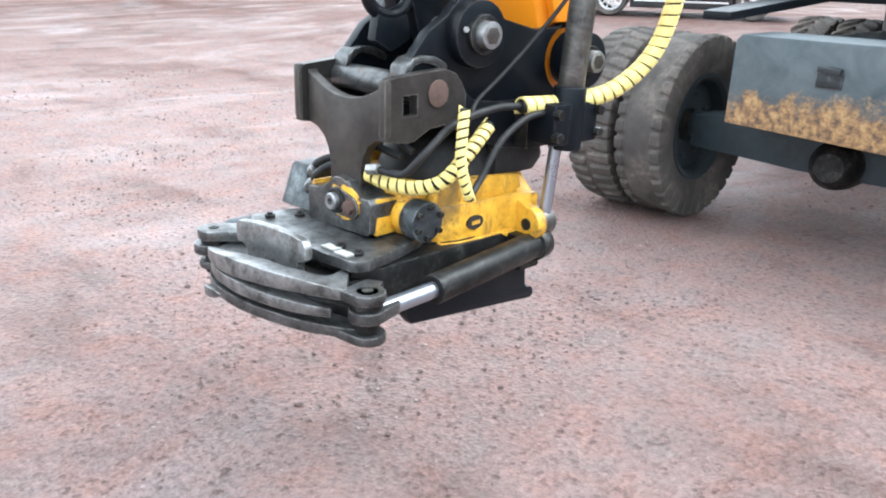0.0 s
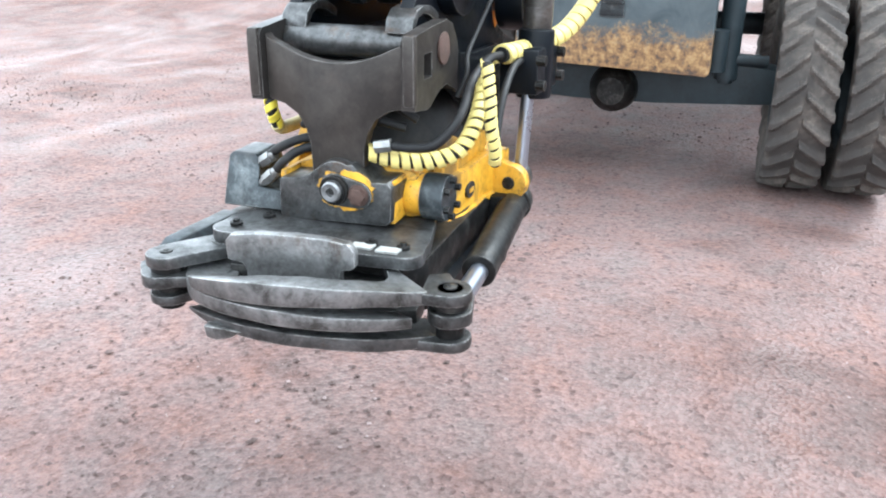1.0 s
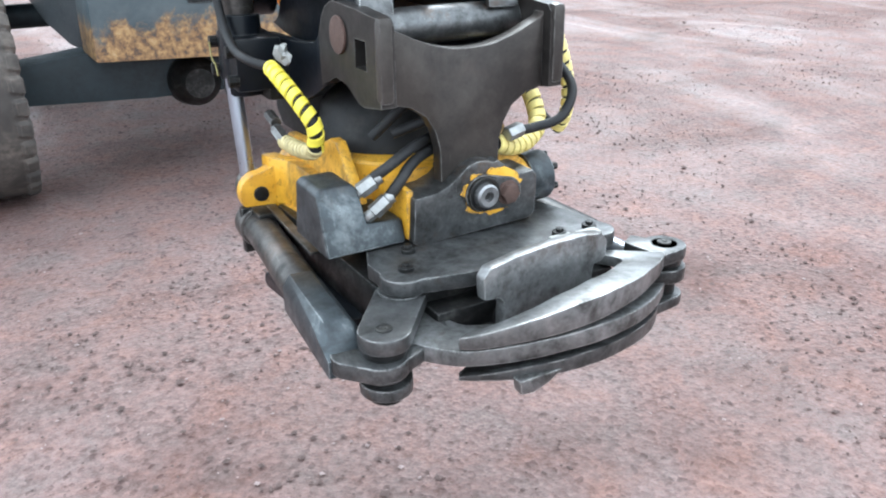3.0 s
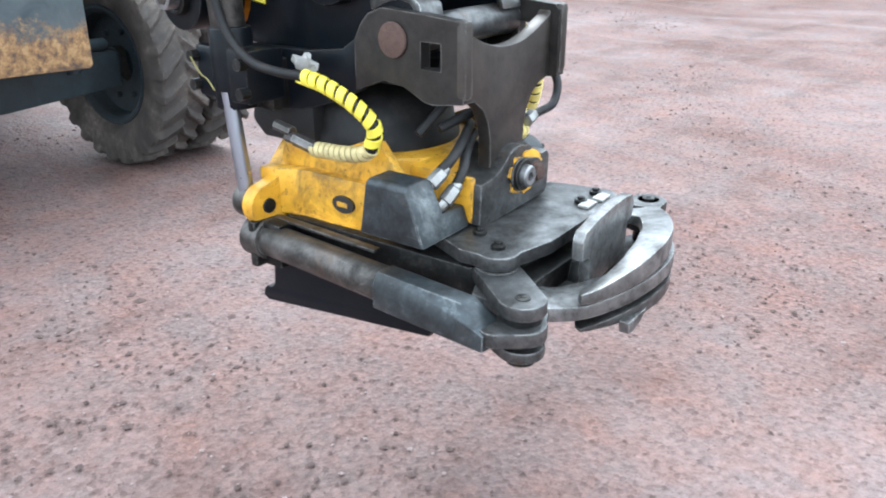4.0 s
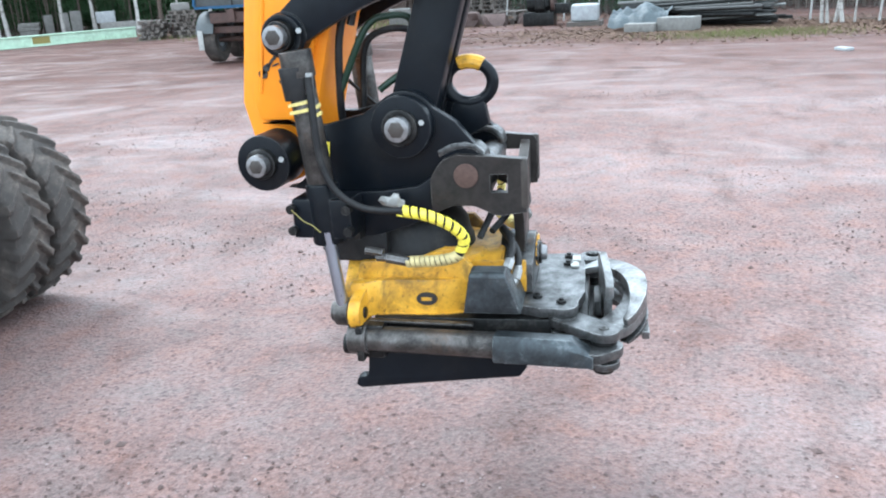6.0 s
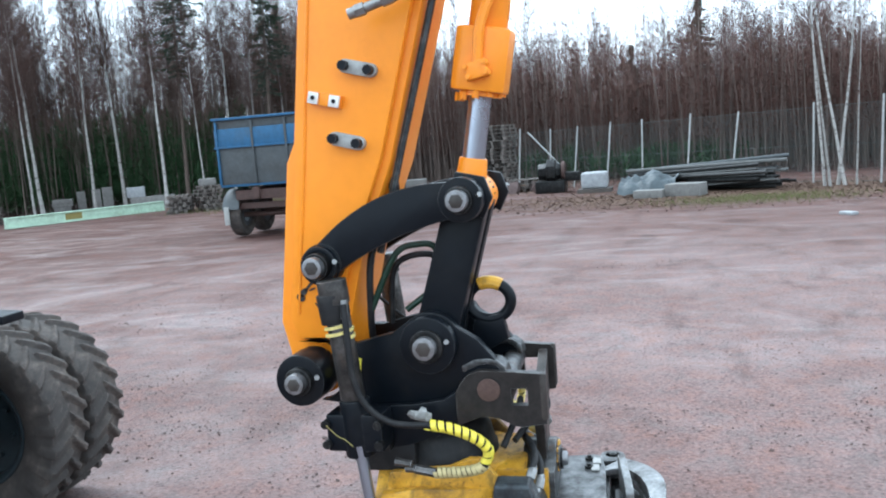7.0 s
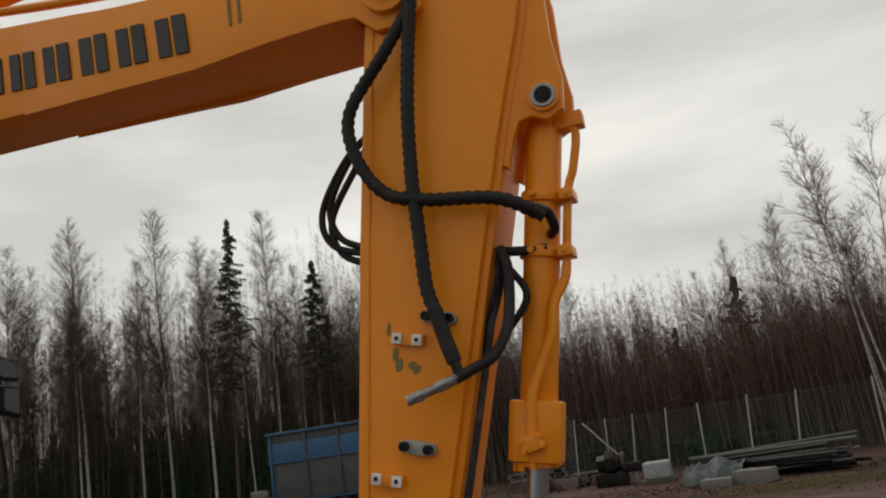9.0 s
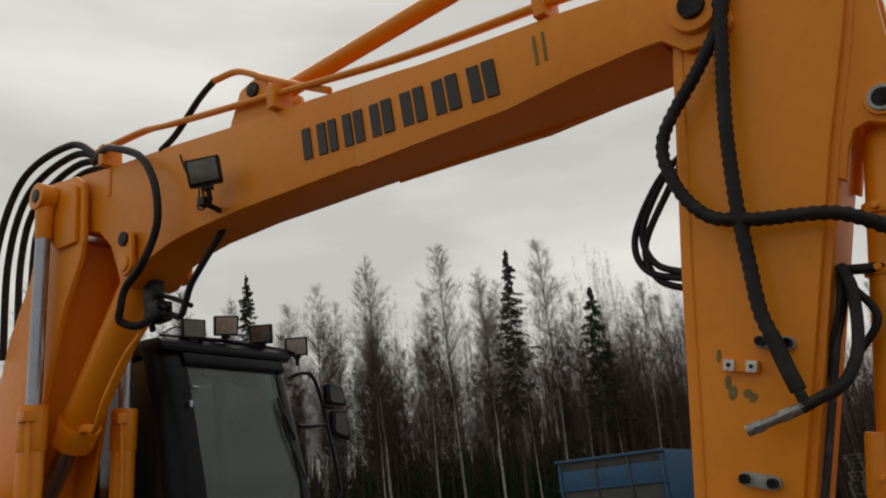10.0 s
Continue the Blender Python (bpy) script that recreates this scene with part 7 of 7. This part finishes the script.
def brush(name, mat, label, category, count, depth, h_lo, h_hi, twigs, seed, t0=0.06, t1=0.97, width=0.024, trunks=True, trunk_mat=None, bushy=False):
    """The young wood behind: thin stems with narrow crowns of fine ascending twigs; or low bushes."""
    rnd = random.Random(seed)
    v, f, tv, tf = [], [], [], []
    for _ in range(count):
        t = rnd.uniform(t0, t1)
        p = edge_at(t, 0.5 + depth * rnd.random() ** 1.2)
        tall = 1.0 + 0.24 * noise.noise((p.x * 0.11, p.y * 0.11, seed)) + 0.10 * noise.noise((p.x * 0.45, p.y * 0.45, seed)) + (0.58 if t > 0.50 else 0.0) - 1.3 * max(0.0, 0.45 - t)
        h = rnd.uniform(h_lo, h_hi) * tall
        bend = Vector((rnd.uniform(-0.35, 0.35), rnd.uniform(-0.35, 0.35), 0))
        top = Vector((p.x, p.y, h)) + bend
        if trunks:
            r = rnd.uniform(0.012, 0.036)
            o, mid = len(tv), p.lerp(top, 0.5) + Vector((rnd.uniform(-0.12, 0.12), rnd.uniform(-0.12, 0.12), 0))
            tv += [(q.x + k * r * math.cos(a), q.y + k * r * math.sin(a), q.z) for q, k in ((p, 1.0), (mid, 0.7)) for a in (0.3, 2.4, 4.5)] + [tuple(top)]
            tf += [(o + i, o + (i + 1) % 3, o + 3 + (i + 1) % 3, o + 3 + i) for i in range(3)] + [(o + 3 + i, o + 3 + (i + 1) % 3, o + 6) for i in range(3)]
        for _ in range(twigs):
            u = rnd.random() ** 0.7 if bushy else 0.22 + 0.80 * rnd.random() ** 0.75
            a = rnd.uniform(0, 6.28)
            out = 0.0 if bushy else 0.95 * rnd.random() * max(0.0, 1.0 - u) * min(1.0, h / 6)
            b = p.lerp(top, u) + Vector((math.cos(a) * out, math.sin(a) * out, rnd.uniform(0, 0.25)))
            ln = rnd.uniform(0.4, 1.3) * (1.25 - u * 0.75) if bushy else rnd.uniform(0.25, 0.80) * (1.15 - u * 0.6)
            side = rnd.uniform(0.35, 0.85)
            e = b + Vector((math.cos(a) * side, math.sin(a) * side, rnd.uniform(-0.15, 0.85))) * ln
            w = width * rnd.uniform(0.5, 1.3)
            o, turn = len(v), a + rnd.uniform(0.6, 2.4)
            v += [(b.x - w * math.cos(turn), b.y - w * math.sin(turn), b.z), (b.x + w * math.cos(turn), b.y + w * math.sin(turn), b.z + w), tuple(e)]
            f.append((o, o + 1, o + 2))
    sh = Shape()
    sh.v, sh.f = v, f
    alone(name, sh, mat, label, category, kind="stuff", angle=180)
    if trunks:
        sh = Shape()
        sh.v, sh.f = tv, tf
        alone("young_trunks", sh, trunk_mat or GREYTRUNK, "thin grey trunks of a dense young wood", "trees", kind="stuff", angle=180)


brush("brushwood", BRUSH, "dense bare red-brown brushwood behind the yard", "trees", 2800, 26.0, 5.4, 9.6, 200, 31, 0.06, 0.52, 0.0075)
brush("brushwood", GREYBRUSH, "dense bare grey-brown young wood behind the trailer", "trees", 3900, 26.0, 4.4, 9.0, 150, 36, 0.50, 0.97, 0.0095)
brush("brushwood", BRUSH, "dense bare red-brown brushwood behind the fence", "trees", 1900, 16.0, 4.4, 7.6, 190, 35, 0.06, 0.50, 0.0075)
brush("undergrowth", SHRUB, "dark green juniper undergrowth at the wood's edge", "shrubs", 2300, 7.0, 0.8, 3.2, 90, 32, 0.53, 0.97, 0.022, False, None, True)
brush("fence_growth", SHRUB, "green shrubs and dry stalks by the fence", "shrubs", 90, 3.0, 0.6, 1.5, 70, 33, 0.26, 0.36, 0.02, False, None, True)


def distant_wood():
    """The far side of the wood: close rows of dim pointed tree shapes."""
    rnd = random.Random(17)
    sh = Shape()
    for back in (31, 33.5, 36):
        for i in range(420):
            p = edge_at(0.02 + 0.96 * (i + rnd.random()) / 421, back + rnd.uniform(-1, 1))
            h = (5.0 if p.y < 12 else 7.0) * rnd.uniform(0.72, 1.18) + 1.2 * noise.noise((p.x * 0.15, p.y * 0.15, 7))
            w = rnd.uniform(0.35, 0.75)
            sh.tube([(p.x, p.y, -0.2), (p.x, p.y, h * 0.55), (p.x + rnd.uniform(-0.2, 0.2), p.y, h * 0.8), (p.x + rnd.uniform(-0.3, 0.3), p.y, h)], [w, w * 0.85, w * 0.4, 0.02], 5)
    alone("backdrop", sh, BRUSH, "dim brown depth of the wood", "wood", kind="structure", angle=180)


distant_wood()

# fence
fence = thing("wire_fence", (24.5, -1.6, 0), "grey wire-mesh fence on pale leaning posts", "fence")
FENCE = [(19.4, -7.6), (20.96, -5.62), (22.24, -4.18), (23.46, -2.33), (24.52, -1.01), (25.52, 0.49), (26.46, 1.56), (27.36, 2.77), (28.24, 3.86), (29.05, 5.12), (30.1, 6.7)]
rnd = random.Random(9)
for i, (x, y) in enumerate(FENCE):
    lean = rnd.uniform(0.06, 0.30)
    part("post", Shape().rod((x - lean * 0.2, y + lean, 0), (x, y, 2.2 + rnd.uniform(-0.06, 0.08)), 0.028, n=8), GALV, fence, "pale galvanised post")
part("brace", Shape().rod((28.85, 4.8, 2.1), (28.4, 3.6, 0.8), 0.03, n=8), GALV, fence, "slanting brace")
net = Shape()
for (x0, y0), (x1, y1) in zip(FENCE, FENCE[1:]):
    a, b = Vector((x0, y0, 0)), Vector((x1, y1, 0))
    n = int((b - a).length / 0.085)
    d = (b - a) / n
    k = int(2.0 / d.length)
    for i in range(-k, n):
        for sgn in (0, 1):
            i0, i1 = (i, i + k) if sgn == 0 else (i + k, i)
            z0, z1 = 0.05, 2.08
            c0, c1 = max(0, min(n, i0)), max(0, min(n, i1))
            if i1 == i0 or c0 == c1:
                continue
            za, zb = z0 + (z1 - z0) * (c0 - i0) / (i1 - i0), z0 + (z1 - z0) * (c1 - i0) / (i1 - i0)
            p, q, w = a + d * c0 + Vector((0, 0, za)), a + d * c1 + Vector((0, 0, zb)), Vector((0, 0, 0.0028))
            net.add([p - w, p + w, q + w, q - w], [(0, 1, 2, 3)])
    for z in (0.06, 1.05, 2.08):
        net.tube([a + Vector((0, 0, z)), b + Vector((0, 0, z))], 0.006, 4)
part("mesh_net", net, WIRE, fence, "grey wire netting", angle=180)


# ---- things along the edge of the yard ----
def trailer():
    T = pose(15.0, 9.9, 0.02, 0, 0, 4) @ Matrix.Scale(1.03, 4)
    ob = thing("tipping_trailer", (16, 8, 0), "blue steel tipping trailer with a dirty grey tailgate", "trailer")
    P = lambda n, sh, m, lab="", bv=0.01, par=None: part(n, sh, m, par or ob, lab, bv)
    box_ = P("body", Shape().box((2.6, -0.03, 1.98), (5.2, 0.06, 1.5), T).box((2.6, -2.52, 1.98), (5.2, 0.06, 1.5), T).box((5.2, -1.27, 1.98), (0.06, 2.5, 1.5), T).box((2.6, -1.27, 1.22), (5.2, 2.5, 0.08), T), BLUE, "blue tipping body")
    gate = P("tailgate", Shape().box((0.0, -1.27, 1.66), (0.05, 2.46, 0.84), T), TAILGATE, "dirty blue-grey tailgate")
    P("top_board", Shape().box((-0.01, -1.27, 2.30), (0.07, 2.54, 0.40), T), BLUE, "blue top board", 0.01)
    P("mesh_board", Shape().box((0.01, -1.27, 2.60), (0.03, 2.46, 0.20), T), TAILGATE, "dull grey strip under the top rail", 0.006)
    P("top_rail", Shape().box((-0.03, -1.27, 2.72), (0.11, 2.60, 0.055), T).box((-0.03, -1.27, 2.08), (0.09, 2.58, 0.04), T), BLUE, "blue rail", 0.008)
    for y in (-0.06, -0.92, -1.72, -2.48):
        P("tailgate_post", Shape().box((-0.05, y, 1.95), (0.05, 0.05, 1.4), T), BLUE if y in (-0.06, -2.48) else TAILGATE, "", 0.006, gate)
    P("frame", Shape().box((2.4, -0.85, 1.02), (4.8, 0.16, 0.26), T).box((2.4, -1.70, 1.02), (4.8, 0.16, 0.26), T).box((0.15, -1.27, 0.98), (0.14, 1.9, 0.22), T).box((0.25, -1.27, 0.72), (0.10, 2.2, 0.14), T), RUSTFRAME, "rusty red underframe")
    for x in (0.62, 1.80):
        P("axle", Shape().rod((x, -0.2, 0.5), (x, -2.35, 0.5), 0.06, m=T), RUSTFRAME, "", 0)
        for y in (-0.17, -2.38):
            wh = P("wheel", Shape().lathe([(0.16, -0.12), (0.26, -0.12), (0.27, 0.12), (0.16, 0.12)], (x, y, 0.5), "y", 24, T), TAILGATE, "", 0)
            P("tyre", Shape().lathe([(0.27, -0.13), (0.44, -0.15), (0.49, -0.11), (0.50, 0), (0.49, 0.11), (0.44, 0.15), (0.27, 0.13)], (x, y, 0.5), "y", 32, T), RUBBER, "", 0, wh)
    for y in (-0.17, -2.36):
        P("mudguard", Shape().prism(arc((0.62, 0.5), 0.62, 15, 165, 10) + arc((0.62, 0.5), 0.59, 165, 15, 10), y - 0.2, y + 0.2, "y", T), TAILGATE, "", 0)
        P("mud_flap", Shape().box((0.02, y + 0.10, 0.52), (0.02, 0.12, 0.42), T), CLAMP if y > -1 else HOSE, "grey mud flap", 0.004)
        P("tail_lamp", Shape().box((0.17, y - 0.05, 0.80), (0.05, 0.30, 0.12), T), RUSTBOLT, "dull red tail lamp", 0.008)
    P("drawbar", Shape().box((5.9, -1.27, 0.85), (1.6, 0.12, 0.14), T), RUSTFRAME)
    P("support_leg", Shape().box((5.6, -1.27, 0.40), (0.10, 0.10, 0.80), T), RUSTFRAME)


trailer()


def pallet(m):
    ob = thing("pallet", (0, 0, 0), "weathered grey wooden pallet in a stack", "pallet", "stacked pallets")
    for y in (-0.35, -0.18, 0.0, 0.18, 0.35):
        part("top_board", Shape().box((0, y, 0.133), (1.2, 0.10, 0.022)), WOOD, ob)
    for x in (-0.54, 0, 0.54):
        part("cross_board", Shape().box((x, 0, 0.111), (0.14, 0.8, 0.022)), WOOD, ob)
        part("bottom_board", Shape().box((x, 0, 0.011), (0.12, 0.8, 0.022)), WOOD, ob)
        for y in (-0.34, 0, 0.34):
            part("block", Shape().box((x, y, 0.061), (0.12, 0.10, 0.078)), WOOD, ob)
    ob.matrix_basis = m
    return ob


rnd = random.Random(12)
first = pallet(pose(29.81, 6.13, 0, 0, 0, 62))
for k in range(1, 17):
    copy_thing(first, pose(29.81 + rnd.uniform(-0.06, 0.06), 6.13 + rnd.uniform(-0.08, 0.08), 0.146 * k, 0, 0, 62 + rnd.uniform(-5, 5)))
for (x, y, yaw), n in (((29.09, 7.2, 75), 4), ((26.75, 18.75, 30), 5), ((27.35, 17.75, 48), 7), ((27.9, 19.3, 20), 4), ((26.1, 27.5, 40), 12), ((25.2, 28.6, 48), 8), ((26.99, 4.55, 80), 3)):
    for k in range(n):
        copy_thing(first, pose(x + rnd.uniform(-0.08, 0.08), y + rnd.uniform(-0.08, 0.08), 0.146 * k, 0, 0, yaw + rnd.uniform(-7, 7)))


def slab(name, c, size, yaw, mat, label, category, group="", pitch=0, bevel=0.02):
    return alone(name, Shape().box((0, 0, size[2] / 2), size, pose(*c, pitch, 0, yaw)), mat, label, category, group, bevel=bevel)


a, b = Vector((23.3, 24.1, 0)), Vector((29.5, 21.4, 0))
beam = thing("steel_beam", (26.4, 22.7, 0), "long pale green painted beam lying on the gravel", "beam")
yaw = math.degrees(math.atan2(b.y - a.y, b.x - a.x))
bm_ = pose(*((a + b) / 2), 0, 0, yaw)
part("web", Shape().box((0, 0, 0.22), ((b - a).length, 0.24, 0.34), bm_), MINT, beam, "", 0.012)
part("flange", Shape().box((0, 0, 0.40), ((b - a).length, 0.34, 0.04), bm_), MINT, beam, "", 0.008)
part("flange", Shape().box((0, 0, 0.03), ((b - a).length, 0.34, 0.06), bm_), MINT, beam, "", 0.008)
part("rubbed_patch", Shape().box((-0.75, -0.123, 0.22), (0.7, 0.006, 0.26), bm_), OLIVE, beam, "dull rubbed patch")
slab("concrete_block", (32.6, 29.3, 0), (1.30, 0.80, 0.36), 40, CONCRETE, "low grey concrete block under slabs", "block", "concrete blocks")
slab("concrete_slab", (32.6, 29.3, 0.36), (1.40, 0.95, 0.18), 42, CONCRETE, "grey concrete slab resting on a block", "slab", "concrete slabs")
slab("concrete_slab", (32.65, 29.25, 0.54), (1.48, 0.90, 0.16), 37, CONCRETE, "grey concrete slab resting on a block", "slab", "concrete slabs")
for x, y, w_, h in ((33.15, 28.55, 0.40, 1.02), (33.6, 28.0, 0.42, 1.08), (33.95, 27.6, 0.50, 1.14)):
    slab("concrete_post", (x, y, 0), (w_, 0.32, h), -50, CONCRETE, "short pale concrete post standing upright", "post", "concrete posts")
slab("low_wall", (33.6, 24.7, 0), (2.1, 0.75, 0.55), -57, CONCRETE, "low grey concrete wall piece", "wall")
slab("metal_crate", (33.2, 25.35, 0.55), (0.85, 0.70, 0.50), -57, SACK, "pale blue-grey crate standing on a low wall", "crate")
slab("stone_slab", (27.35, 17.75, 1.022), (0.85, 0.60, 0.28), 40, CONCRETE, "pale stone slab lying on stacked pallets", "slab", bevel=0.06)
slab("concrete_block", (28.94, 9.39, 0), (0.95, 0.80, 0.62), 15, CONCRETE, "grey concrete block with a mossy top", "block", "concrete blocks")
slab("leaning_board", (30.61, 11.79, 0.25), (0.26, 0.86, 1.1), 20, CONCRETE, "pale grey board leaning upright", "board", pitch=6)
slab("concrete_block", (20.48, -0.72, 0), (0.95, 0.62, 0.34), 68, CONCRETE, "grey concrete block beside the pipe pile", "block", "concrete blocks")
slab("concrete_block", (20.46, 0.22, 0), (0.78, 0.60, 0.22), 80, CONCRETE, "low grey concrete block beside the pipe pile", "block", "concrete blocks")
for i, (x, y, s) in enumerate(((26.61, 6.17, 0.5), (26.26, 5.18, 0.42), (26.87, 4.22, 0.36), (27.7, 7.07, 0.46))):
    sh = Shape()
    r2 = random.Random(i)
    bmx = bmesh.new()
    bmesh.ops.create_icosphere(bmx, subdivisions=2, radius=s)
    sh.v = [tuple(Vector((max(-0.75 * s, min(0.8 * s, q.co.x)) * 1.5, max(-0.7 * s, min(0.7 * s, q.co.y)) * 1.2, max(-0.7 * s, min(0.55 * s, q.co.z)) * 0.85)) * (1 + 0.42 * noise.noise(q.co * 2.8 + Vector((i * 9, 0, 0)))) + Vector((x, y, s * 0.42))) for q in bmx.verts]
    sh.f = [tuple(q.index for q in p.verts) for p in bmx.faces]
    bmx.free()
    alone("boulder", sh, STONE, "rough grey stone at the yard's edge", "stone", "stones by the fence", angle=30)
sk = thing("bulk_sack", (24.4, 2.0, 0), "white bulk sack on a grey pallet", "sack")
part("sack_body", Shape().box((24.4, 2.0, 0.38), (0.80, 0.82, 0.52), pose(0, 0, 0)), SACK, sk, "", 0.10, segments=3)
part("base", Shape().box((24.4, 2.0, 0.06), (1.1, 1.05, 0.12)), WOOD, sk)
mach = thing("old_gearbox", (25.36, 3.54, 0), "dark rusty machine gearbox lying on stones", "machine part")
part("casing", Shape().lathe([(0.001, -0.35), (0.24, -0.35), (0.30, -0.2), (0.42, -0.18), (0.42, 0.10), (0.30, 0.14), (0.26, 0.4), (0.001, 0.4)], (25.36, 3.54, 0.70), "y", 7), DARK, mach, "", 0.01)
part("flange", Shape().collar((25.35, 3.05, 0.72), (25.35, 3.16, 0.72), 0.15, 0.30, 20), RUSTFRAME, mach)
part("stand", Shape().box((25.36, 3.54, 0.2), (0.84, 0.98, 0.40)).box((25.55, 2.9, 0.5), (0.52, 0.64, 0.3), pose(0, 0, 0)), DARK, mach, "", 0.02)

# tarpaulin-covered pipe pile
pile = thing("pipe_pile", (22.08, -0.93, 0), "pile of grey pipes and boards half under a tarpaulin", "pile")
rnd = random.Random(5)
for k in range(34):
    low_ = k < 22
    y0, z0 = rnd.uniform(-0.65, 0.55), (0.08 + rnd.random() * 0.40 if low_ else 0.50 + rnd.random() * 0.16)
    m = pose(21.95, -1.25, 0, 0, 0, -112 + rnd.uniform(-6, 6))
    L = rnd.uniform(2.0, 3.2) if low_ else rnd.uniform(3.2, 4.6)
    s = rnd.uniform(0.3, 0.8) if low_ else rnd.uniform(-0.4, 0.1)
    if k % 4:
        part("pipe", Shape().rod((s - L / 2, y0, z0), (s + L / 2, y0 + rnd.uniform(-0.1, 0.1), z0 + (rnd.uniform(-0.05, 0.10) if low_ else rnd.uniform(0.08, 0.24))), rnd.uniform(0.03, 0.055), n=10, m=m), (LETTER if k % 3 else DARK) if low_ else DIRTYGREY if k == 33 else TAILGATE if k % 3 else LETTER, pile)
    else:
        part("board", Shape().box((s, y0, z0), (L, 0.16, 0.04), m @ pose(0, 0, 0, rnd.uniform(-14, 14), rnd.uniform(-3, 3), 0)), DIRTYGREY if low_ else TAILGATE, pile)
n = 24
tv, tf = [], []
m = pose(21.45, 0.22, 0, 0, 0, -100)
for j in range(n):
    for i in range(n):
        u, v_ = (i / (n - 1) - 0.5) * 1.5, (j / (n - 1) - 0.5) * 1.7
        h = 0.60 * max(0.0, 1 - (abs(v_) / 0.92) ** 2.4) * (1 - 0.25 * abs(u)) + 0.22 * noise.noise((u * 2.2, v_ * 2.2, 3)) + 0.13 * noise.noise((u * 6, v_ * 6, 5))
        tv.append(tuple(m @ Vector((u, v_, max(h, 0.015)))))
tf = [(j * n + i, j * n + i + 1, (j + 1) * n + i + 1, (j + 1) * n + i) for j in range(n - 1) for i in range(n - 1)]
sh = Shape()
sh.v, sh.f = tv, tf
part("tarpaulin", sh, TARP, pile, "crumpled blue-grey tarpaulin", angle=180)


def leaves(name, mat, label, category, count, c, rx, ry, size, seed, upright=False):
    rnd = random.Random(seed)
    v, f = [], []
    for _ in range(count):
        q, a = 0.62 * math.sqrt(-math.log(1 - 0.985 * rnd.random())), rnd.uniform(0, 6.28)
        p = Vector((c[0] + rx * q * math.cos(a), c[1] + ry * q * math.sin(a), 0.012))
        d, s = rnd.uniform(0, 6.28), size * rnd.uniform(0.6, 1.5)
        u = Vector((math.cos(d), math.sin(d), rnd.uniform(-0.1, 0.35))) * s
        w = Vector((-math.sin(d), math.cos(d), rnd.uniform(-0.1, 0.35))) * s * 0.6
        o = len(v)
        if upright:
            v += [tuple(p - w * 0.15), tuple(p + w * 0.15), tuple(p + Vector((u.x * 0.3, u.y * 0.3, s * 1.6)))]
            f.append((o, o + 1, o + 2))
        else:
            v += [tuple(p - u), tuple(p - w), tuple(p + u), tuple(p + w)]
            f.append((o, o + 1, o + 2, o + 3))
    sh = Shape()
    sh.v, sh.f = v, f
    alone(name, sh, mat, label, category, kind="stuff", angle=180)


leaves("leaf_litter", LITTER, "dry brown leaves scattered along the yard's edge", "leaves", 26000, (20.6, -2.2), 3.6, 7.0, 0.042, 41)
leaves("leaf_litter", LITTER, "dry brown leaves under the trees", "leaves", 7000, (29.2, 7.2), 5.5, 9.0, 0.06, 42)
leaves("grass_tufts", GRASS, "short green grass at the yard's edge", "grass", 3500, (18.2, -2.3), 1.6, 2.6, 0.04, 43, True)
leaves("grass_tufts", GRASS, "short green and dry grass by the stacks", "grass", 4000, (28.82, 13.81), 4.0, 8.0, 0.08, 44, True)
slab("white_scrap", (13.8, -3.41, 0), (0.32, 0.16, 0.06), 30, SACK, "small white scrap lying on the gravel", "scrap", bevel=0.02)


# ---- parked car ----
def car():
    A_, B_ = Vector((-8.95, 12.2, 0.43)), Vector((-6.80, 13.75, 0.43))
    d = (B_ - A_).normalized()
    yaw = math.degrees(math.atan2(d.y, d.x))
    T = Matrix.Translation(A_) @ pose(0, 0, 0, 0, 0, yaw)
    ob = thing("parked_car", tuple(A_), "black parked estate car with silver alloy wheels", "car")
    out = [(-0.85, 0.30), (-0.42, 0.22)] + arc((0, 0.32), 0.38, 195, -15, 10) + [(0.5, 0.20), (2.15, 0.20)] + arc((2.66, 0.32), 0.38, 195, -15, 10) + [(3.15, 0.24), (3.62, 0.32), (3.68, 0.72), (3.40, 0.86), (2.55, 0.98), (-0.70, 0.98), (-0.88, 0.80)]
    part("body", Shape().prism(out, 0.02, 1.74, "y", T), CARPAINT, ob, "", 0.04)
    part("cabin", Shape().prism([(-0.75, 0.96), (-0.55, 1.40), (0.2, 1.47), (1.3, 1.44), (2.25, 1.0)], 0.16, 1.60, "y", T), GLASSDARK, ob, "dark side glass", 0.05)
    part("sill_trim", Shape().box((1.33, 0.005, 0.30), (1.75, 0.03, 0.035), T), ALLOY, ob, "bright sill strip", 0.006)
    part("sill", Shape().box((1.33, 0.03, 0.22), (1.9, 0.06, 0.10), T), HOSE, ob, "", 0.02)
    for x in (0, 2.66):
        for y, s in ((0.10, -1), (1.62, 1)):
            wh = part("wheel", Shape().collar((x, y - 0.09, 0.33), (x, y + 0.09, 0.33), 0.20, 0.235, 30, T).rod((x, y + s * 0.05, 0.33), (x, y + s * 0.08, 0.33), 0.06, n=16, m=T), ALLOY, ob, "silver alloy wheel", 0.004)
            for k in range(10):
                a = 2 * math.pi * k / 10
                part("spoke", Shape().box((0.13, 0, 0), (0.16, 0.03, 0.026), T @ pose(x, y + s * 0.06, 0.33) @ pose(0, 0, 0, 0, math.degrees(a), 0)), ALLOY, wh)
            part("tyre", Shape().lathe([(0.235, -0.10), (0.31, -0.11), (0.33, -0.08), (0.33, 0.08), (0.31, 0.11), (0.235, 0.10)], (x, y, 0.33), "y", 32, T), RUBBER, wh)


car()
